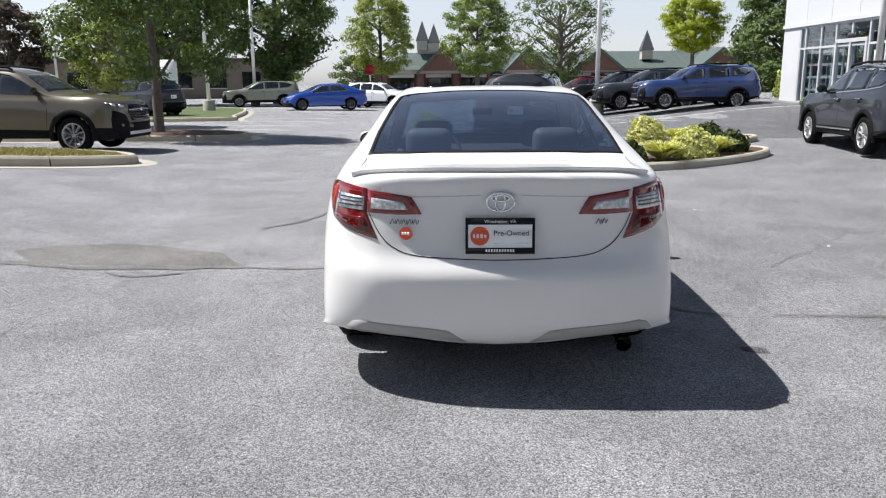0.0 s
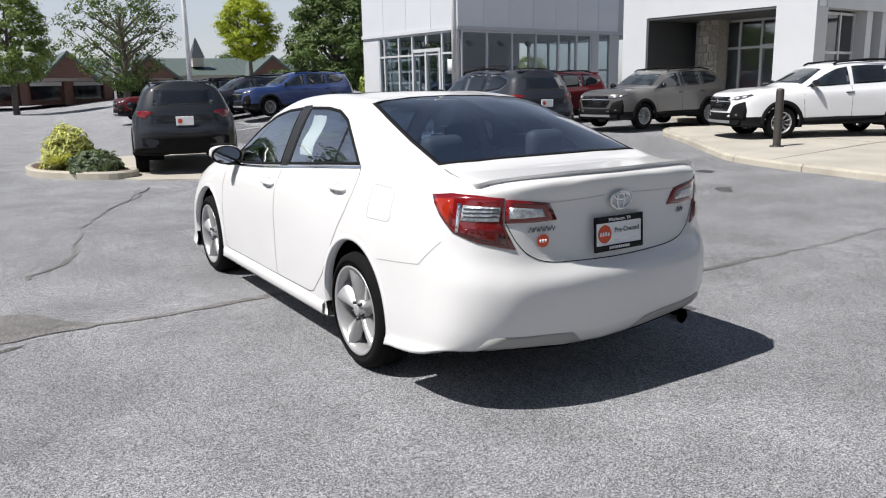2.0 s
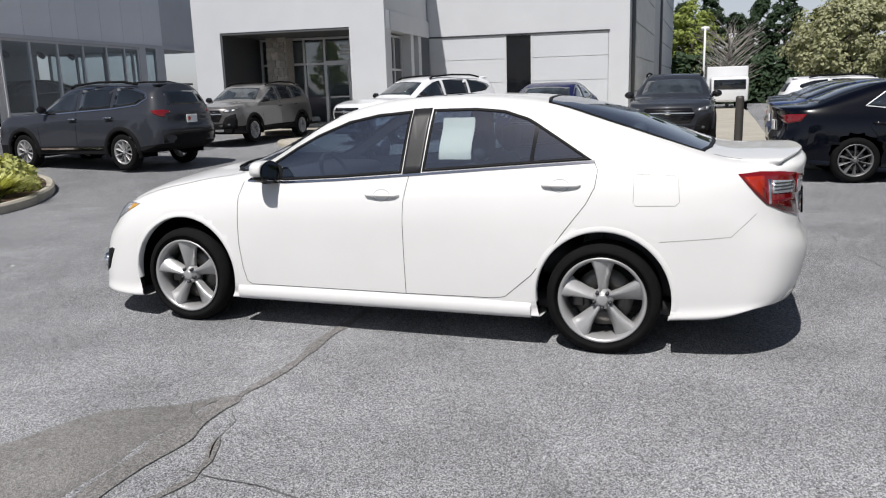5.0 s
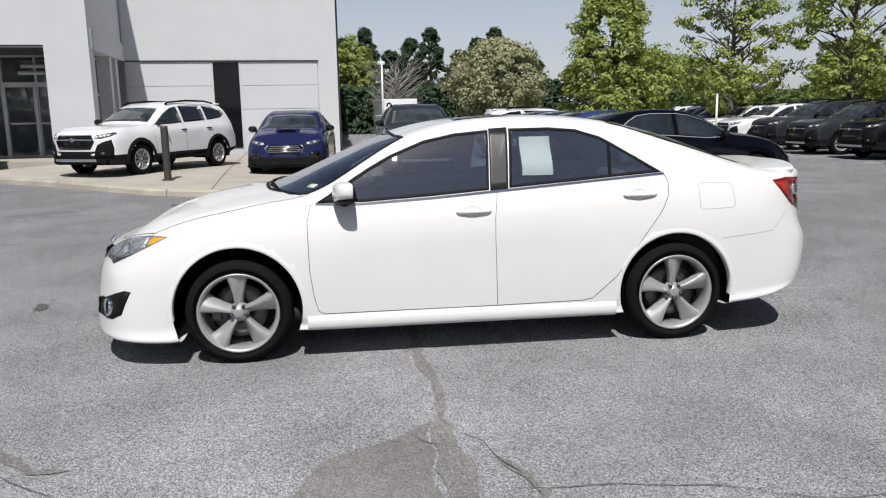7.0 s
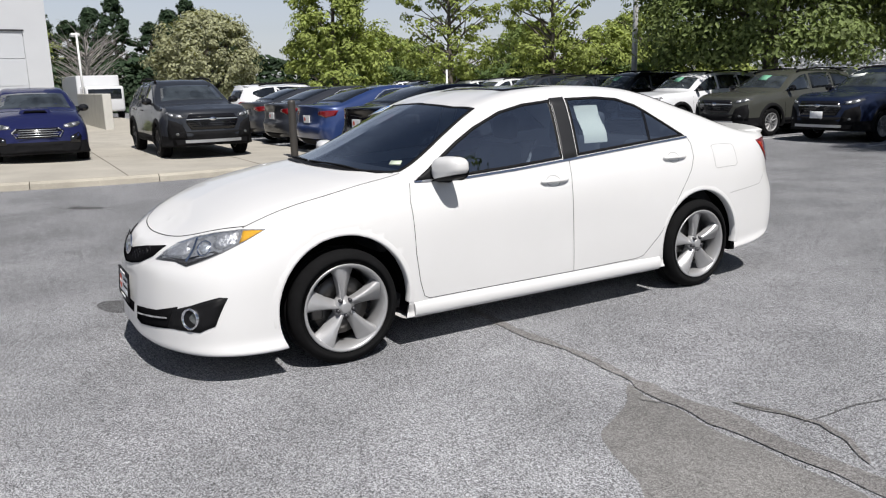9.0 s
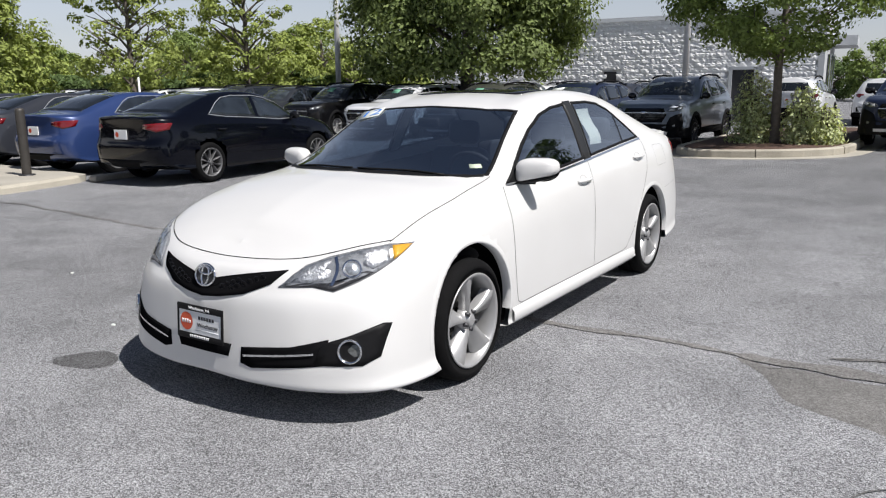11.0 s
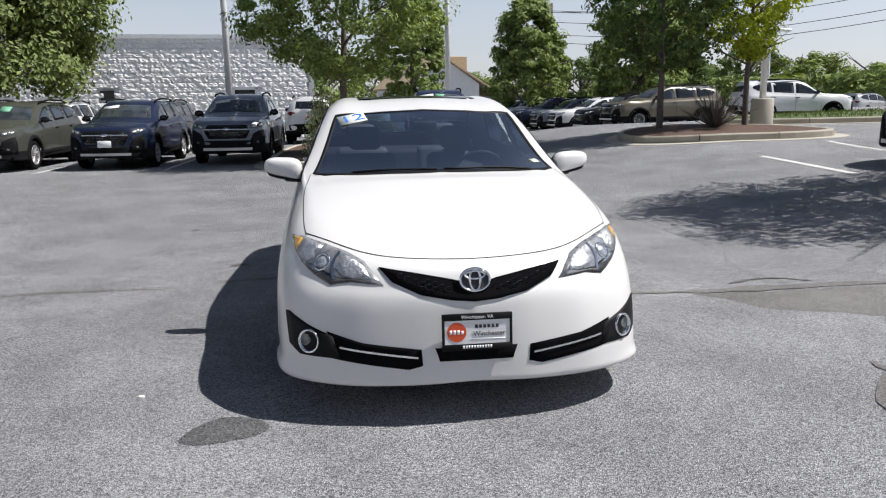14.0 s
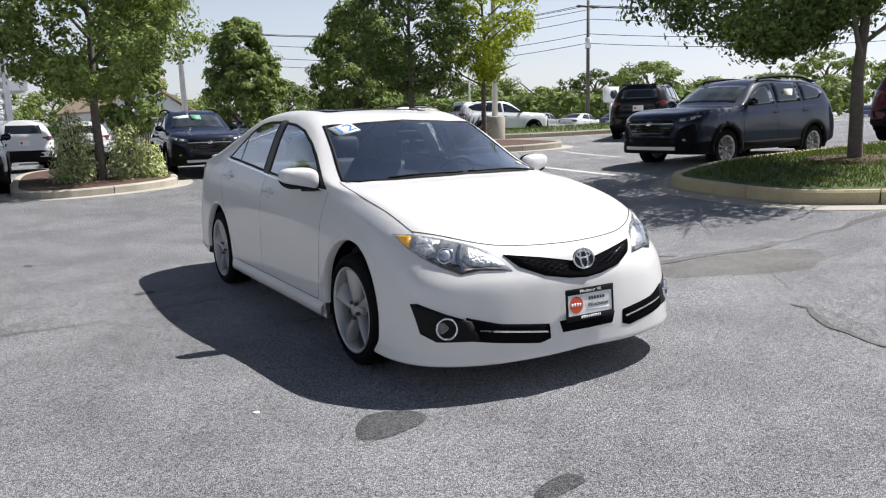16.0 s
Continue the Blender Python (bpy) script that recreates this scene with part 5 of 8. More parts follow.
def parked(name, kind, color, x, y, heading, label, scale=(1, 1, 1), dark_wheels=False, tags=(), z=None, group="cars parked on the lot"):
    """A parked car of that kind, its middle at x, y, pointing heading degrees from +x."""
    z = gh(x, y) if z is None else z
    car = empty(name, pose(x, y, z, 0, 0, heading - 90) @ Matrix.Diagonal((*scale, 1)), label, "car", group)
    made = {}
    for nm, me, lab, par in kind_meshes(kind):
        if nm in ("body", "roof_spoiler"):
            key = (kind, nm, color.name)
            if key not in BODIES:
                BODIES[key] = me.copy()
                BODIES[key].materials[0] = color
            me = BODIES[key]
        made[nm] = share(nm, me, made[par] if par else car, None, lab)
    W = SAL_W if kind == "saloon" else SUV_W[dark_wheels]
    add_wheels(car, W, .79, 1.372, -1.372, .345 if kind != "saloon" else .33)
    for tag, nm, x, y, w, h, mt, lab in (("sheet", "windscreen_tag", 0, .58, .12, .13, STICKER_G, "green price tag on the windscreen"), ("year", "year_sticker", .36, .50, .19, .075, PAPER, "white sticker at the top of the windscreen")):
        if tag in tags:
            p, nn = SPOTS[kind].cast("z", x, y, 1)
            ex = (Vector((-1, 0, 0)) + nn * nn.x).normalized()
            t = part(nm, bbox(-w, -h, 0, w, h, .002), mt, car, lab)
            t.matrix_basis = Matrix.Translation(p + nn * .008) @ Matrix((ex, nn.cross(ex), nn)).transposed().to_4x4()
    if "chrome" in tags:
        sh = SPOTS[kind]
        for s in (-1, 1):
            part("window_trim", sh.strip("x", [(.86, 1.07), (.4, 1.072), (-.15, 1.10), (-1.1, 1.145), (-1.72, 1.20), (-1.95, 1.32), (-1.87, 1.42), (-1.5, 1.51), (-1.1, 1.54), (-.6, 1.55), (-.12, 1.52), (.13, 1.475), (.40, 1.365), (.65, 1.225), (.86, 1.09)], .022, s, .007, step=.1), CHROME, car, "bright chrome window surround")
            part("sill_trim", sh.strip("x", [(.85, .40), (-.85, .42)], .03, s, .018, step=.2), CHROME, car, "chrome sill strip")
            for yy, zz in ((-.11, .965), (-1.09, .985)):
                part("door_handle", tube(bmesh.new(), [(s * .93, yy + .1, zz), (s * .935, yy - .1, zz + .004)], .015, 6), CHROME, car)
    if "plate" in tags:
        p, nn = SPOTS[kind].cast("y", 0, .60, 1)
        part("front_plate", bbox(-.15, p.y + .02, .53, .15, p.y + .034, .68, .004), PLATE_W, car, "white dealer plate on the bumper")
    return car


P_OLIVE = paint("olive", (.12, .105, .075), .4)
P_GREY = paint("graphite", (.030, .033, .042), .4)
P_DGREY = paint("dark_grey", (.026, .029, .036), .3)
P_BRONZE = paint("bronze_grey", (.10, .097, .094), .5)
P_NAVY = paint("navy", (.011, .017, .042), .2)
P_INK = mat("paint_ink_black", (.0015, .002, .005), .2, vary=.03, scale=2, coat=0.5, spec=.12)
P_BLACK = paint("black", (.004, .004, .005), .1)
P_BLUE = paint("sapphire", (.025, .05, .16), .4)
P_DEEPBLUE = paint("deep_blue", (.012, .015, .065), .4)
P_EBLUE = paint("electric_blue", (.015, .07, .36), .4)
P_WHITE = paint("snow", (.75, .76, .78), .0)
P_SILVER = paint("silver", (.42, .43, .44), .6)
P_GREEN = paint("autumn_green", (.058, .060, .052), .4)
P_BLUEGREY = paint("blue_grey", (.14, .165, .205), .5)
P_RED = paint("maroon", (.085, .006, .011), .4)
P_SAGE = paint("sage", (.22, .23, .17), .5)
S_FOR, S_ASC, S_X = (1.0, .955, 1.045), (1.05, 1.03, 1.09), (.985, .925, .98)

parked("suv", "suv", P_BLUE, 8.4, 23.0, 180, "metallic blue compact suv parked nose in on the lot", S_X)
parked("suv", "suv", P_GREY, 7.4, 25.8, 180, "grey suv parked beside a blue one", S_X)
parked("suv", "suv", P_BLACK, 6.8, 28.6, 180, "black suv parked in the row", (1, 1, 1))
parked("suv", "suv", P_RED, 5.6, 31.4, 180, "dull red suv at the end of the row", S_X)
parked("suv", "suv", P_GREY, 8.7, 10.75, 86, "graphite grey three-row suv with chrome window trim", S_ASC, tags=("chrome",))
parked("suv", "suv", P_DGREY, 1.35, 11.35, 78, "dark grey suv backed against the planting bed", S_FOR)
parked("suv", "suv", P_BRONZE, 14.4, 10.65, 181, "bronze grey electric suv beside the entrance", (1, .97, .98), z=.26)
parked("suv", "suv", P_RED, 13.0, 14.0, 181, "dull red suv beside the bronze grey one", (1, .97, .98), z=.26)
parked("saloon", "saloon", P_BLACK, 15.3, 20.2, 170, "dark sedan on display inside the showroom", z=.75, group="")
parked("suv", "suv", P_WHITE, 14.0, 5.3, 152, "white suv with black cladding on the concrete display pad", z=.24)
wr = parked("saloon", "saloon", P_DEEPBLUE, 14.35, 1.9, 177, "deep blue sports sedan on the concrete display pad", (1, .97, 1), dark_wheels=True, z=.13)
# bonnet scoop and bright mesh grille of the sports sedan
b = bmesh.new()
rows = []
for y, z, w_ in ((1.62, 1.0, .20), (1.60, 1.035, .24), (1.52, 1.05, .25), (1.3, 1.062, .25), (1.1, 1.075, .22)):
    rows.append([b.verts.new((x * w_, y, zz)) for x, zz in ((-1.15, z - .06), (-1, z), (-.5, z + .008), (.5, z + .008), (1, z), (1.15, z - .06))])
for p, q in zip(rows, rows[1:]):
    for k in range(5):
        b.faces.new((p[k], p[k + 1], q[k + 1], q[k]))
sc = part("hood_scoop", b, P_DEEPBLUE, wr, "raised bonnet scoop")
part("scoop_mouth", bbox(-.19, 1.605, .985, .19, 1.63, 1.03, .008), WELL, sc)
for j in range(4):
    part("grille_bar", bbox(-.36 + .02 * abs(j - 1), 2.335 - .012 * j, .545 + .042 * j, .36 - .02 * abs(j - 1), 2.352 - .012 * j, .557 + .042 * j), SILVER_T, wr, "bright grille bar")
for sx in (-1, 1):
    part("grille_bar", tube(bmesh.new(), [(sx * .37, 2.29, .53), (sx * .44, 2.25, .63), (sx * .36, 2.26, .70)], .012, 6), SILVER_T, wr, "bright grille edge")
parked("suv", "suv", P_DGREY, 13.65, -1.1, 180, "dark grey rugged suv with copper trim on the display pad", dark_wheels=True, z=.1)
parked("saloon", "saloon", P_INK, 8.3, -5.25, -87, "black midnight sedan parked nose out to the lot", dark_wheels=True, z=.0)
parked("saloon", "saloon", P_BLUE, 11.0, -5.35, -87, "blue sedan in the row beside a black one")
parked("saloon", "saloon", P_GREY, 13.7, -5.5, -87, "grey sedan in the row of sedans")
parked("saloon", "saloon", P_GREY, 16.4, -5.7, -87, "grey sedan in the row")
parked("suv", "suv", P_WHITE, 19.2, -5.9, -87, "white suv at the end of the sedan row", S_X)
ROW = [(3.05, P_BLUEGREY, S_FOR, "blue grey suv facing the drive lane", ("year",)), (5.75, P_NAVY, (1, 1, 1), "navy suv with a dealer plate facing the lane", ("year", "plate")), (8.55, P_GREEN, (1, 1, 1), "grey green suv with a green windscreen tag", ("sheet",)), (11.55, P_WHITE, (1, 1, 1), "white suv with black cladding in the row", ("sheet",)),
       (14.4, P_BLACK, S_FOR, "black suv in the row facing the lane", ("sheet",)), (17.2, P_DGREY, (1, 1, 1), "dark grey suv in the row", ()), (20.0, P_DGREY, S_FOR, "dark suv in the row", ()), (22.8, P_WHITE, (1, 1, 1), "white suv in the row under the trees", ()), (25.6, P_WHITE, S_X, "white compact suv in the row", ()), (28.4, P_GREY, (1, 1, 1), "grey suv in the row", ()), (31.2, P_SILVER, S_X, "silver suv in the row", ()), (34.0, P_WHITE, (1, 1, 1), "white suv far along the row", ())]
for x, col, sc, lab, tg in ROW:
    parked("suv", "suv", col, x, -15.3 - .075 * max(0, x - 10), 88, lab, sc, tags=tg, dark_wheels=(col is P_BLUEGREY))
for x, col in ((6, P_GREY), (9, P_WHITE), (12, P_NAVY), (15, P_SILVER), (19, P_BLACK)):
    parked("suv", "suv", col, x, -20.6, -92, "suv parked behind the front row", (1, 1, 1))
parked("suv", "suv", P_NAVY, -2.25, -15.9, 86, "navy suv with a green tag facing the lane", tags=("sheet", "year"))
parked("suv", "suv", P_WHITE, -.75, -28.6, -90, "white suv seen from behind past the block building", S_FOR)
parked("suv", "suv", P_WHITE, 1.5, -24.4, -90, "white suv seen from behind near the block wall", S_FOR)
for i, (col, sc) in enumerate(((P_OLIVE, (1, 1, 1)), (P_BLACK, S_FOR), (P_WHITE, (1, 1, 1)), (P_BLUEGREY, S_X), (P_NAVY, (1, 1, 1)), (P_WHITE, S_FOR), (P_SILVER, S_X), (P_WHITE, (1, 1, 1)), (P_GREY, S_X))):
    parked("suv", "suv", col, -12.2 + .25 * i, -23.9 - 3.0 * i, 5, "brown grey suv at the head of the row" if i == 0 else "suv in the long angled row", sc)
parked("suv", "suv", P_WHITE, -17.5, -23.6, 172, "white suv parked across the lawn strip", S_FOR)
nv = parked("suv", "suv", P_NAVY, -10.25, -5.05, 3, "dark navy wagon suv with silver roof rails", z=.38)
part("window_sheet", bbox(-.754, -.80, 1.17, -.748, -.52, 1.40), PAPER, nv, "white price sheet in the rear side window")
parked("suv", "suv", P_BLACK, -15.8, -12.65, 215, "black suv seen from behind", S_FOR, z=.58)
parked("suv", "suv", P_RED, -17.2, -4.6, 190, "maroon suv beyond the tree", S_FOR, z=.6)
parked("suv", "suv", P_OLIVE, -9.5, 10.65, 1, "olive bronze suv parked behind a grass island", S_ASC)
parked("suv", "suv", P_GREY, -13.9, 26.8, 155, "grey compact suv seen from behind", S_X)
parked("saloon", "saloon", P_EBLUE, -7.8, 37.6, 200, "bright blue sedan at the far kerb", (1, .98, .98))
parked("suv", "suv", P_SAGE, -12.8, 43.5, 195, "sage grey suv on the far lane", (1, 1, 1))
parked("suv", "suv", P_WHITE, -5.2, 43.0, -20, "white suv beyond the blue sedan", S_X)
parked("suv", "suv", P_GREY, 15.5, 43.0, -80, "grey suv beside the far hedge", (1, 1, 1), z=.85)

# ---- ground ----


def sheet(name, xs, ys, material, lift=0.0):
    bm = bmesh.new()
    g = [[bm.verts.new((x, y, gh(x, y) + lift)) for y in ys] for x in xs]
    for i in range(len(xs) - 1):
        for j in range(len(ys) - 1):
            bm.faces.new((g[i][j], g[i + 1][j], g[i + 1][j + 1], g[i][j + 1]))
    return mesh_ob(name, bm, material)


axis_ = [i * 1.0 for i in range(-40, -4)] + [i * .5 for i in range(-8, 17)] + [i * 1.0 for i in range(9, 41)]
far = [48, 60, 80, 120, 200, 400, 900, 2500]
xs = [-v for v in far[::-1]] + axis_ + far
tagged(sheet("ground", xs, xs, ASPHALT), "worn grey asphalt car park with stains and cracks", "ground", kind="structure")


def drape(name, outline, lift, material, label, category, kind="structure", z0=None, smooth=False):
    """A raised flat piece on the lot: outline (x, y), its top lift above the ground, sides down to it."""
    bm = bmesh.new()
    n = len(outline)
    cx, cy = sum(p[0] for p in outline) / n, sum(p[1] for p in outline) / n
    low = [bm.verts.new((x, y, gh(x, y) - .05)) for x, y in outline]
    rings = [low]
    for f in (1, .75, .5, .25):
        rings.append([bm.verts.new((cx + (x - cx) * f, cy + (y - cy) * f, (gh(cx + (x - cx) * f, cy + (y - cy) * f) if z0 is None else z0) + lift)) for x, y in outline])
    for a, b in zip(rings, rings[1:]):
        for i in range(n):
            bm.faces.new((a[i], a[(i + 1) % n], b[(i + 1) % n], b[i]))
    c = bm.verts.new((cx, cy, (gh(cx, cy) if z0 is None else z0) + lift))
    for i in range(n):
        bm.faces.new((rings[-1][i], rings[-1][(i + 1) % n], c))
    return tagged(mesh_ob(name, bm, material, smooth=smooth), label, category, kind=kind)


def kerb(name, path, label, closed=True, w=.16, h=.15, seg_len=1.5, parent=None, rnd=None, material=KERB_C):
    """A rounded concrete kerb along a path, cast in lengths with open joints."""
    root = parent or tagged(new(name), label, "kerb", kind="structure")
    pts = [Vector(p) for p in path]
    if closed:
        pts.append(pts[0])
    run, piece, acc = [], [], 0.0
    for a, b in zip(pts, pts[1:]):
        piece.append((a, (b - a).normalized()))
        acc += (b - a).length
        if acc > seg_len:
            piece.append((b, (b - a).normalized()))
            run.append(piece)
            piece, acc = [], 0.0
    if piece:
        piece.append((pts[-1], piece[-1][1]))
        run.append(piece)
    for piece in run:
        bm = bmesh.new()
        rows = []
        for i, (p, d) in enumerate(piece):
            c = Vector((-d.y, d.x))
            q = p + d * (.006 if i == 0 else -.006 if i == len(piece) - 1 else 0)
            z = gh(q.x, q.y)
            rows.append([bm.verts.new((q.x + c.x * o, q.y + c.y * o, z + hh)) for o, hh in ((-w / 2, -.05), (-w / 2, h - .03), (-w / 2 + .03, h), (w / 2 - .04, h), (w / 2, h - .04), (w / 2 + .02, -.05))])
        for a, b in zip(rows, rows[1:]):
            for k in range(5):
                bm.faces.new((a[k], a[k + 1], b[k + 1], b[k]))
        bm.faces.new(rows[0]), bm.faces.new(rows[-1][::-1])
        part("kerb_stone", bm, material, root, smooth=False)
    return root


# display pad east of the lane, with its kerb
PAD = [(9.35, -2.75), (8.95, -1.2), (8.85, .5), (9.05, 2.4), (9.45, 4.0), (10.1, 5.0), (11.0, 6.2), (12.0, 7.6), (12.8, 8.7), (13.6, 9.2), (14.8, 8.9), (16.4, 8.4), (22.0, 7.5), (22.4, 1.0), (40, -2.0), (40, -3.5), (16, -3.3), (10.2, -3.1)]
drape("pavement", smooth_path(PAD, 3, True), .11, CONCRETE, "sunlit tan concrete display pad", "pavement")
kerb("kerb", smooth_path([p for p in PAD[:12]], 4), "tan concrete kerb round the display pad", closed=False, h=.125)
for i, (ax, ay, bx, by) in enumerate(((8.95, .95, 21.9, .7), (9.3, 3.2, 21.9, 4.0), (9.1, -1.4, 21.9, -1.6), (13.2, -2.9, 13.0, 8.6), (17.2, -2.9, 17.0, 8.0))):
    n_ = 24
    bm = bmesh.new()
    w = Vector((by - ay, ax - bx)).normalized() * .012
    rows = []
    for k in range(n_ + 1):
        x, y = ax + (bx - ax) * k / n_, ay + (by - ay) * k / n_
        rows.append([bm.verts.new((x + s_ * w.x, y + s_ * w.y, gh(x, y) + .1135)) for s_ in (-1, 1)])
    for p, q in zip(rows, rows[1:]):
        bm.faces.new((p[0], p[1], q[1], q[0]))
    tagged(mesh_ob("pavement_joint", bm, mat("joint_filler", (.16, .145, .12), .95, vary=.2, scale=9)), "narrow dark joint in the concrete pad", "joint", kind="structure")
# planting beds to the north
BED_A = [(2.05, 7.45), (2.5, 7.25), (3.4, 7.5), (4.6, 8.3), (5.6, 9.3), (6.15, 10.2), (6.0, 10.7), (5.3, 10.6), (4.2, 9.7), (3.0, 8.6), (2.2, 7.9)]
BED_B = [(3.6, 11.6), (5.0, 11.9), (6.5, 12.6), (7.0, 13.2), (6.4, 13.5), (5.0, 13.3), (3.7, 12.6), (3.3, 12.0)]
BED_C = [(-1.5, 11.4), (-1.35, 10.6), (-.7, 9.6), (-.2, 9.35), (.05, 9.7), (-.05, 10.8), (-.45, 12.2), (-1.0, 12.6), (-1.4, 12.2)]
drape("pavement", smooth_path([(-.2, 9.25), (.6, 8.4), (2.0, 7.3), (3.0, 8.5), (4.6, 10.0), (5.6, 10.9), (4.6, 11.5), (3.2, 11.9), (3.4, 13.4), (2.6, 14.4), (.4, 14.2), (.0, 12.0)], 3, True), .02, CONCRETE, "concrete apron between planting beds", "pavement")
for bed in (BED_A, BED_B, BED_C):
    o = smooth_path(bed, 4, True)
    drape("planting_bed", inset(o, .06), .12, MULCH, "brown mulch bed inside a concrete kerb", "bed")
    kerb("kerb", o, "low concrete kerb round a planting bed", w=.14, h=.14)
# grass islands to the west
IS1 = [(-6.1, 7.9), (-6.4, 7.2), (-7.2, 6.3), (-9.0, 5.2), (-13, 4.8), (-13.4, 6.4), (-12, 7.7), (-9.4, 8.35), (-7.0, 8.5)]
IS2 = [(-6.0, 15.0), (-6.4, 14.1), (-8.0, 13.6), (-12, 13.4), (-18, 13.6), (-18.4, 15.4), (-14, 16.2), (-9, 16.2), (-6.6, 15.9)]
IS3 = [(-9.6, 24.2), (-9.6, 26.2), (-11.0, 33.0), (-13.0, 37.0), (-20, 39), (-30, 39), (-30, 27), (-16, 23.5)]
ISC = [(-6.6, -3.1), (-6.25, -1.95), (-6.12, -.9), (-6.35, -.05), (-7.0, .75), (-9, 1.4), (-14, 1.6), (-20, 1.0), (-20, -3.6), (-13, -3.7), (-10.3, -3.6), (-7.8, -3.4)]
ISB = [(-6.75, -12.7), (-7.8, -11.5), (-9.5, -11.1), (-10.9, -11.3), (-11.1, -12.1), (-10.4, -13.8), (-8.6, -14.8), (-7.0, -14.3)]
ISA = [(2.0, -12.2), (1.2, -11.7), (-.4, -12.2), (-1.15, -13.4), (-1.2, -17.5), (-.6, -19.5), (.9, -19.5), (1.75, -18), (2.1, -14)]
ISD = [(-11.2, -16.5), (-16, -14.8), (-22, -15.5), (-34, -18), (-34, -26), (-23, -25), (-14, -20.0)]
for isl, fill, fm, lab in ((IS1, "lawn", DRY_GRASS, "dry grass island"), (IS2, "planting_bed", MULCH, "mulch island under a tree"), (IS3, "lawn", GRASS, "grass verge by the far lane"), (ISC, "lawn", GRASS, "shaded grass island with a tree"), (ISB, "planting_bed", MULCH, "mulch island with a young tree"), (ISA, "planting_bed", MULCH, "mulch island with tree and shrubs"), (ISD, "lawn", GRASS, "sunlit lawn strip")):
    o = smooth_path(isl, 4, True)
    drape(fill, inset(o, .07), .15, fm, lab, "island")
    kerb("kerb", o, "tan concrete kerb round " + lab.split(" ")[0] + " island", w=.18, h=.16, material=KERB_Y if isl is ISC else KERB_C)
    gut = drape("gutter", inset(o, -.42), .006, CONCRETE, "pale concrete gutter round an island", "gutter")

# ---- cracks, seals, stains and paint on the asphalt ----


def blob(name, pts, material, label, category, lift=.004, wob=.05):
    o = smooth_path(pts, 6, True)
    o = [(x + wob * noise.noise((x * 3, y * 3, 1.7)), y + wob * noise.noise((x * 3, y * 3, 9.1))) for x, y in o]
    bm = bmesh.new()
    n = len(o)
    cx, cy = sum(p[0] for p in o) / n, sum(p[1] for p in o) / n
    rings = [[bm.verts.new((cx + (x - cx) * f, cy + (y - cy) * f, gh(cx + (x - cx) * f, cy + (y - cy) * f) + (lift if f < 1 else .0005))) for x, y in o] for f in (1, .97, .6, .3)]
    for a, b in zip(rings, rings[1:]):
        for i in range(n):
            bm.faces.new((a[i], a[(i + 1) % n], b[(i + 1) % n], b[i]))
    c = bm.verts.new((cx, cy, gh(cx, cy) + lift))
    for i in range(n):
        bm.faces.new((rings[-1][i], rings[-1][(i + 1) % n], c))
    return tagged(mesh_ob(name, bm, material), label, category, kind="structure")


def crack(pts, w, material, label, wob=.05, seed=0.0, name="crack", lift=.006):
    """A wandering narrow band on the ground."""
    o = []
    for a, b in zip(pts, pts[1:]):
        k = max(2, int(math.dist(a, b) / .07))
        o += [Vector(a).lerp(Vector(b), j / k) for j in range(k)]
    o.append(Vector(pts[-1]))
    o = [p + Vector((noise.noise((p.x * 2.2, p.y * 2.2, seed)), noise.noise((p.x * 2.2, p.y * 2.2, seed + 5)))) * wob * 1.6 + Vector((noise.noise((p.x * 9, p.y * 9, seed)), noise.noise((p.x * 9, p.y * 9, seed + 5)))) * wob * .5 for p in o]
    bm = bmesh.new()
    rows = []
    for i, p in enumerate(o):
        d = (o[min(i + 1, len(o) - 1)] - o[max(i - 1, 0)]).normalized()
        c = Vector((-d.y, d.x)) * w * .62 * (.5 + .45 * noise.noise((p.x * 5, p.y * 5, seed + 2))) * (1 if 0 < i < len(o) - 1 else .1)
        z = gh(p.x, p.y) + lift
        rows.append((bm.verts.new((p.x - c.x, p.y - c.y, z)), bm.verts.new((p.x + c.x, p.y + c.y, z))))
    for a, b in zip(rows, rows[1:]):
        bm.faces.new((a[0], a[1], b[1], b[0]))
    return tagged(mesh_ob(name, bm, material), label, "crack", kind="structure")


CRACK_M = mat("crack_gap", (.125, .124, .122), .95, vary=.3, scale=20)
LOT_DARK = asphalt_mat("newer_asphalt", (.125, .128, .136), .12, .12)
drape("road", smooth_path([(6.9, 13.6), (8.6, 13.2), (10.4, 11.6), (12.2, 10.4), (12.4, 17.0), (11.3, 24.0), (10.6, 30.0), (4.0, 30.0), (3.6, 20.0), (4.6, 14.6)], 3, True), .005, LOT_DARK, "newer dark asphalt before the showroom", "road")
SEAL_LIGHT = asphalt_mat("worn_seam", (.190, .185, .182), .15, .15, .55, 1.4)
crack([(-9.5, .75), (-6.5, .55), (-4.2, .45), (-3.4, .35)], .011, CRACK_M, "long open joint across the asphalt", .05, 1.0)
crack([(.6, -.70), (1.3, -.90), (2.4, -.90), (4.4, -.85), (6.5, -.82), (8.6, -.9)], .016, CRACK_M, "long open joint across the asphalt", .05, 1.0)
crack([(.9, .3), (-.81, .29), (-1.26, .27), (-1.66, .26), (-2.03, .31)], .085, SEAL_LIGHT, "worn filler along the joint", .02, 1.0, "seam", .0052)
crack([(-1.95, .31), (-2.28, .31), (-2.57, .29), (-2.91, .29), (-3.4, .30), (-4.3, .42)], .17, SEAL_LIGHT, "broad worn filler along the joint", .03, 1.4, "seam", .0062)
crack([(1.0, -.86), (2.4, -.88), (4.4, -.83), (8.5, -.88)], .07, SEAL_LIGHT, "worn filler along the joint", .05, 1.3, "seam", .0052)
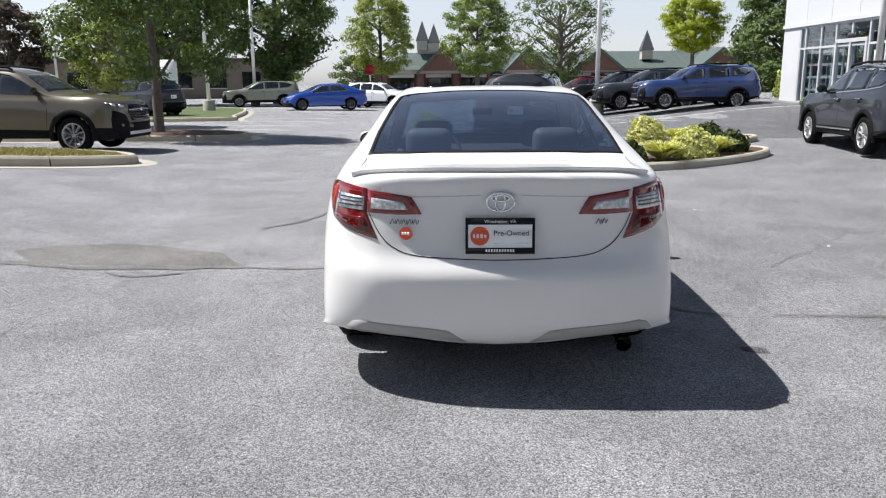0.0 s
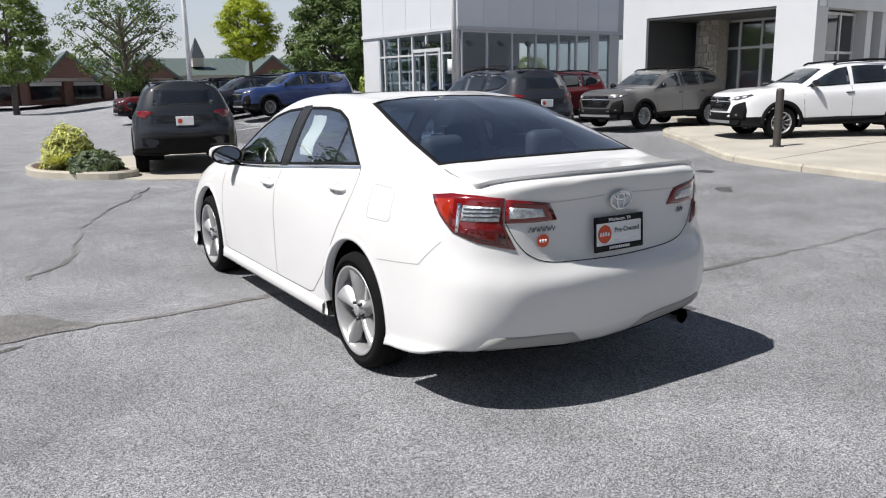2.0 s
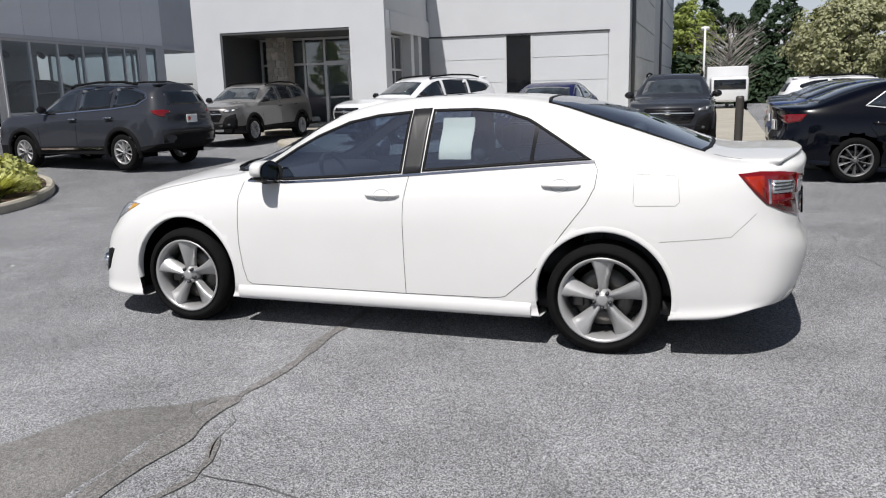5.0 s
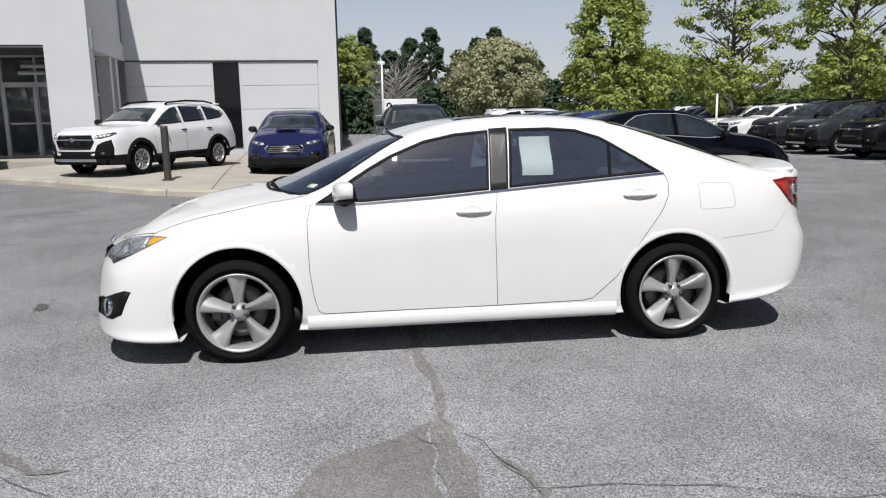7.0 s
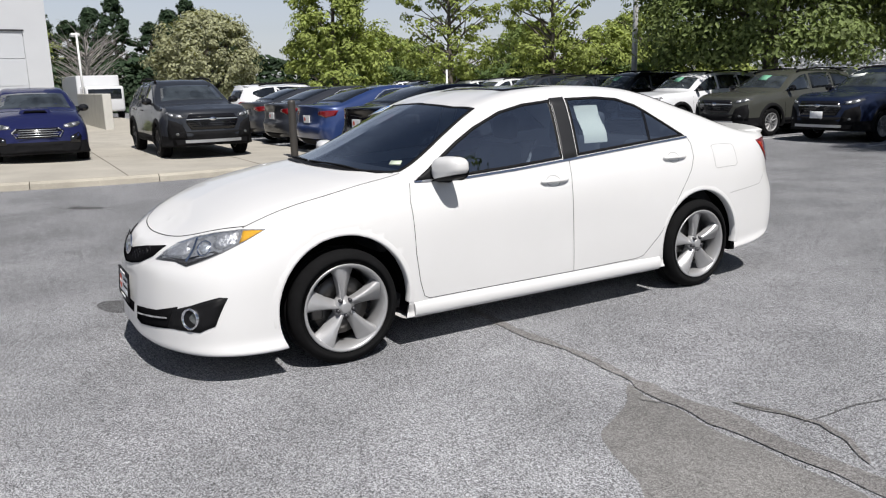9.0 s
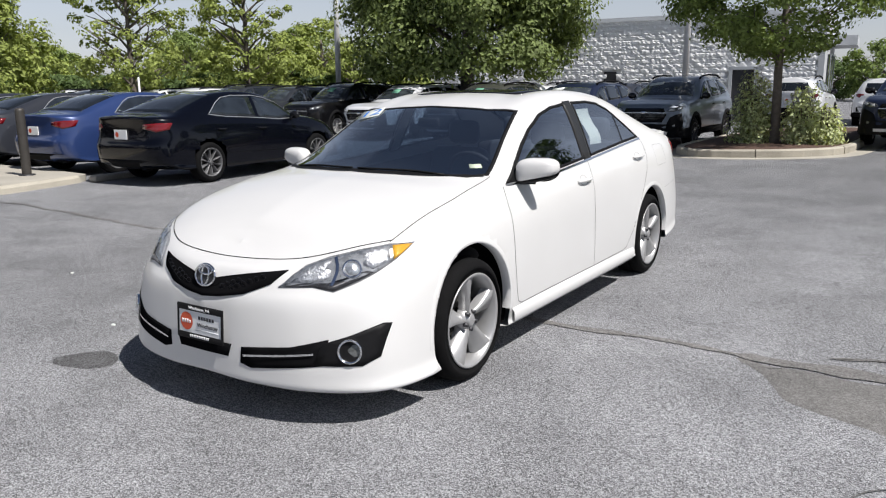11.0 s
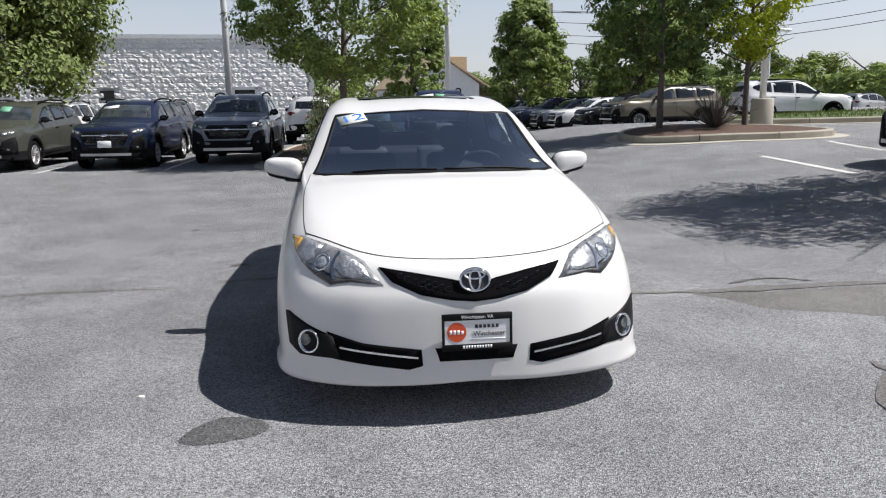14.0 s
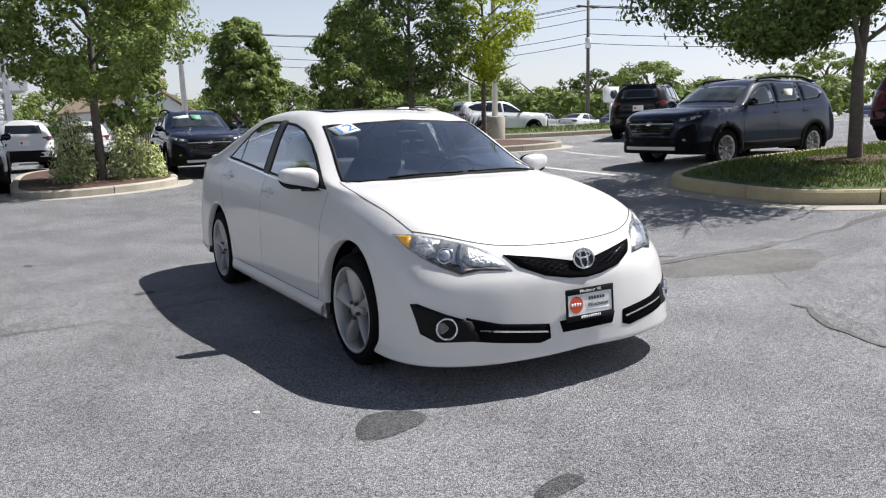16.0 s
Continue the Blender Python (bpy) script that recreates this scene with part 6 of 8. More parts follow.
crack([(-9.5, .70), (-6, .50), (-4.4, .47)], .14, SEAL_LIGHT, "worn filler along the joint", .06, 1.8, "seam", .0052)
blob("asphalt_patch", [(-1.95, .36), (-2.07, .50), (-2.2, .74), (-2.42, .90), (-2.75, 1.04), (-3.3, 1.25), (-3.9, 1.15), (-4.2, .8), (-3.7, .45), (-3.06, .40), (-2.66, .40), (-2.3, .40)], ASPHALT_SEAL, "smooth darker patch worn into the asphalt", "patch", wob=.10)
crack([(-2.10, .24), (-2.22, .14), (-2.42, .08), (-2.63, .01)], .010, CRACK_M, "short open crack beside the patch", .03, 3.0)
crack([(-2.40, .09), (-2.63, .01), (-2.77, -.02), (-2.92, .03), (-3.1, .15)], .06, SEAL_LIGHT, "curling seal line by the patch", .02, 3.0, "seam")
crack([(-2.10, .45), (-2.2, .40), (-2.3, .27)], .011, CRACK_M, "short open crack at the tip of the patch", .02, 3.6, "crack", .0075)
crack([(2.4, .4), (3.6, 1.6), (5.6, 2.3), (8.2, 2.2)], .012, CRACK_M, "hairline crack", .14, 14.0)
crack([(2.0, -3.4), (4.5, -2.6), (7.5, -2.8)], .012, CRACK_M, "hairline crack", .12, 15.0)
crack([(6.9, 7.2), (7.2, 5.9), (7.83, 4.57)], .05, SEAL_LIGHT, "pale worn seam across the lane", .03, 16.0, "seam")
crack([(4.0, 5.4), (4.37, 4.54), (4.65, 3.9)], .03, SEAL_LIGHT, "pale worn seam across the lane", .03, 17.0, "seam")
crack([(-2.25, 1.93), (-2.24, 2.10), (-2.05, 2.28), (-1.90, 2.47), (-1.80, 2.85), (-1.75, 3.3)], .075, SEAL_LIGHT, "bent tar seal line", .03, 10.0, "seam")
crack([(-1.75, 3.3), (-1.55, 4.4), (-.9, 5.9), (-.13, 7.7)], .035, SEAL_LIGHT, "sealed crack leading to the beds", .06, 6.5, "seam")
crack([(-5.2, 1.7), (-4.2, 2.2), (-3.3, 2.1), (-2.2, 2.6)], .009, CRACK_M, "hairline crack", .09, 5.0)
crack([(-3.3, .95), (-3.0, 1.25), (-2.68, 1.68), (-2.22, 2.3), (-1.94, 2.76)], .010, CRACK_M, "hairline crack running off the patch", .05, 21.0)
crack([(-3.22, 1.28), (-3.25, 1.85), (-3.02, 2.14), (-2.53, 2.23), (-2.14, 2.4)], .009, CRACK_M, "hairline crack", .05, 22.0)
crack([(-2.96, -2.39), (-2.98, -1.5), (-2.9, -.9), (-2.75, -.4), (-2.72, .1)], .009, CRACK_M, "hairline crack", .05, 23.0)
crack([(-3.5, 1.1), (-3.55, 1.5), (-3.45, 2.0)], .008, CRACK_M, "hairline crack", .04, 24.0)
crack([(-.1, 7.7), (-.5, 6.6), (-1.1, 5.6)], .05, SEAL_LIGHT, "worn sealed crack", .05, 25.0, "seam")
for x, y, a, b, r in ((1.11, 2.29, .20, .10, 20), (.87, 3.17, .13, .08, 10), (1.60, -1.60, .12, .08, 0), (2.3, -3.9, .05, .04, 0), (.05, 4.9, .05, .04, 0), (6.4, 1.9, .3, .12, 30), (-4.8, -4.3, .2, .12, 40)):
    c, s = math.cos(radians(r)), math.sin(radians(r))
    blob("oil_stain", [(x + a * math.cos(t) * c - b * math.sin(t) * s, y + a * math.cos(t) * s + b * math.sin(t) * c) for t in [k * math.pi / 4 for k in range(8)]], ASPHALT_DARK, "dark dried oil stain on the asphalt", "stain", .003, .11)
for x, y in ((1.59, 1.80), (2.6, 3.2), (3.2, 1.1), (-3.4, -4.2), (.2, 4.2)):
    blob("litter_fleck", [(x + .018 * math.cos(k), y + .011 * math.sin(k)) for k in (0, 1.3, 2.6, 3.9, 5.2)], PAPER, "small pale fleck of litter", "litter", .008, .004)
b = lathe(bmesh.new(), [(0, .15), (.012, .15), (.014, .14), (.008, .135), (.012, .125), (.012, .001)], 36, "z")
mh = tagged(mesh_ob("manhole_cover", b, DARK_METAL), "dark iron manhole cover set in the asphalt", "manhole")
mh.matrix_basis = pose(7.95, 3.5, gh(7.95, 3.5) - .004)


def stripe(x0, y0, x1, y1, w=.1):
    d = Vector((x1 - x0, y1 - y0)).normalized()
    c = Vector((-d.y, d.x)) * w / 2
    bm = bmesh.new()
    n = max(2, int(math.dist((x0, y0), (x1, y1)) / .5))
    rows = []
    for i in range(n + 1):
        x, y = x0 + (x1 - x0) * i / n, y0 + (y1 - y0) * i / n
        rows.append([bm.verts.new((x + s * c.x, y + s * c.y, gh(x + s * c.x, y + s * c.y) + .005)) for s in (-1, 1)])
    for a, b in zip(rows, rows[1:]):
        bm.faces.new((a[0], a[1], b[1], b[0]))
    return tagged(mesh_ob("parking_line", bm, LINE), "worn white parking line on asphalt", "line", kind="structure")


for x in (1.6 + 2.8 * i for i in range(1, 12)):
    stripe(x + .1, -12.6, x, -17.6)
stripe(-7.35, -8.0, -6.95, -4.8), stripe(-10.1, -10.1, -9.4, -7.2)
for x0, y0, x1, y1 in ((-8.9, 26.4, -5.6, 27.6), (-9.3, 24.1, -5.6, 24.6), (-8.6, 20.9, -5.7, 21.7), (-8.8, 19.0, -5.7, 19.0), (-7.4, 30.8, -5.6, 31.2)):
    stripe(x0, y0, x1, y1, .13)
for i in range(4):
    stripe(3.4 + .5 * i, 20.6 + 2.9 * i, 11.6 - .3 * i, 20.9 + 2.9 * i)

# ---- dealership building; own axes: u runs south along the front, v runs east into the building ----
BA = radians(5)
BU, BV, BO = Vector((math.sin(BA), -math.cos(BA))), Vector((math.cos(BA), math.sin(BA))), Vector((11.95, 17.29))
BM = Matrix(((BU.x, BV.x, 0, BO.x), (BU.y, BV.y, 0, BO.y), (0, 0, 1, 0), (0, 0, 0, 1)))
showroom = tagged(new("dealership_building"), "white panelled dealership with glass showroom and entrance portal", "building")
showroom.matrix_basis = BM


def bpart(name, x0, y0, z0, x1, y1, z1, material, label="", bevel=.0, parent=None):
    return part(name, bbox(x0, y0, z0, x1, y1, z1, bevel), material, parent or showroom, label, smooth=False)


def panels(name, axis, a0, a1, z0, z1, na, nz, plane, out, material, gap=.012, thick=.03):
    """A wall face clad in separate panels with open joints; axis u or v runs along it."""
    da, dz = (a1 - a0) / na, (z1 - z0) / nz
    me = None
    for i in range(na):
        for j in range(nz):
            p, q = a0 + i * da + gap / 2, a0 + (i + 1) * da - gap / 2
            lo, hi = z0 + j * dz + gap / 2, z0 + (j + 1) * dz - gap / 2
            if me is None:
                bm = bbox(0, 0, 0, q - p, thick, hi - lo, .004) if axis == "u" else bbox(0, 0, 0, thick, q - p, hi - lo, .004)
                ob = part(name, bm, material, showroom, smooth=False)
                me = ob.data
            else:
                ob = share(name, me, showroom)
            ob.matrix_basis = pose(p, plane - (thick if out < 0 else 0), lo) if axis == "u" else pose(plane - (thick if out < 0 else 0), p, lo)


FRAME_W = mat("window_frame_paint", (.58, .59, .61), .4, metal=.15, vary=.05)


def glazing(axis, a0, a1, z0, z1, posts, rails, plane, material=WIN_GLASS, w=.07, d=.1):
    """A glass front: panes between metal posts and rails."""
    edges = [a0] + list(posts) + [a1]
    for e in edges:
        bpart("mullion", e - w / 2, plane - d / 2, z0, e + w / 2, plane + d / 2, z1, FRAME_W) if axis == "u" else bpart("mullion", plane - d / 2, e - w / 2, z0, plane + d / 2, e + w / 2, z1, FRAME_W)
    for p, q in zip(edges, edges[1:]):
        for r in [z0 + .04] + list(rails) + [z1 - .04]:
            bpart("glazing_rail", p + w / 2, plane - d * .4, r - .035, q - w / 2, plane + d * .4, r + .035, FRAME_W) if axis == "u" else bpart("glazing_rail", plane - d * .4, p + w / 2, r - .035, plane + d * .4, q - w / 2, r + .035, FRAME_W)
        zz = [z0 + .04] + list(rails) + [z1 - .04]
        for lo, hi in zip(zz, zz[1:]):
            bpart("pane", p + w / 2, plane - .006, lo + .035, q - w / 2, plane + .006, hi - .035, material) if axis == "u" else bpart("pane", plane - .006, p + w / 2, lo + .035, plane + .006, q - w / 2, hi - .035, material)


G0, SOF, TOP = .62, 3.5, 7.6
STONE = mat("stacked_stone", (.40, .37, .33), .9, vary=.2, scale=8, bump=.6, bscale=20, rnd=.25)
INT_FLOOR = mat("tile_floor", (.50, .49, .46), .4, vary=.08)
INT_WALL = mat("inside_wall", (.6, .6, .6), .8, vary=.05)
# one dark grey for faces set back in recesses, house porch included
DARK_RECESS = mat("dark_recess", (.085, .088, .092), .5, vary=.1)
# showroom box: west face at v=.55, south face at u=-.5
bpart("upper_wall", -6.75, .58, SOF, -.53, 12, TOP, WHITE_WALL)
panels("wall_panel", "u", -6.75, -.5, SOF, TOP, 4, 2, .58, -1, WHITE_PANEL)
panels("wall_panel", "v", .55, 8.9, SOF - .02, TOP, 7, 2, -.53, 1, GREY_PANEL)
bpart("soffit", -6.75, .5, SOF - .12, -.45, 12, SOF, WHITE_WALL)
bpart("plinth", -6.75, .50, -.3, -.42, 8.9, G0 + .1, CONCRETE)
bpart("floor", -6.75, .9, G0 - .1, -.6, 11.9, G0 + .12, INT_FLOOR)
glazing("u", -5.9, -.6, G0 + .1, SOF - .12, (-4.6, -3.3, -2.0), (2.0,), 9.0)
bpart("north_wall", -6.75, .58, G0, -6.5, 1.3, SOF, WHITE_WALL)
bpart("north_wall", -6.75, 5.3, G0, -6.5, 9.0, SOF, WHITE_WALL)
glazing("v", 1.35, 5.25, G0 + .1, SOF - .12, (2.3, 3.3, 4.3), (2.2,), -6.62)
bpart("wall_pier", -6.75, .57, -.2, -5.6, .75, SOF - .1, WHITE_WALL)
glazing("u", -5.55, -.6, G0 + .1, SOF - .12, (-5.2, -4.2, -3.3, -2.4, -1.45), (2.62,), .62)
glazing("v", .75, 7.3, G0 + .1, SOF - .12, (1.9, 3.1, 4.3, 5.5, 6.5), (1.15,), -.56)
bpart("wall_pier", -.62, 7.35, -.2, -.5, 7.75, SOF - .1, WHITE_WALL)
bpart("wall_pier", -.62, 8.4, -.2, -.5, 8.9, SOF - .1, WHITE_WALL)
bpart("pane", -.58, 7.75, G0 + .1, -.56, 8.4, SOF - .1, WIN_GLASS)
dr = bpart("entrance_door", -3.25, .53, G0 + .1, -3.17, .66, G0 + 2.15, FRAME_W, "white framed glass double door")
for a in (-2.4, -1.55):
    bpart("door_stile", a - .05, .53, G0 + .1, a + .05, .66, G0 + 2.1, FRAME_W, parent=dr)
bpart("door_head", -3.25, .53, G0 + 2.08, -1.5, .66, G0 + 2.2, FRAME_W, parent=dr)
sd = bpart("sectional_door", -6.0, .96, G0 + .1, -3.3, .97, G0 + 2.3, WIN_GLASS, "glazed sectional door with a white grid")
for i in range(6):
    bpart("door_rail", -6.0, .90, G0 + .1 + i * .43, -3.3, .955, G0 + .19 + i * .43, WHITE_PANEL, parent=sd)
for i in range(5):
    bpart("door_stile", -6.0 + i * .66, .895, G0 + .1, -5.92 + i * .66, .95, G0 + 2.3, WHITE_PANEL, parent=sd)
nb = bmesh.new()
for i in range(4):
    box(nb, -2.55 + i * .12, .52, 2.83, -2.47 + i * .12, .55, 2.98)
part("number_plate", nb, DARK_METAL, showroom)
part("notice", bbox(-1.1, .55, 1.9, -.75, .56, 2.4), PAPER, showroom, "white notice on the glass")
for i, (uu, vv) in enumerate(((-1.2, 3.0), (-1.2, 4.4), (-3.0, 1.6), (-1.3, 1.6))):
    lamp = part("spotlight", lathe(bmesh.new(), [(0, .05), (.1, .09), (.25, .09), (.27, .04)], 14, "x"), DARK_METAL, showroom)
    lamp.matrix_basis = pose(uu, vv, 3.05, 0, 30, 90)
# portal block: front at v=4.02
PU0, PU1, PV = 3.85, 10.27, 4.02
bpart("portal_pier", PU0, PV, -.2, 4.79, 9.0, TOP, WHITE_WALL)
bpart("portal_pier", 9.14, PV, -.2, PU1, PV + .6, TOP, WHITE_WALL)
bpart("portal_head", 4.79, PV, 3.45, 9.14, 9.0, TOP, WHITE_WALL)
bpart("portal_head", 9.14, PV + .6, 3.36, PU1 - .02, 9.0, TOP, WHITE_WALL)
bpart("soffit", 4.79, PV + .02, 3.38, 9.14, 9.0, 3.45, DARK_RECESS)
bpart("reveal", 4.79, PV + .03, .1, 4.85, 8.2, 3.38, DARK_RECESS)
bpart("floor", 4.79, PV, -.2, 9.14, 9.0, .36, CONCRETE)
glazing("u", 4.9, 9.1, .36, 3.38, (5.5, 6.5, 7.25, 8.2), (2.5,), 6.6)
bpart("back_wall", 4.8, 8.6, .3, 9.2, 8.8, 3.4, INT_WALL)
ed = bpart("entrance_door", 7.25, 6.5, .36, 7.34, 6.66, 2.52, FRAME_W, "white framed glass double door")
for a in (8.15, 9.02):
    bpart("door_stile", a - .05, 6.5, .36, a + .05, 6.66, 2.52, FRAME_W, parent=ed)
bpart("door_head", 7.25, 6.5, 2.44, 9.07, 6.66, 2.58, FRAME_W, parent=ed)
bpart("push_bar", 7.4, 6.46, 1.35, 8.1, 6.49, 1.4, FRAME_W, parent=ed)
bpart("push_bar", 8.22, 6.46, 1.35, 8.95, 6.49, 1.4, FRAME_W, parent=ed)
sb = bmesh.new()
for i, (w_, z_) in enumerate(((.75, 3.05), (.95, 2.85))):
    box(sb, 8.2 - w_ / 2, 6.54, z_ - .05, 8.2 + w_ / 2, 6.56, z_ + .05)
part("sign_lettering", sb, GREY_PANEL, showroom)
pil = part("stone_pillar", bbox(5.45, 5.9, .3, 6.15, 6.45, 3.4), STONE, showroom, "pillar of stacked grey stone", smooth=False)
random.seed(4)
z = .36
while z < 3.3:
    hh, uu = random.choice((.16, .2, .26)), 5.43
    while uu < 6.12:
        w_ = min(random.choice((.18, .25, .33)), 6.17 - uu)
        dd = random.uniform(.0, .025)
        part("stone", bbox(uu + .006, 5.86 - dd, z + .006, uu + w_ - .006, 5.91, z + hh - .006, .012), STONE, pil, smooth=False)
        uu += w_
    z += hh
# south side of the portal: canopy strip over recessed windows
panels("fascia_panel", "v", PV + .1, 9.07, 3.36, 3.92, 3, 1, PU1 - .01, 1, GREY_PANEL)
bpart("canopy", PU1 - .02, PV + .45, 3.34, PU1 + .05, 9.05, 3.9, WHITE_WALL)
bpart("inner_wall", 9.7, PV + .6, -.1, 9.75, 9.0, 3.36, DARK_RECESS)
glazing("v", PV + .75, 6.9, .3, 3.3, (5.3, 6.1), (2.2,), 9.85, TINT)
for v0 in (6.95, 7.9):
    bpart("pilaster", 9.75, v0, -.1, PU1 - .05, v0 + .35, 3.36, WHITE_WALL)
# long wall of wide panels, with a tall dark window
WV = 9.07
bpart("wall", PU1, WV + .05, -.2, 17.35, 16, 3.34, WHITE_WALL)
bpart("wall", PU1, WV - .02, 3.34, 17.35, 16, TOP, WHITE_WALL)
bpart("wall", 16.67, WV - .02, -.2, 17.35, WV + .05, 3.34, WHITE_WALL)
for u0, u1 in ((PU1 + .05, 13.05), (14.05, 16.65)):
    for j in range(4):
        bpart("wall_panel", u0, WV + .0, .1 + j * .81, u1, WV + .06, .1 + j * .81 + .795, WHITE_PANEL)
bpart("drip_edge", PU1, WV - .05, 3.33, 16.7, WV + .05, 3.37, DARK_METAL)
bpart("tall_window", 13.12, WV + .02, .4, 13.98, WV + .07, 3.3, mat("dark_window", (.008, .009, .011), .05, spec=.22, vary=.3, scale=1.5), "tall narrow dark window")
bpart("window_frame", 13.05, WV - .01, .1, 13.12, WV + .07, 3.33, FRAME_W)
bpart("window_frame", 13.98, WV - .01, .1, 14.05, WV + .07, 3.33, FRAME_W)
# long rear wing: block bays with open joints, between downpipes
WHITE_BLOCK = mat("white_block", (.72, .73, .74), .9, vary=.08, scale=3, bump=.5, bscale=12, rnd=.04)
PIPE_GREY = mat("downpipe_grey", (.10, .105, .11), .5, vary=.1)
wing = tagged(new("rear_wing"), "long white rear wing with block bays and dark downpipes", "building")
part("wall", bbox(22.75, .86, -.2, 52, 9, TOP - .1), WHITE_WALL, wing, smooth=False)
for x0, x1 in ((24.8, 34.0), (40.2, 51.6)):
    for j in range(6):
        part("block_band", bbox(x0, .76, .05 + j * 1.24, x1, .87, 1.23 + j * 1.24, .01), WHITE_BLOCK, wing, smooth=False)
for x0 in (24.0, 39.4):
    part("downpipe", tube(bmesh.new(), [(x0, .82, 0), (x0, .82, TOP - .1)], .09, 10), PIPE_GREY, wing)
lw = tagged(mesh_ob("low_wall", bbox(26, -1.3, 0, 34, -1.0, 1.4, .02), mat("pale_block", (.55, .54, .50), .9, vary=.1, scale=2, bump=.3), smooth=False), "low pale block wall beyond the building", "wall")
# weeds at the foot of the long wall are with the plants

# ---- block building to the south ----
BLOCK = mat("split_block", (.92, .92, .92), .95, vary=.08, scale=3, bump=.45, bscale=9, grain=.12, gscale=40)
stone_hall = tagged(new("block_building"), "long white split-face block building behind the cars", "building")


def spart(name, x0, y0, z0, x1, y1, z1, material, label=""):
    return part(name, bbox(x0, y0, z0, x1, y1, z1), material, stone_hall, label, smooth=False)


spart("core_wall", 1.7, -36, -.2, 19.5, -29.42, 4.25, BLOCK)
spart("parapet", 1.55, -36, 4.25, 19.6, -29.25, 4.42, GREY_PANEL)
random.seed(11)
bm = bmesh.new()
nx, nz, bw, bh = 42, 21, .42, .203
for j in range(nz):
    for i in range(nx):
        x0 = 1.6 + i * bw + (bw / 2 if j % 2 else 0)
        z0 = j * bh
        if (9.75 < x0 + bw / 2 < 10.4 and 1.7 < z0 + .1 < 2.2) or (3.9 < x0 + bw / 2 < 5.05 and z0 < 2.2):
            continue
        g = .006
        rows = []
        for a in range(6):
            rows.append([bm.verts.new((x0 + g + (bw - 2 * g) * a / 5, -29.42 + (.085 if a in (0, 5) or c in (0, 4) else .10) + .020 * noise.noise(((x0 + bw * a / 5) * 5.0, (z0 + bh * c / 4) * 5.0, .2)) + .030 * noise.noise(((x0 + bw * a / 5) * 11, (z0 + bh * c / 4) * 11, 4.2)) + random.uniform(.0, .016), z0 + g + (bh - 2 * g) * c / 4)) for c in range(5)])
        for a in range(5):
            for c in range(4):
                bm.faces.new((rows[a][c], rows[a + 1][c], rows[a + 1][c + 1], rows[a][c + 1]))
blk = part("block_face", bm, BLOCK, stone_hall, "rough split-face blocks in courses", smooth=False)
blk["kind"] = "stuff"
spart("vent", 9.8, -29.45, 1.74, 10.35, -29.33, 2.14, DARK_METAL)
spart("door", 4.05, -29.5, -.1, 4.9, -29.36, 2.12, DARK_METAL, "dark service door in a white frame")
for a in ((3.92, -29.45, -.1, 4.05, -29.28, 2.22), (4.9, -29.45, -.1, 5.03, -29.28, 2.22), (3.92, -29.45, 2.12, 5.03, -29.28, 2.24)):
    spart("door_frame", *a, WHITE_PANEL)
# glazed west end with a flat canopy
spart("end_wall", 1.5, -36, -.2, 1.72, -29.3, 4.3, WHITE_WALL)
for i in range(3):
    spart("window", 1.44, -35.2 + i * 1.5, .8, 1.5, -34.0 + i * 1.5, 2.7, TINT)
    spart("window_frame", 1.42, -35.25 + i * 1.5, .75, 1.46, -35.15 + i * 1.5, 2.75, WHITE_PANEL)
spart("canopy", .5, -36, 3.1, 1.6, -32.5, 3.5, WHITE_PANEL)

stone_hall.matrix_world = Matrix.Translation((1.6, -29.3, 0)) @ Matrix.Rotation(radians(4), 4, 'Z') @ Matrix.Translation((-1.6, 29.3, 0))

# ---- house beyond the fence ----
SIDING = mat("white_siding", (.80, .81, .82), .7, vary=.05, scale=2, rnd=.03)
TAN_ROOF = mat("tan_shingle", (.42, .33, .22), .9, vary=.15, scale=6, bump=.5, bscale=20)
house = tagged(new("house"), "white clapboard house with a tan roof and porch", "house")
house.matrix_basis = pose(-8.6, -59.5, 0, 0, 0, 14)


def hpart(name, bm, material, label=""):
    return part(name, bm, material, house, label, smooth=False)


bm = bmesh.new()
prof = [(-1.9, 0), (2.4, 0), (2.4, 3.0), (-1.0, 5.2), (-3.6, 2.9), (-3.6, 0)]
lo = [bm.verts.new((-x, 1.5, z)) for x, z in prof]
hi = [bm.verts.new((-x, -8, z)) for x, z in prof]
for i in range(6):
    bm.faces.new((lo[i], lo[(i + 1) % 6], hi[(i + 1) % 6], hi[i]))
bm.faces.new(lo), bm.faces.new(hi[::-1])
hpart("wall", bm, SIDING)
for k in range(13):
    hpart("clapboard", bbox(-1.95, 1.5, .2 + k * .2, 3.5, 1.53, .38 + k * .2), SIDING)
for (xa, za), (xb, zb) in (((1.0, 5.3), (-4.6, 1.95)), ((1.0, 5.3), (3.9, 2.75))):
    bm = bmesh.new()
    q = [bm.verts.new(p) for p in ((xa, 1.9, za), (xb, 1.9, zb), (xb, -8.2, zb), (xa, -8.2, za), (xa, 1.9, za - .14), (xb, 1.9, zb - .14), (xb, -8.2, zb - .14), (xa, -8.2, za - .14))]
    for f in ((0, 1, 2, 3), (4, 7, 6, 5), (0, 4, 5, 1), (2, 6, 7, 3), (1, 5, 6, 2), (0, 3, 7, 4)):
        bm.faces.new([q[i] for i in f])
    hpart("roof", bm, TAN_ROOF)
hpart("dormer", bbox(-2.4, -3.4, 4.0, .95, -1.0, 5.35, .03), TAN_ROOF, "tan shingled dormer")
hpart("dormer_wall", bbox(-2.35, -3.3, 2.9, -1.5, -1.1, 4.0), SIDING)
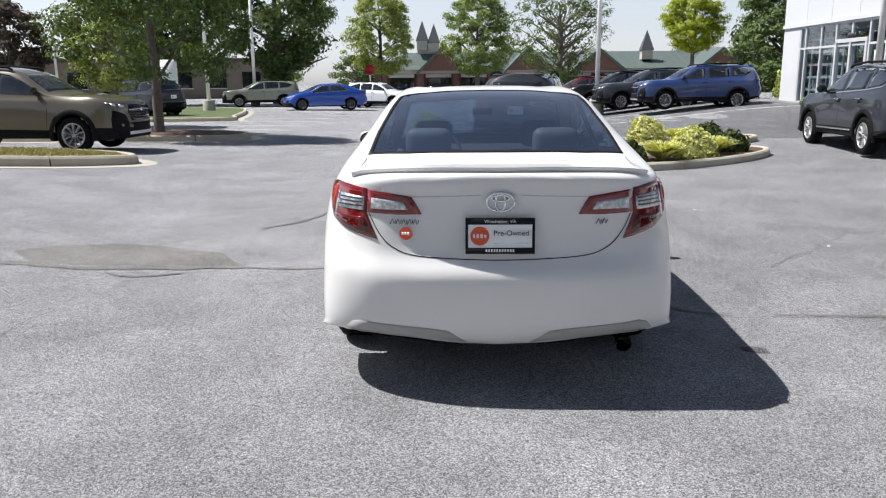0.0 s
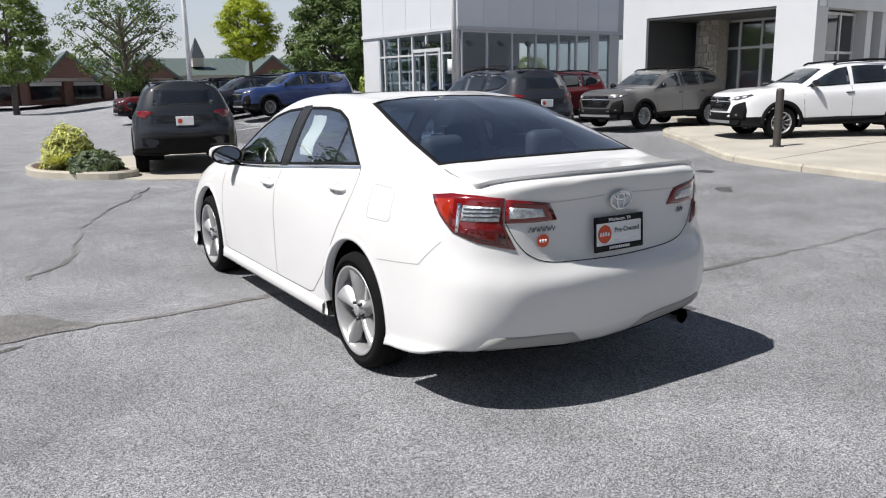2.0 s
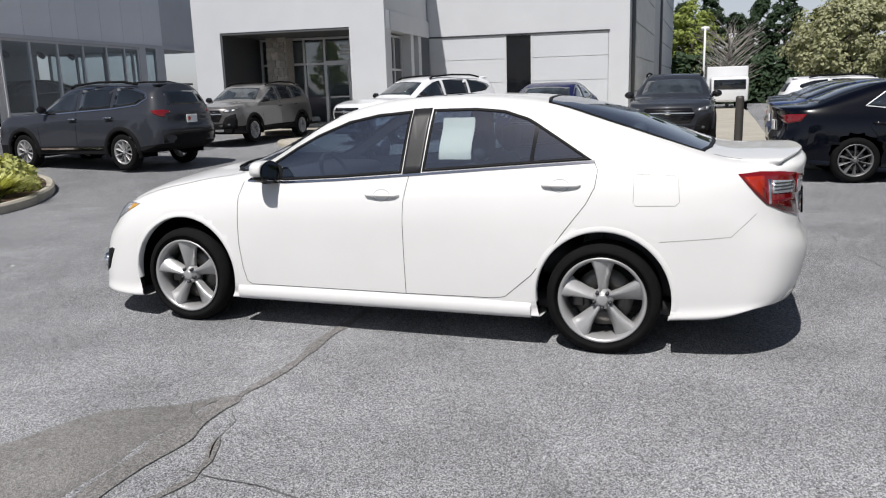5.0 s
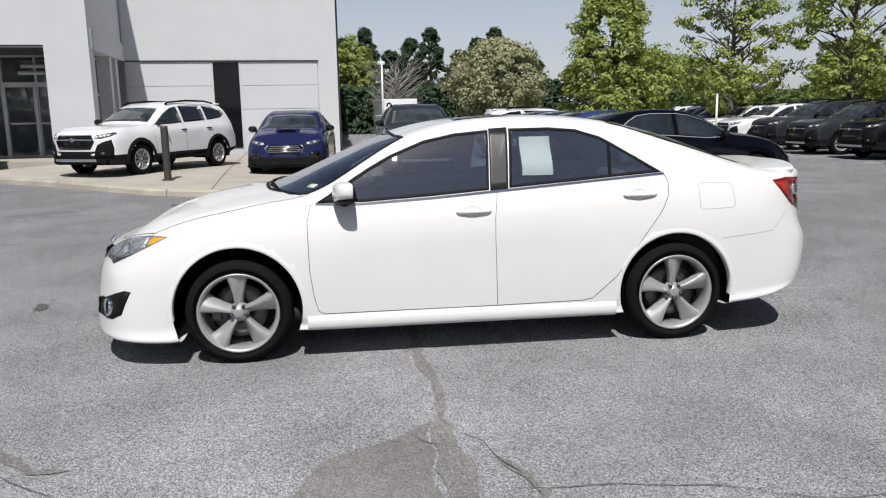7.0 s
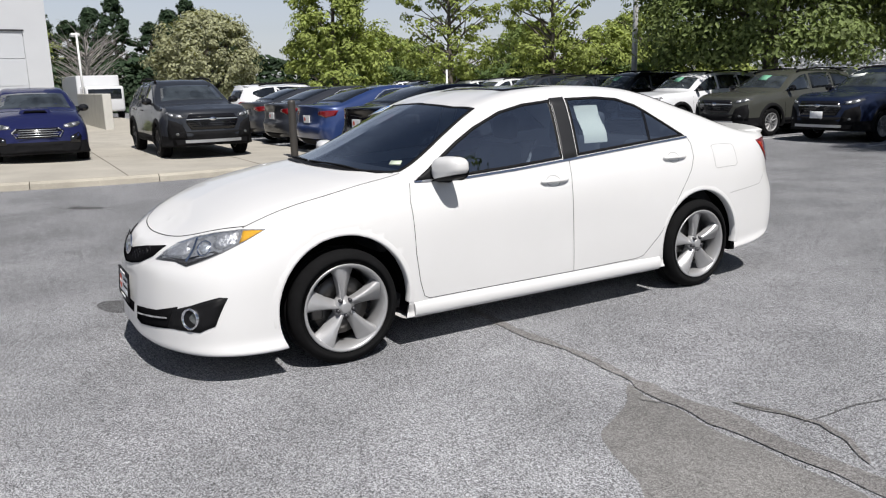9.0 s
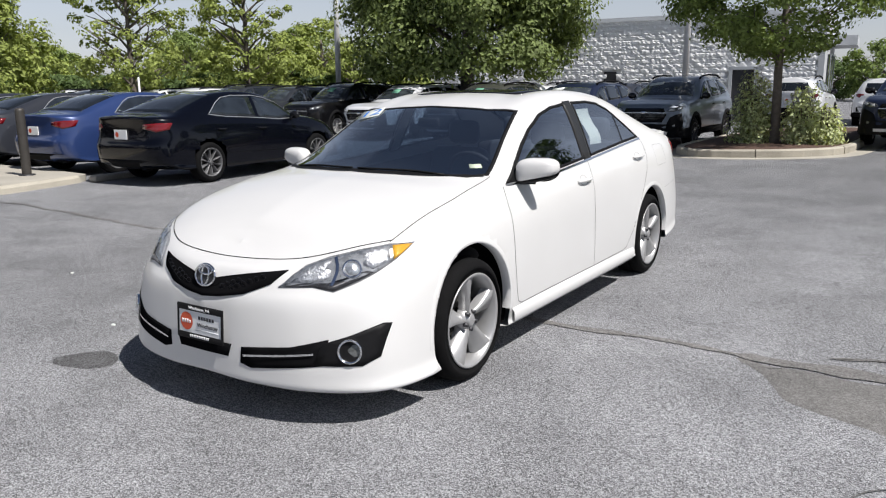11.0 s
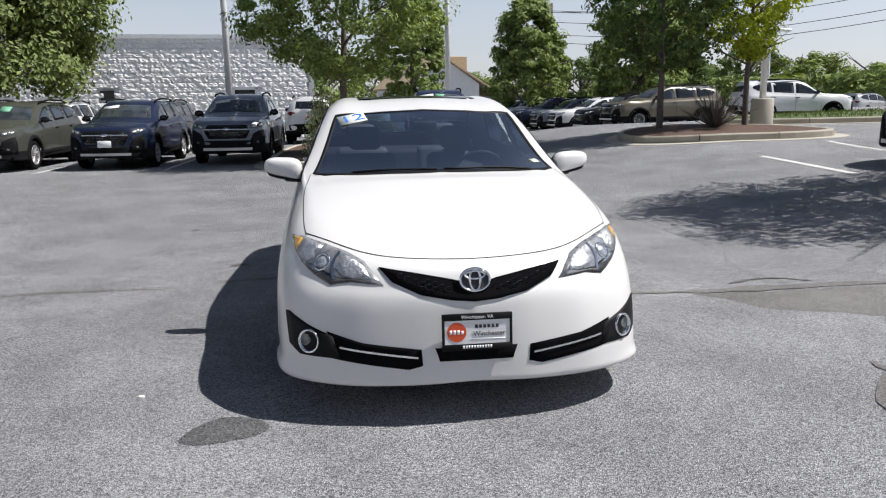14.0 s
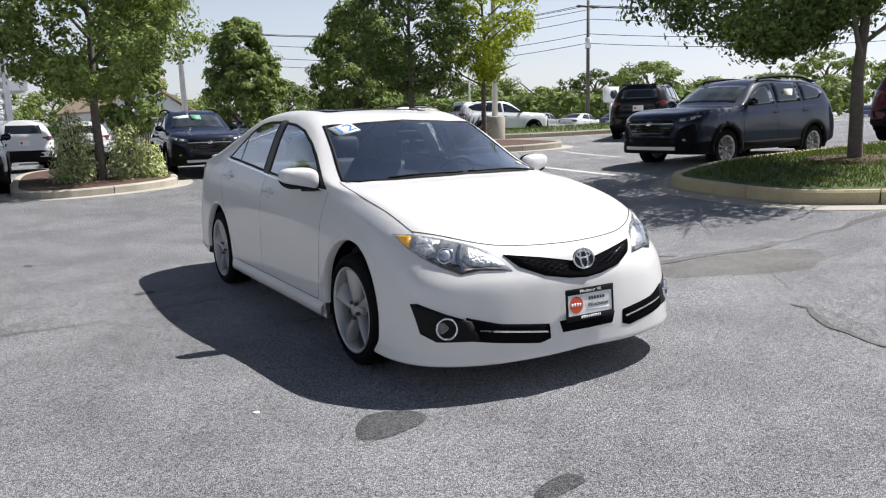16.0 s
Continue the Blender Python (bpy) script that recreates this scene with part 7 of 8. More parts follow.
hpart("chimney", bbox(1.2, -3.2, 5.0, 1.8, -2.6, 6.0), mat("chimney_brick", (.22, .12, .09), .9, vary=.2))
hpart("window", bbox(-.3, 1.52, 1.5, .3, 1.56, 2.1), TINT)
hpart("porch_roof", bbox(-4.6, -1.5, 1.75, -2.4, 1.85, 1.9), SIDING)
for x in (-4.4, -3.5):
    hpart("porch_post", bbox(x - .08, 1.66, 0, x + .08, 1.82, 1.75), SIDING)
hpart("porch_back", bbox(-4.5, -1.6, 0, -2.4, -1.5, 1.75), DARK_RECESS)
FENCE = mat("fence_wood", (.13, .105, .085), .95, vary=.25, scale=5, bump=.3, rnd=.2)
fence = tagged(new("fence"), "weathered grey board fence before the house", "fence")
me = None
for i in range(46):
    if me is None:
        ob = part("fence_board", bbox(0, 0, 0, .15, .03, 1.7, .005), FENCE, fence, smooth=False)
        me = ob.data
    else:
        ob = share("fence_board", me, fence)
    ob.matrix_basis = pose(-5.0 - i * .165, -46.5, .2, 0, 0, random.uniform(-2, 2))

# ---- brick shops far to the north ----
BRICK = mat("far_brick", (.16, .088, .07), .9, vary=.15, scale=4, bump=.3, bscale=10)
GREEN_ROOF = mat("green_metal_roof", (.10, .13, .12), .5, vary=.08, scale=1.5, metal=.1)
SHOP_W = mat("shop_band", (.45, .42, .38), .8, vary=.06)
shops = tagged(new("shopping_arcade"), "low brick shops with green metal roofs and spires", "building")
shops.matrix_basis = pose(0, 75, .4)


def mpart(name, bm, material, label=""):
    return part(name, bm, material, shops, label, smooth=False)


def gable(x, w, z0, h, d=3.0, mat_=BRICK):
    bm = bmesh.new()
    q = [bm.verts.new(p) for p in ((x - w / 2, -d, z0), (x + w / 2, -d, z0), (x, -d, z0 + h), (x - w / 2, 3, z0), (x + w / 2, 3, z0), (x, 3, z0 + h))]
    bm.faces.new(q[:3]), bm.faces.new((q[3], q[5], q[4])), bm.faces.new((q[0], q[3], q[4], q[1]))
    mpart("gable", bm, mat_)
    for s in (-1, 1):
        bm = bmesh.new()
        e = w / 2 + .4
        q = [bm.verts.new(p) for p in ((x, -d - .3, z0 + h + .15), (x + s * e, -d - .3, z0 - .2), (x + s * e, 3, z0 - .2), (x, 3, z0 + h + .15), (x, -d - .3, z0 + h - .1), (x + s * e, -d - .3, z0 - .45), (x + s * e, 3, z0 - .45), (x, 3, z0 + h - .1))]
        for f in ((0, 1, 2, 3), (4, 7, 6, 5), (0, 4, 5, 1), (1, 5, 6, 2)):
            bm.faces.new([q[i] for i in f])
        mpart("roof", bm, GREEN_ROOF)


def spire(x, z0, h, w=1.1):
    mpart("spire_base", bbox(x - w / 2, .5, z0, x + w / 2, .5 + w, z0 + .9), SHOP_W)
    bm = bmesh.new()
    bmesh.ops.create_cone(bm, cap_ends=True, segments=4, radius1=w * .85, radius2=.03, depth=h, matrix=Matrix.Translation((x, .5 + w / 2, z0 + .9 + h / 2)) @ Matrix.Rotation(math.pi / 4, 4, "Z"))
    mpart("spire", bm, mat("slate", (.07, .075, .09), .7, vary=.1))


mpart("wall", bbox(-9, 0, 0, 34, 14, 2.4), BRICK)
mpart("eave_band", bbox(-9.3, -1.2, 2.1, 34.3, 14, 2.5), SHOP_W)
bm = bmesh.new()
q = [bm.verts.new(p) for p in ((-9.6, -1.5, 2.5), (34.6, -1.5, 2.5), (34.6, 14, 2.5), (-9.6, 14, 2.5), (-6, 5, 4.4), (31, 5, 4.4))]
for f in ((0, 1, 5, 4), (1, 2, 5), (2, 3, 4, 5), (3, 0, 4)):
    bm.faces.new([q[i] for i in f])
mpart("roof", bm, GREEN_ROOF)
for i in range(80):
    mpart("roof_seam", tube(bmesh.new(), [(-9 + i * .54, -1.5, 2.53), (-9 + i * .54 + (0 if 8 < i < 72 else .4 * (8 - i) if i <= 8 else -.4 * (i - 72)), 4.5, 4.28)], .03, 4), GREEN_ROOF) if 8 < i < 72 and i % 2 else None
for x in (-8, -4.2, -.6, 3, 6.6, 10, 14, 18, 22, 26, 30):
    mpart("pillar", bbox(x - .35, -1.1, 0, x + .35, -.4, 2.2), BRICK)
    mpart("shop_window", bbox(x + .6, -.06, .5, x + 3.0, .02, 1.7), TINT)
    mpart("awning", bbox(x + .5, -.9, 1.72, x + 3.1, .0, 2.05), mat("awning", (.5, .5, .5), .8))
gable(-1.8, 4.6, 2.4, 2.3), gable(6.6, 4.2, 2.4, 2.2), gable(13.5, 5.2, 2.3, 2.0), gable(25.5, 5, 2.3, 2.0)
mpart("tower", bbox(-4.6, 1, 2.4, -1.9, 4, 4.6), SHOP_W)
bm = bmesh.new()
bmesh.ops.create_cone(bm, cap_ends=True, segments=4, radius1=3.6, radius2=.5, depth=2.6, matrix=Matrix.Translation((-3.3, 2.5, 4.2)) @ Matrix.Rotation(math.pi / 4, 4, "Z"))
mpart("roof", bm, GREEN_ROOF)
spire(-4.1, 4.5, 2.0), spire(-2.9, 4.3, 1.9), spire(19.0, 3.4, 2.0)


# ---- low brown building far to the north-west ----
TAN_WALL = mat("tan_stucco", (.20, .165, .13), .9, vary=.12, scale=1.2, bump=.2)
annexe = tagged(new("low_building"), "long low brown building beyond the far road", "building")
annexe.matrix_basis = pose(-34, 76, .3, 0, 0, 8)
part("wall", bbox(-17, -4, -.3, 15, 5, 3.5), TAN_WALL, annexe, smooth=False)
part("roof", bbox(-17.6, -4.6, 3.5, 15.6, 5.6, 3.85), mat("brown_roof", (.10, .085, .075), .9, vary=.15, scale=2), annexe, smooth=False)
for k in range(9):
    wn = part("window", bbox(-16 + 3.4 * k, -4.06, .9, -14.2 + 3.4 * k, -4.0, 2.5), TINT, annexe, smooth=False)
    part("sill", bbox(-16.1 + 3.4 * k, -4.14, .82, -14.1 + 3.4 * k, -4.0, .9), WHITE_PANEL, wn, smooth=False)

# ---- trees, hedges and shrubs ----
LEAF_DARK = leaf_mat("leaf_dark", (.105, .155, .055), .45)
LEAF_MID = leaf_mat("leaf_mid", (.20, .265, .085), .45)
LEAF_PLUM = leaf_mat("leaf_plum", (.085, .065, .055), .4)
LEAF_OAK = leaf_mat("leaf_oak", (.185, .235, .085), .5)
LEAF_LIGHT = leaf_mat("leaf_light", (.29, .345, .10), .36)
LEAF_LIME = leaf_mat("leaf_lime", (.34, .40, .04), .35)
LEAF_CONIFER = leaf_mat("leaf_conifer", (.045, .075, .04), .4)
LEAF_PALE = leaf_mat("leaf_blossom", (.34, .35, .22), .4)
LEAF_YELLOW = leaf_mat("leaf_yellow", (.52, .54, .22), .4)
LEAF_OPEN = leaf_mat("leaf_privet", (.52, .57, .32), .5)
LEAF_BLUE = leaf_mat("leaf_juniper", (.15, .19, .12), .3)
LEAF_BOX = leaf_mat("leaf_box", (.055, .08, .025), .3)


def leaf(bm, p, size, nrm, rs):
    """A bent pointed leaf of two faces."""
    u = Vector((rs.gauss(0, 1), rs.gauss(0, 1), rs.gauss(0, 1))).cross(nrm)
    if u.length < 1e-4:
        return
    u.normalize()
    v = nrm.cross(u).normalized()
    a, b, c, d = p - u * size, p + v * size * .55 + nrm * size * .15, p + u * size, p - v * size * .55 + nrm * size * .15
    q = [bm.verts.new(x) for x in (a, b, c, d)]
    bm.faces.new((q[0], q[1], q[2])), bm.faces.new((q[0], q[2], q[3]))


def crown_mesh(n_clump, n_leaf, size, rx, rz, seed, shape="round", gap=.35):
    rs = random.Random(seed)
    pts = []
    tries = 0
    while len(pts) < n_clump and tries < 20000:
        tries += 1
        z = rs.uniform(-1, 1)
        if shape == "cone":
            r = ((1 - z) / 2) ** .8 * .98 + .05
        elif shape == "oval":
            r = math.sqrt(max(0, 1 - abs(z) ** 2.4)) * (1 - .22 * z)
        elif shape == "droop":
            r = math.sqrt(max(0, 1 - (max(0, z + .5) / 1.5) ** 2)) * (1 if z > -.6 else 1 + .5 * (z + .6))
        elif shape == "spread":
            r = math.sqrt(max(0, 1 - abs(z) ** 3)) * (1.0 if z > -.3 else .75 + .8 * (z + .6))
        else:
            r = math.sqrt(max(0, 1 - z * z))
        a, f = rs.uniform(0, 2 * math.pi), math.sqrt(rs.uniform(.22, 1))
        if shape == "droop" and z < -.45 and f < .78:
            continue
        lump = 1 + .32 * noise.noise((math.cos(a) * 1.6 + seed, math.sin(a) * 1.6, z * 2.2))
        q = Vector((math.cos(a) * r * f * lump, math.sin(a) * r * f * lump, z * (1 + .08 * noise.noise((a, seed, 0)))))
        if noise.noise((q.x * 2.6 + seed, q.y * 2.6, q.z * 2.6)) < gap - .62:
            continue
        pts.append(q)
    bm = bmesh.new()
    for q in pts:
        c = Vector((q.x * rx * .95, q.y * rx * .95, q.z * rz * .96))
        out = Vector((q.x, q.y, q.z * .6)).normalized()
        s = rs.uniform(.55, 1.35) * rx * (.10 if shape == "cone" else .165)
        for _ in range(n_leaf):
            d = Vector((rs.gauss(0, 1), rs.gauss(0, 1), rs.gauss(0, 1))).normalized()
            p = c + Vector((d.x, d.y, d.z * .6)) * s * rs.uniform(.55, 1.15)
            n_ = (d * .9 + out * .4 + Vector((rs.gauss(0, .3), rs.gauss(0, .3), .5 + rs.gauss(0, .3)))).normalized()
            leaf(bm, p, size * rs.uniform(.65, 1.35), n_, rs)
    return bm


def trunk_mesh(h, r, rx, rz, zc, seed, limbs=9, lean=.05):
    rs = random.Random(seed + 77)
    bm = bmesh.new()
    top = zc + rz * .55
    pts = [(lean * math.sin(k * 1.3) * k / 4, lean * math.cos(k * 1.7) * k / 4, top * k / 6) for k in range(7)]
    tube(bm, [(0, 0, -.15)] + pts, [r * 1.5] + [r * (1.15 - .15 * k) for k in range(7)], 9)
    for k in range(limbs):
        z0 = h * .85 + (top - h) * k / limbs * .8
        a = k * 2.4 + rs.uniform(-.4, .4)
        ln = rx * rs.uniform(.55, .85)
        e = rs.uniform(.5, 1.0)
        p0 = Vector((0, 0, z0))
        p1 = p0 + Vector((math.cos(a) * ln * .45, math.sin(a) * ln * .45, ln * e * .45))
        p2 = p0 + Vector((math.cos(a + .2) * ln, math.sin(a + .2) * ln, ln * e * .85))
        tube(bm, [p0, p1, p2], [r * .42, r * .27, r * .08], 6, caps=False)
        for j in range(2):
            b_ = a + rs.choice((-.7, .7))
            tube(bm, [p1, p1 + Vector((math.cos(b_) * ln * .5, math.sin(b_) * ln * .5, ln * .4))], [r * .2, r * .05], 5, caps=False)
    return bm


TREES = {}


def tree(x, y, h, r, rx, rz, lm, label, shape="oval", clumps=260, leaves=26, size=.13, seed=1, gap=.3, z=None, limbs=9, off=(0, 0), bark=BARK):
    """A tree: clear trunk height h and radius r, crown half-width rx and half-height rz."""
    z = gh(x, y) if z is None else z
    rs = random.Random(int(x * 13 + y * 7))
    size, leaves, clumps = size * .80, int(leaves * 1.75), int(clumps * .9)
    key = (round(h, 1), r, round(rx, 1), round(rz, 1), lm.name, shape, seed)
    root = empty("tree", pose(x, y, z, 0, 0, rs.uniform(0, 360) if off == (0, 0) else 0), label, "tree", "trees round the lot")
    if key not in TREES:
        zc = h + rz * .92
        t = part("trunk", trunk_mesh(h, r, rx, rz, zc, seed, limbs), bark, root)
        c = part("crown", crown_mesh(clumps, leaves, size, rx, rz, seed, shape, gap), lm, root, smooth=False)
        c.matrix_basis = pose(off[0], off[1], zc)
        TREES[key] = (t.data, c.data, zc)
    else:
        t, c, zc = TREES[key]
        share("trunk", t, root)
        share("crown", c, root, pose(0, 0, zc))
    return root


tree(-8.4, 15.1, 1.7, .13, 2.5, 2.6, LEAF_DARK, "dark green shade tree on a mulch island", "droop", 420, 44, .075, 3, gap=.4)
tree(-11.7, 20.0, 1.4, .12, 1.3, 2.0, LEAF_LIGHT, "light green tree behind the island", "oval", 260, 34, .08, 5, gap=.4)
tree(-13.2, 50.0, 2.0, .4, 4.4, 4.6, LEAF_DARK, "large dark tree by the far lane", "spread", 480, 38, .17, 7, gap=.4)
tree(-20.5, 47.0, 2.0, .4, 4.4, 4.6, LEAF_DARK, "large dark tree by the far lane", "spread", 480, 38, .17, 7, gap=.4)
tree(-29, 44, 1.6, .3, 2.6, 2.6, LEAF_PLUM, "purple-leaved tree by the far lane", "round", 300, 32, .13, 8, gap=.45)
tree(-6.6, 57.6, 2.4, .2, 2.7, 3.4, LEAF_LIGHT, "light green street tree before the shops", "oval", 360, 36, .12, 9)
tree(1.2, 57.6, 2.4, .2, 2.9, 3.4, LEAF_MID, "rounded green street tree before the shops", "oval", 360, 36, .12, 10)
tree(5.8, 41.5, 1.5, .2, 3.1, 2.9, LEAF_DARK, "sparse half-bare tree by the lane", "spread", 190, 26, .10, 11, gap=.5, limbs=26)
tree(18.0, 56.4, 3.2, .18, 2.45, 2.4, LEAF_LIME, "bright yellow green round tree", "round", 380, 38, .11, 12)
tree(23.5, 52.0, 1.0, .4, 3.8, 4.0, LEAF_DARK, "dense dark tree behind the lane", "oval", 460, 36, .17, 13)
tree(30.0, 47.5, 1.0, .4, 3.8, 4.0, LEAF_DARK, "dense dark tree behind the lane", "oval", 460, 36, .17, 13)
# east side
for i in range(13):
    tree(58 + (i % 3) * 2.4, 8 - i * 1.9, .5, .25, 3.2, 3.1 + (i % 3) * .6, LEAF_CONIFER, "dark pointed conifer in a row", "cone", 300, 28, .15, 14 + i % 3)
tree(40.5, -8.6, .5, .2, 3.0, 2.7, LEAF_PALE, "cream flowering tree behind the lot", "round", 420, 36, .13, 18)
tree(44.5, -2.8, 1.0, .10, 2.9, 2.4, LEAF_PALE, "bare grey branching tree behind the wall", "oval", 26, 6, .06, 19, limbs=60, bark=mat("grey_bark", (.30, .28, .26), .95, vary=.2, scale=9, bump=.4))
tree(31.2, -12.4, .5, .2, 2.5, 3.6, LEAF_LIGHT, "upright green tree behind the lot", "droop", 420, 38, .12, 20)
tree(26.3, -16.0, 1.4, .15, 2.4, 3.4, LEAF_LIGHT, "light green multi-stem tree behind the cars", "oval", 240, 30, .11, 21, gap=.5, limbs=18)
tree(22.5, -18.9, 1.5, .15, 2.2, 3.3, LEAF_LIGHT, "light green open tree behind the cars", "oval", 220, 28, .11, 22, gap=.52, limbs=20)
for x, y, rz in ((30.5, -25, 2.1), (26.4, -25.4, 1.9), (23.4, -27.2, 1.75), (20.6, -29.5, 1.85)):
    tree(x, y, .5, .16, 2.2, rz, LEAF_LIGHT, "light green tree behind the cars", "oval", 200, 30, .12, 24, gap=.4, limbs=14)
tree(56.5, -.4, .6, .2, 2.2, 3.6, LEAF_LIGHT, "upright green tree beside the wall", "oval", 260, 32, .13, 30)
tree(11.3, -18.6, 2.1, .26, 4.1, 3.3, LEAF_OAK, "broad dark oak behind the front row", "droop", 1500, 44, .10, 23, gap=.30)
# south and west
tree(.36, -13.6, 2.2, .10, 2.35, 2.15, LEAF_MID, "young shade tree on a kerbed island", "oval", 400, 54, .068, 25, gap=.47)
tree(-3.1, -31.6, 1.3, .18, 1.7, 3.1, LEAF_MID, "green tree beyond the lane", "oval", 340, 34, .13, 26)
tree(-10.8, -40.0, 1.3, .2, 2.35, 3.2, LEAF_MID, "broad conical green tree beyond the row", "droop", 460, 36, .14, 27, gap=.44)
tree(-7.95, -14.15, 1.8, .085, 1.7, 2.2, LEAF_DARK, "dark green tree on the mulch island", "oval", 330, 38, .07, 28)
tree(-10.15, -13.75, 2.0, .075, 1.7, 1.8, LEAF_LIME, "yellow green young tree on the mulch island", "spread", 220, 30, .07, 29, gap=.5, limbs=14)
tree(-15.0, -33.0, 1.2, .25, 2.6, 3.4, LEAF_MID, "tall green tree behind the row", "oval", 380, 34, .14, 31)
tree(-19.5, -40.0, 1.2, .25, 2.4, 3.2, LEAF_DARK, "tall dark tree behind the row", "oval", 380, 34, .14, 32)
tree(-8.86, -1.65, 1.95, .10, 2.6, 1.6, LEAF_DARK, "shade tree on a grass island", "spread", 460, 56, .055, 33, gap=.46, off=(.6, -1.05))
for i in range(24):
    a = radians(190 + i * 4.0)
    d = 80 + 6 * math.sin(i * 2.1)
    tree(d * math.cos(a) + 2, d * math.sin(a), .3, .3, 4.2, 2.3 + .5 * math.sin(i * 1.7), LEAF_MID if i % 3 else LEAF_DARK, "far tree on the skyline", "round", 125, 26, 0.23, 34 + i % 4)
for i in range(9):
    tree(48 + i * 3.2, -20 - i * 2.6, .4, .3, 3.4, 2.8, LEAF_MID if i % 2 else LEAF_LIGHT, "far tree behind the lot", "round", 125, 26, 0.215, 37 + i % 2)
for i in range(9):
    tree(20 + i * 4.5, -36 - (i % 3) * 3, .4, .3, 3.0, 3.0, LEAF_LIGHT if i % 2 else LEAF_MID, "tree behind the lot", "round", 125, 26, 0.17, 39 + i % 2)
for i in range(7):
    tree(-36 - i * 7, 40 + i * 2, .8, .35, 3.8, 3.2, LEAF_DARK if i % 2 else LEAF_MID, "far tree along the road", "round", 125, 26, 0.215, 41 + i % 2)
for i in range(12):
    tree(-40 + i * 12, 104 + (i % 3) * 5, .6, .35, 4.6, 2.6, LEAF_MID if i % 2 else LEAF_DARK, "far tree behind the shops", "round", 125, 26, 0.26, 43 + i % 2)


def hedge(x0, y0, x1, y1, w, h, lm, label, n, size, seed):
    rs = random.Random(seed)
    bm = bmesh.new()
    L = Vector((x1 - x0, y1 - y0))
    c = Vector((-L.y, L.x)).normalized()
    for _ in range(n):
        t, s, z = rs.random(), rs.uniform(-1, 1), rs.random()
        edge = rs.random()
        if edge < .45:
            s = math.copysign(1, s)
        elif edge < .75:
            z = 1
        lump = 1 + .25 * noise.noise((t * 9, s, seed))
        p = Vector((x0 + L.x * t + c.x * s * w / 2 * lump, y0 + L.y * t + c.y * s * w / 2 * lump, 0))
        p.z = gh(p.x, p.y) + z * h * lump
        leaf(bm, p, size * rs.uniform(.7, 1.3), Vector((c.x * s + rs.gauss(0, .5), c.y * s + rs.gauss(0, .5), .4 + z * .6)).normalized(), rs)
    ob = mesh_ob("hedge", bm, lm, smooth=False)
    return tagged(ob, label, "hedge", kind="stuff")


hedge(52, 12, 54, -26, 3, 3.2, LEAF_CONIFER, "clipped dark hedge behind the lot", 9000, .28, 1)
hedge(24, -27.5, 48, -20, 4, 2.2, LEAF_DARK, "rough green undergrowth behind the cars", 16000, .17, 2)
hedge(-56, -32, -30, -66, 6, 2.2, LEAF_MID, "green thicket along the road", 8000, .36, 3)
hedge(16, 46.5, 21, 44.5, 1.6, 1.7, LEAF_DARK, "dark hedge by the far lane", 3000, .14, 4)


def shrub(x, y, r, h, lm, label, kind="round", seed=1, n=700, size=.05, lift=.12):
    rs = random.Random(seed * 31 + int(x * 10))
    root = empty("shrub", pose(x, y, gh(x, y) + lift), label, "shrub", "shrubs in the beds")
    bm = bmesh.new()
    if kind == "grass":
        for _ in range(n // 3):
            a, e = rs.uniform(0, 2 * math.pi), rs.uniform(.5, 1.25)
            L = r * rs.uniform(.8, 1.25)
            d = Vector((math.cos(a), math.sin(a), 0))
            s = Vector((-d.y, d.x, 0)) * size * .32
            rows = []
            for k in range(4):
                t = k / 3
                p = d * (r * .12 * rs.random() + L * t * math.cos(e) * (1 + .3 * t)) + Vector((0, 0, h * 1.5 * math.sin(e) * t * (1 - .42 * t)))
                rows.append((bm.verts.new(p - s * (1 - t * .9)), bm.verts.new(p + s * (1 - t * .9))))
            for p, q in zip(rows, rows[1:]):
                bm.faces.new((p[0], p[1], q[1], q[0]))
    else:
        for _ in range(n):
            v = Vector((rs.gauss(0, 1), rs.gauss(0, 1), abs(rs.gauss(0, 1)))).normalized()
            f = rs.uniform(.72 if kind == "round" else .25, 1.0) * (1 + .18 * noise.noise((v.x * 2.5 + seed, v.y * 2.5, v.z * 2.5)))
            leaf(bm, Vector((v.x * r * f, v.y * r * f, v.z * h * f)), size * rs.uniform(.7, 1.4), (v + Vector((rs.gauss(0, .5), rs.gauss(0, .5), rs.gauss(0, .5)))).normalized(), rs)
        core = bmesh.new()
        bmesh.ops.create_icosphere(core, subdivisions=2, radius=1)
        for v in core.verts:
            v.co = (v.co.x * r * .72, v.co.y * r * .72, max(-.1, v.co.z * h * .72))
        if kind == "round":
            part("twig_core", core, BARK, root)
        else:
            core.free()
            st_ = bmesh.new()
            for _ in range(22):
                a, e = rs.uniform(0, 6.28), rs.uniform(.9, 1.45)
                p = Vector((math.cos(a) * math.cos(e) * r, math.sin(a) * math.cos(e) * r, math.sin(e) * h * .95))
                tube(st_, [(0, 0, -.05), p * .5, p], [.014, .009, .004], 5, caps=False)
            part("stem", st_, BARK, root)
    part("foliage", bm, lm, root, smooth=False)
    return root


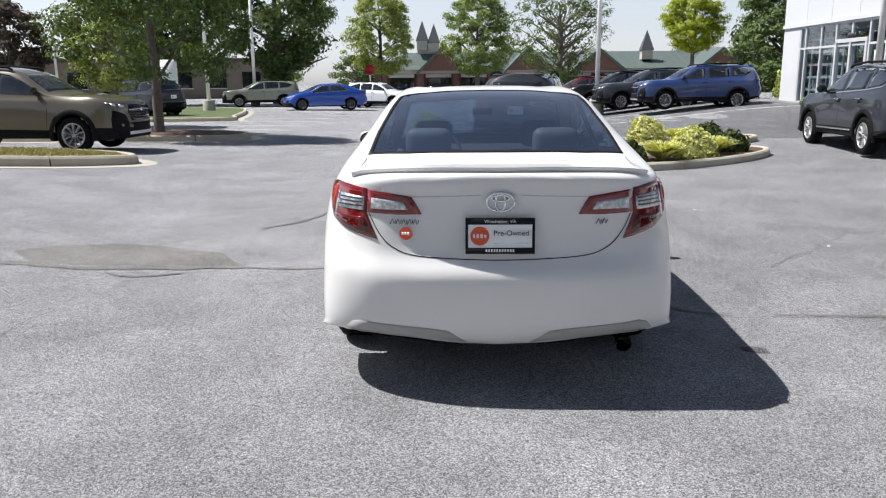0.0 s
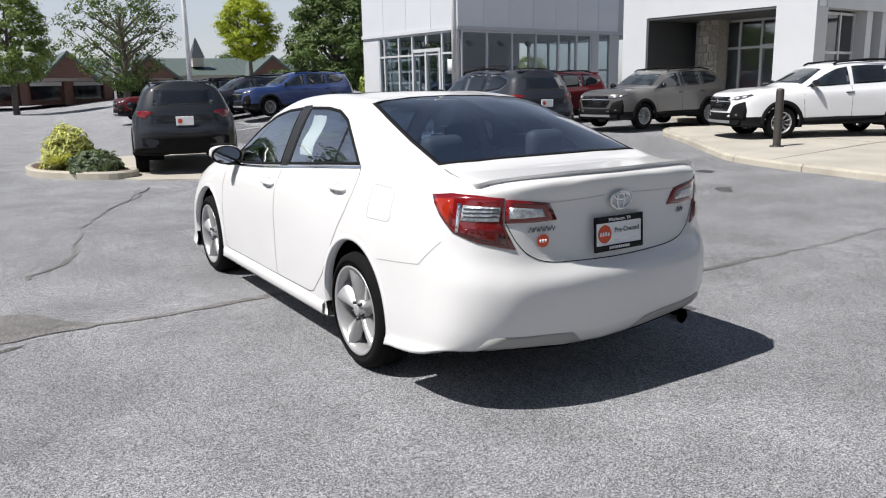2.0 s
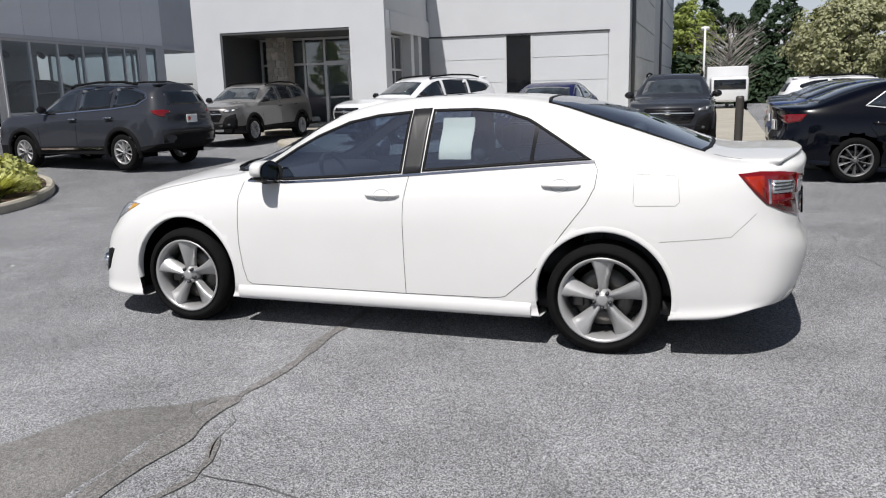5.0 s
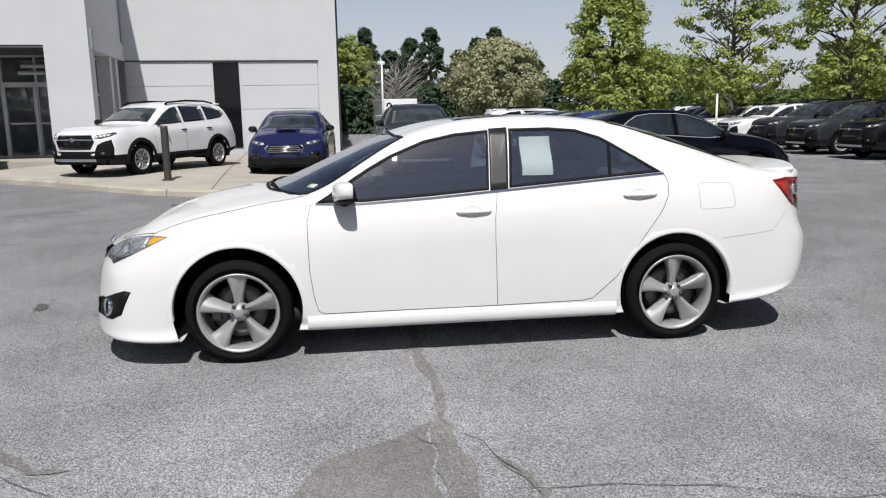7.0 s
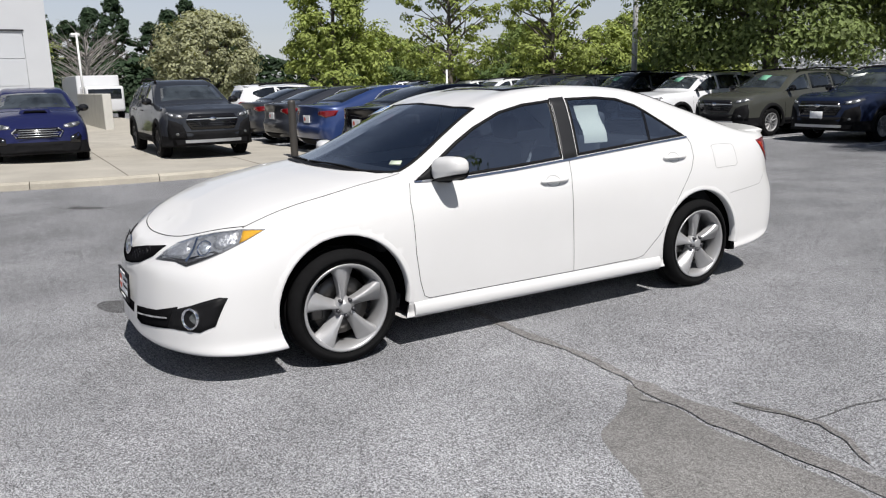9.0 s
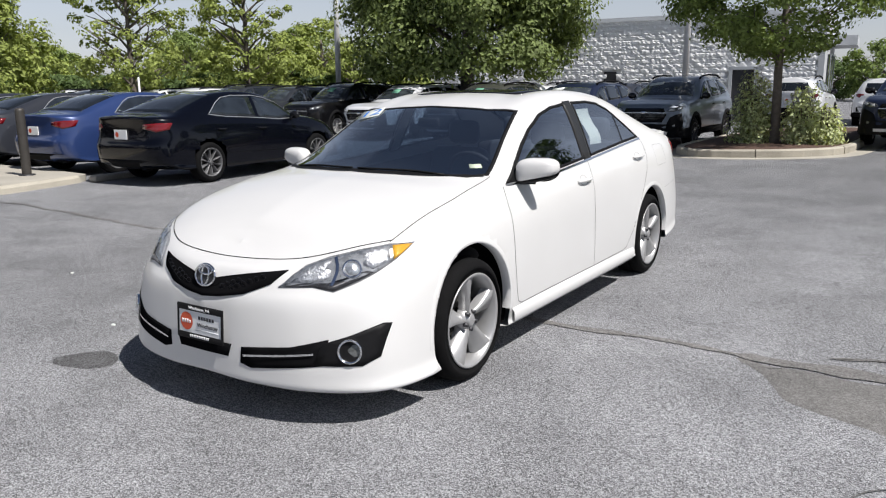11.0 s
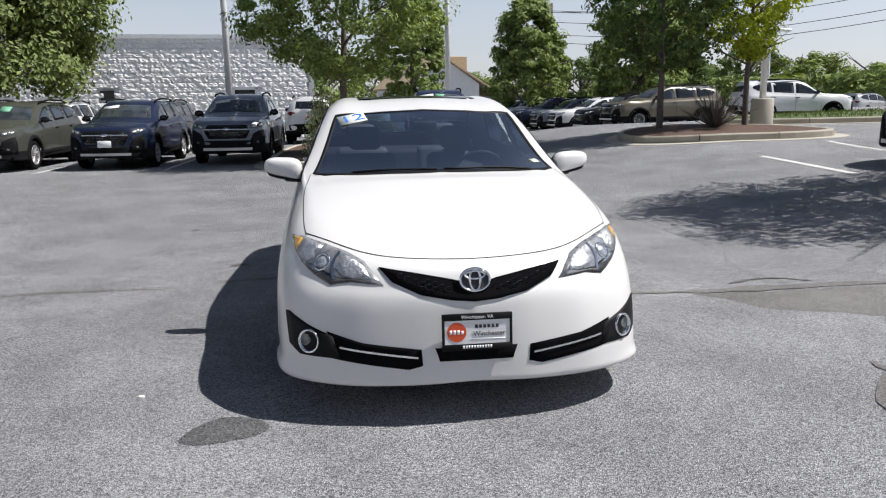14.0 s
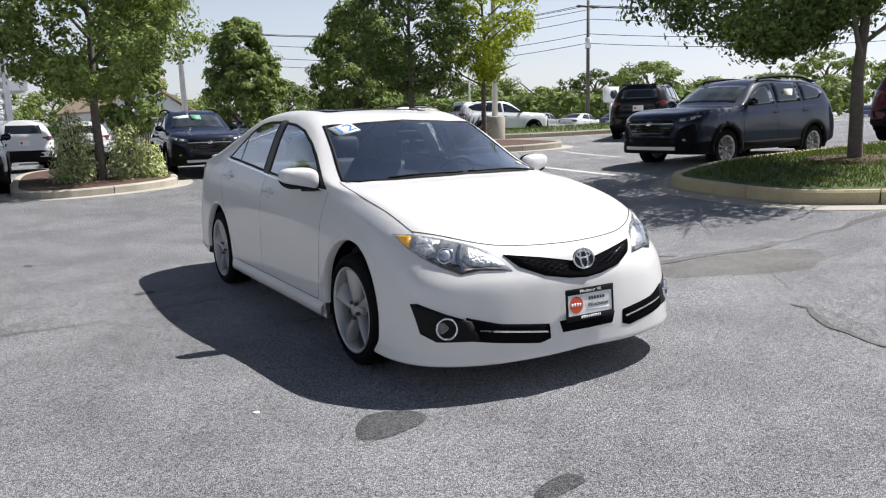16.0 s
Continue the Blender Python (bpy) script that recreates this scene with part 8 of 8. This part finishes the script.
YB, GB, BB, JB = "yellow green rounded shrub in a mulch bed", "yellow striped grass clump in a mulch bed", "small dark clipped box shrub", "grey green spreading juniper"
shrub(2.75, 7.75, .36, .38, LEAF_BOX, BB, seed=1)
shrub(3.45, 8.05, .50, .42, LEAF_YELLOW, GB, "grass", 2, 1500, .08)
shrub(4.15, 8.6, .46, .55, LEAF_YELLOW, YB, seed=3, n=1300)
shrub(4.7, 9.2, .46, .42, LEAF_YELLOW, GB, "grass", 4, 1500, .08)
shrub(5.25, 9.75, .38, .42, LEAF_BOX, BB, seed=5)
shrub(4.1, 12.0, .46, .6, LEAF_YELLOW, YB, seed=6, n=1300)
shrub(4.9, 12.35, .42, .36, LEAF_YELLOW, GB, "grass", 7, 1300, .08)
shrub(5.7, 12.75, .42, .38, LEAF_BOX, BB, seed=8)
shrub(-.85, 11.0, .52, .78, LEAF_YELLOW, YB, seed=9, n=1700)
shrub(-.55, 10.1, .50, .36, LEAF_BLUE, JB, seed=10, n=1300)
shrub(-1.05, 10.6, .35, .35, LEAF_YELLOW, GB, "grass", 11, 900, .08)
PS = "open pale green shrub with cream flowers under the tree"
shrub(-.66, -13.5, .42, .85, LEAF_OPEN, PS, "open", 12, 2300, .040)
shrub(-.18, -13.65, .50, 1.35, LEAF_OPEN, PS, "open", 13, 3200, .040)
shrub(.86, -13.8, .58, 1.7, LEAF_OPEN, PS, "open", 14, 4200, .040)
shrub(22.0, 1.6, .35, .5, LEAF_LIGHT, "weeds at the foot of a white wall", seed=15, n=500, size=.07, lift=.1)
shrub(21.9, 2.4, .25, .35, LEAF_LIGHT, "weeds at the foot of a white wall", seed=16, n=300, size=.07, lift=.1)
shrub(12.6, 24.5, .7, 1.5, LEAF_LIGHT, "upright green shrub beside the showroom", seed=17, n=1300, size=.09)
for x, y in ((11.4, 19.4), (11.5, 20.6), (14.2, 17.2)):
    shrub(x, y, .26, .26, LEAF_MID, "small green shrub at the showroom glass", seed=18, n=600, size=.05, lift=.05)
mr = blob("mulch_ring", [(-8.86 + .75 * math.cos(k * math.pi / 4), -1.65 + .7 * math.sin(k * math.pi / 4)) for k in range(8)], MULCH, "dark mulch ring round a tree trunk", "mulch", .19, .1)
# bare twiggy bush on the mulch island
tw = empty("bare_bush", pose(-9.1, -13.35, gh(-9.1, -13.35) + .12), "leafless twiggy bush on the mulch island", "shrub")
rs = random.Random(5)
bm = bmesh.new()
for _ in range(150):
    a, e, L = rs.uniform(0, 6.28), rs.uniform(.4, 1.35), rs.uniform(.7, 1.2)
    p = Vector((math.cos(a) * math.cos(e), math.sin(a) * math.cos(e), math.sin(e))) * L
    tube(bm, [(0, 0, 0), p * .5 + Vector((rs.gauss(0, .05), rs.gauss(0, .05), 0)), p], [.012, .008, .003], 4, caps=False)
part("twig_mass", bm, BARK, tw)


def tuft_lawn(name, outline, n, label, seed, h=.07, lift=.15, col=(.115, .155, .05)):
    rs = random.Random(seed)
    o = inset(smooth_path(outline, 4, True), .2)
    xs_, ys_ = [p[0] for p in o], [p[1] for p in o]
    bm = bmesh.new()
    made = 0
    while made < n:
        x, y = rs.uniform(min(xs_), max(xs_)), rs.uniform(min(ys_), max(ys_))
        if not in_poly(x, y, o):
            continue
        made += 1
        z = gh(x, y) + lift
        a = rs.uniform(0, 6.28)
        d = Vector((math.cos(a), math.sin(a), 0))
        hh = h * rs.uniform(.5, 1.3)
        w = d * .012
        t = Vector((x + rs.gauss(0, .03), y + rs.gauss(0, .03), z + hh))
        bm.faces.new([bm.verts.new(q) for q in (Vector((x, y, z)) - w, Vector((x, y, z)) + w, t)])
    return tagged(mesh_ob(name, bm, leaf_mat("blade_" + str(seed), col, .4), smooth=False), label, "grass", kind="stuff")


tuft_lawn("grass", IS1, 14000, "dry mown grass blades", 1, .05, col=(.25, .23, .11))
tuft_lawn("grass", ISC, 26000, "mown grass blades in shade and sun", 2)
tuft_lawn("grass", ISD, 9000, "sunlit grass blades", 3, .1)

# ---- poles, bollards, benches, wires ----


def light_pole(x, y, h, r, label, base=True, heads=2, turn=0, z=None):
    z = gh(x, y) if z is None else z
    root = empty("light_pole", pose(x, y, z, 0, 0, turn), label, "light pole", "light poles on the lot")
    part("shaft", tube(bmesh.new(), [(0, 0, 0), (0, 0, h)], [r, r * .72], 14), POLE_M, root)
    if base:
        part("base", lathe(bmesh.new(), [(-.1, .30), (.62, .30), (.66, .27), (.66, .05)], 24, "z"), CONCRETE, root, "round concrete footing")
    for k in range(heads):
        s = 1 if k == 0 else -1
        b = bmesh.new()
        tube(b, [(0, 0, h - .15), (s * .5, 0, h - .1)], .03, 8)
        box(b, min(s * .4, s * 1.05), -.2, h - .14, max(s * .4, s * 1.05), .2, h + .0, .04, 2)
        part("lamp_head", b, POLE_M, root)
    return root


light_pole(11.95, 17.29, 9, .10, "tall white light pole before the showroom", False, 2, 0)
light_pole(5.4, 26.2, 9, .10, "tall pale light pole behind the parked cars", True, 2, 10)
light_pole(8.6, 62, 8.6, .10, "double-headed light pole near the shops", False, 2, 0, z=.5)
light_pole(27.0, 62.0, 8.2, .10, "double-headed light pole near the shops", False, 2, 0, z=.6)
light_pole(-13.4, 44.2, 9, .11, "light pole on a concrete footing", True, 2)
light_pole(-12.6, 32.4, 9, .10, "light pole on a concrete footing in the grass", True, 2)
light_pole(-24, 40, 6, .08, "pale post beyond the lane", False, 1)
light_pole(3.7, -18.2, 9, .10, "tall white light pole behind the front row", True, 2)
light_pole(-3.33, -21.6, 9, .10, "tall white light pole behind a navy suv", True, 2)
light_pole(16.8, -18.2, 9, .11, "tall grey light pole behind the row", True, 2)
light_pole(-11.05, -14.5, 9, .09, "light pole on a concrete drum", True, 2, z=gh(-11.05, -14.5) + .14)
light_pole(-3.4, -31.6, 4.5, .07, "lamp on a slim pole", False, 1)
light_pole(-22, -33, 4.5, .07, "lamp on a slim pole behind the trees", False, 2)
light_pole(36, -1.5, 4.2, .06, "lamp on a slim post beyond the building", False, 1)
light_pole(22.0, -13.2, 2.0, .05, "short white post behind the row", False, 0)
light_pole(27.0, -16.8, 2.6, .05, "short white post behind the row", False, 0)
for x, y in ((11.1, 4.36), (10.25, -2.42)):
    bo = empty("bollard", pose(x, y, gh(x, y) + .10), "dark bronze steel bollard on the concrete pad", "bollard", "bollards at the pad")
    part("post", lathe(bmesh.new(), [(0, .075), (1.08, .075), (1.12, .072), (1.135, .05), (1.14, .001)], 24, "z"), mat("bronze_paint", (.065, .06, .055), .5, metal=.3, vary=.1), bo)
    part("base_plate", lathe(bmesh.new(), [(0, .13), (.025, .13), (.03, .12), (.03, .07)], 24, "z"), DARK_METAL, bo)


def picnic_table(x, y, turn):
    root = empty("picnic_table", pose(x, y, gh(x, y), 0, 0, turn), "dark wooden picnic table with benches", "table")
    wood = mat("dark_wood", (.09, .06, .045), .8, vary=.25, scale=6, bump=.2, rnd=.1)
    for i in range(5):
        part("top_board", bbox(-.9, -.37 + i * .15, .72, .9, -.24 + i * .15, .76, .005), wood, root, smooth=False)
    for s in (-1, 1):
        part("bench", bbox(-.9, s * .72 - .13, .42, .9, s * .72 + .13, .46, .005), wood, root, smooth=False)
        part("trestle", tube(bmesh.new(), [(s * .6, -.7, .0), (s * .6, -.2, .72)], .04, 6), wood, root)
        part("trestle", tube(bmesh.new(), [(s * .6, .7, .0), (s * .6, .2, .72)], .04, 6), wood, root)
        part("brace", bbox(s * .6 - .03, -.8, .36, s * .6 + .03, .8, .42), wood, root, smooth=False)
    return root


picnic_table(11.4, 27.2, 15)
up = empty("utility_pole", pose(-38.3, -41.3, .2), "wooden utility pole with crossarm and wires", "utility pole")
part("shaft", tube(bmesh.new(), [(0, 0, 0), (0, 0, 9.9)], [.17, .11], 10), BARK, up)
part("crossarm", bbox(-1.1, -.06, 9.35, 1.1, .06, 9.48), BARK, up)
part("transformer", lathe(bmesh.new(), [(6.3, .2), (6.3, .22), (7.1, .22), (7.15, .1)], 14, "z"), GREY_PANEL, up)
u2 = empty("utility_pole", pose(-19.5, -66.0, .2), "wooden utility pole far behind the trees", "utility pole")
part("shaft", tube(bmesh.new(), [(0, 0, 0), (0, 0, 10.2)], [.16, .11], 10), BARK, u2)
u3 = empty("utility_pole", pose(-62, -14, .4), "wooden utility pole down the road", "utility pole")
part("shaft", tube(bmesh.new(), [(0, 0, 0), (0, 0, 11.0)], [.17, .11], 10), BARK, u3)
for k, (z0, o) in enumerate(((9.4, -1.0), (9.5, 0), (9.4, 1.0), (8.5, 0), (7.4, 0), (6.7, .1))):
    w = bmesh.new()
    for (a, b) in (((-19.5, -66), (-38.3, -41.3)), ((-38.3, -41.3), (-62, -14))):
        pts = []
        for i in range(15):
            t = i / 14
            pts.append((a[0] + (b[0] - a[0]) * t + o, a[1] + (b[1] - a[1]) * t, z0 + .2 - 1.0 * 4 * t * (1 - t)))
        tube(w, pts, .022, 4, caps=False)
    tagged(mesh_ob("power_line", w, BLACK_P), "black overhead wire between utility poles", "wire")
st = empty("stop_sign", pose(-6.6, 50, .1), "small red stop sign on a post", "sign")
part("post", tube(bmesh.new(), [(0, 0, 0), (0, 0, 2.2)], .04, 8), POLE_M, st)
b = bmesh.new()
bmesh.ops.create_cone(b, cap_ends=True, segments=8, radius1=.38, radius2=.38, depth=.02, matrix=Matrix.Translation((0, -.06, 2.4)) @ Matrix.Rotation(math.pi / 2, 4, "X") @ Matrix.Rotation(radians(22.5), 4, "Z"))
part("panel", b, mat("sign_red", (.45, .02, .02), .4, vary=.05), st)
br = empty("brand_sign", pose(-33, -33, .3), "pale roadside dealer sign with a round mark", "sign")
part("panel", bbox(-.62, -.1, 1.9, .62, .1, 2.9, .03), PLATE_W, br)
part("post", tube(bmesh.new(), [(0, 0, 0), (0, 0, 1.9)], .1, 8), GREY_PANEL, br)
part("round_mark", lathe(bmesh.new(), [(-.12, .001), (-.12, .3), (.12, .3), (.12, .001)], 24, "y"), DARK_METAL, br).matrix_basis = pose(-.15, 0, 2.42)
pyl = empty("pylon_sign", pose(-16.0, 36.5, .15), "tall white pylon sign behind the tree", "sign")
part("panel", bbox(-.42, -.15, .9, .42, .15, 2.7, .04), PLATE_W, pyl)
part("post", tube(bmesh.new(), [(0, 0, -.2), (0, 0, .95)], .09, 8), POLE_M, pyl)
for i in range(10):
    parked("saloon" if i % 3 else "suv", "saloon" if i % 3 else "suv", (P_SILVER, P_WHITE, P_BLUE, P_WHITE, P_GREY)[i % 5], -36 - i * 1.4, -44 + i * 3.0, 200, "car on the far lot across the road", z=.1)

truck = empty("box_truck", pose(41.5, -2.55, gh(41.5, -2.55), 0, 0, 95), "white box truck parked far behind the building", "truck")
part("cargo_box", bbox(-1.05, -2.2, .75, 1.05, 1.6, 2.3, .03), P_WHITE, truck, smooth=False)
cab = part("cab", bbox(-.95, 1.65, .45, .95, 2.9, 1.75, .12, 2), P_WHITE, truck)
part("windscreen", bbox(-.8, 2.86, 1.1, .8, 2.93, 1.6, .02), TINT, cab)
for sx in (-.85, .85):
    for yy in (-1.3, 2.2):
        part("wheel", lathe(bmesh.new(), [(-.1, .05), (-.1, .36), (.1, .36), (.1, .05)], 20), RUBBER, truck).matrix_basis = pose(sx, yy, .37)
wheel_stop = tagged(mesh_ob("wheel_stop", bbox(-.09, -.45, 0, .09, .45, .11, .03, 2), CONCRETE), "short pale concrete wheel stop by the pad", "wheel stop")
wheel_stop.matrix_basis = pose(9.2, -3.35, 0, 0, 0, 8)
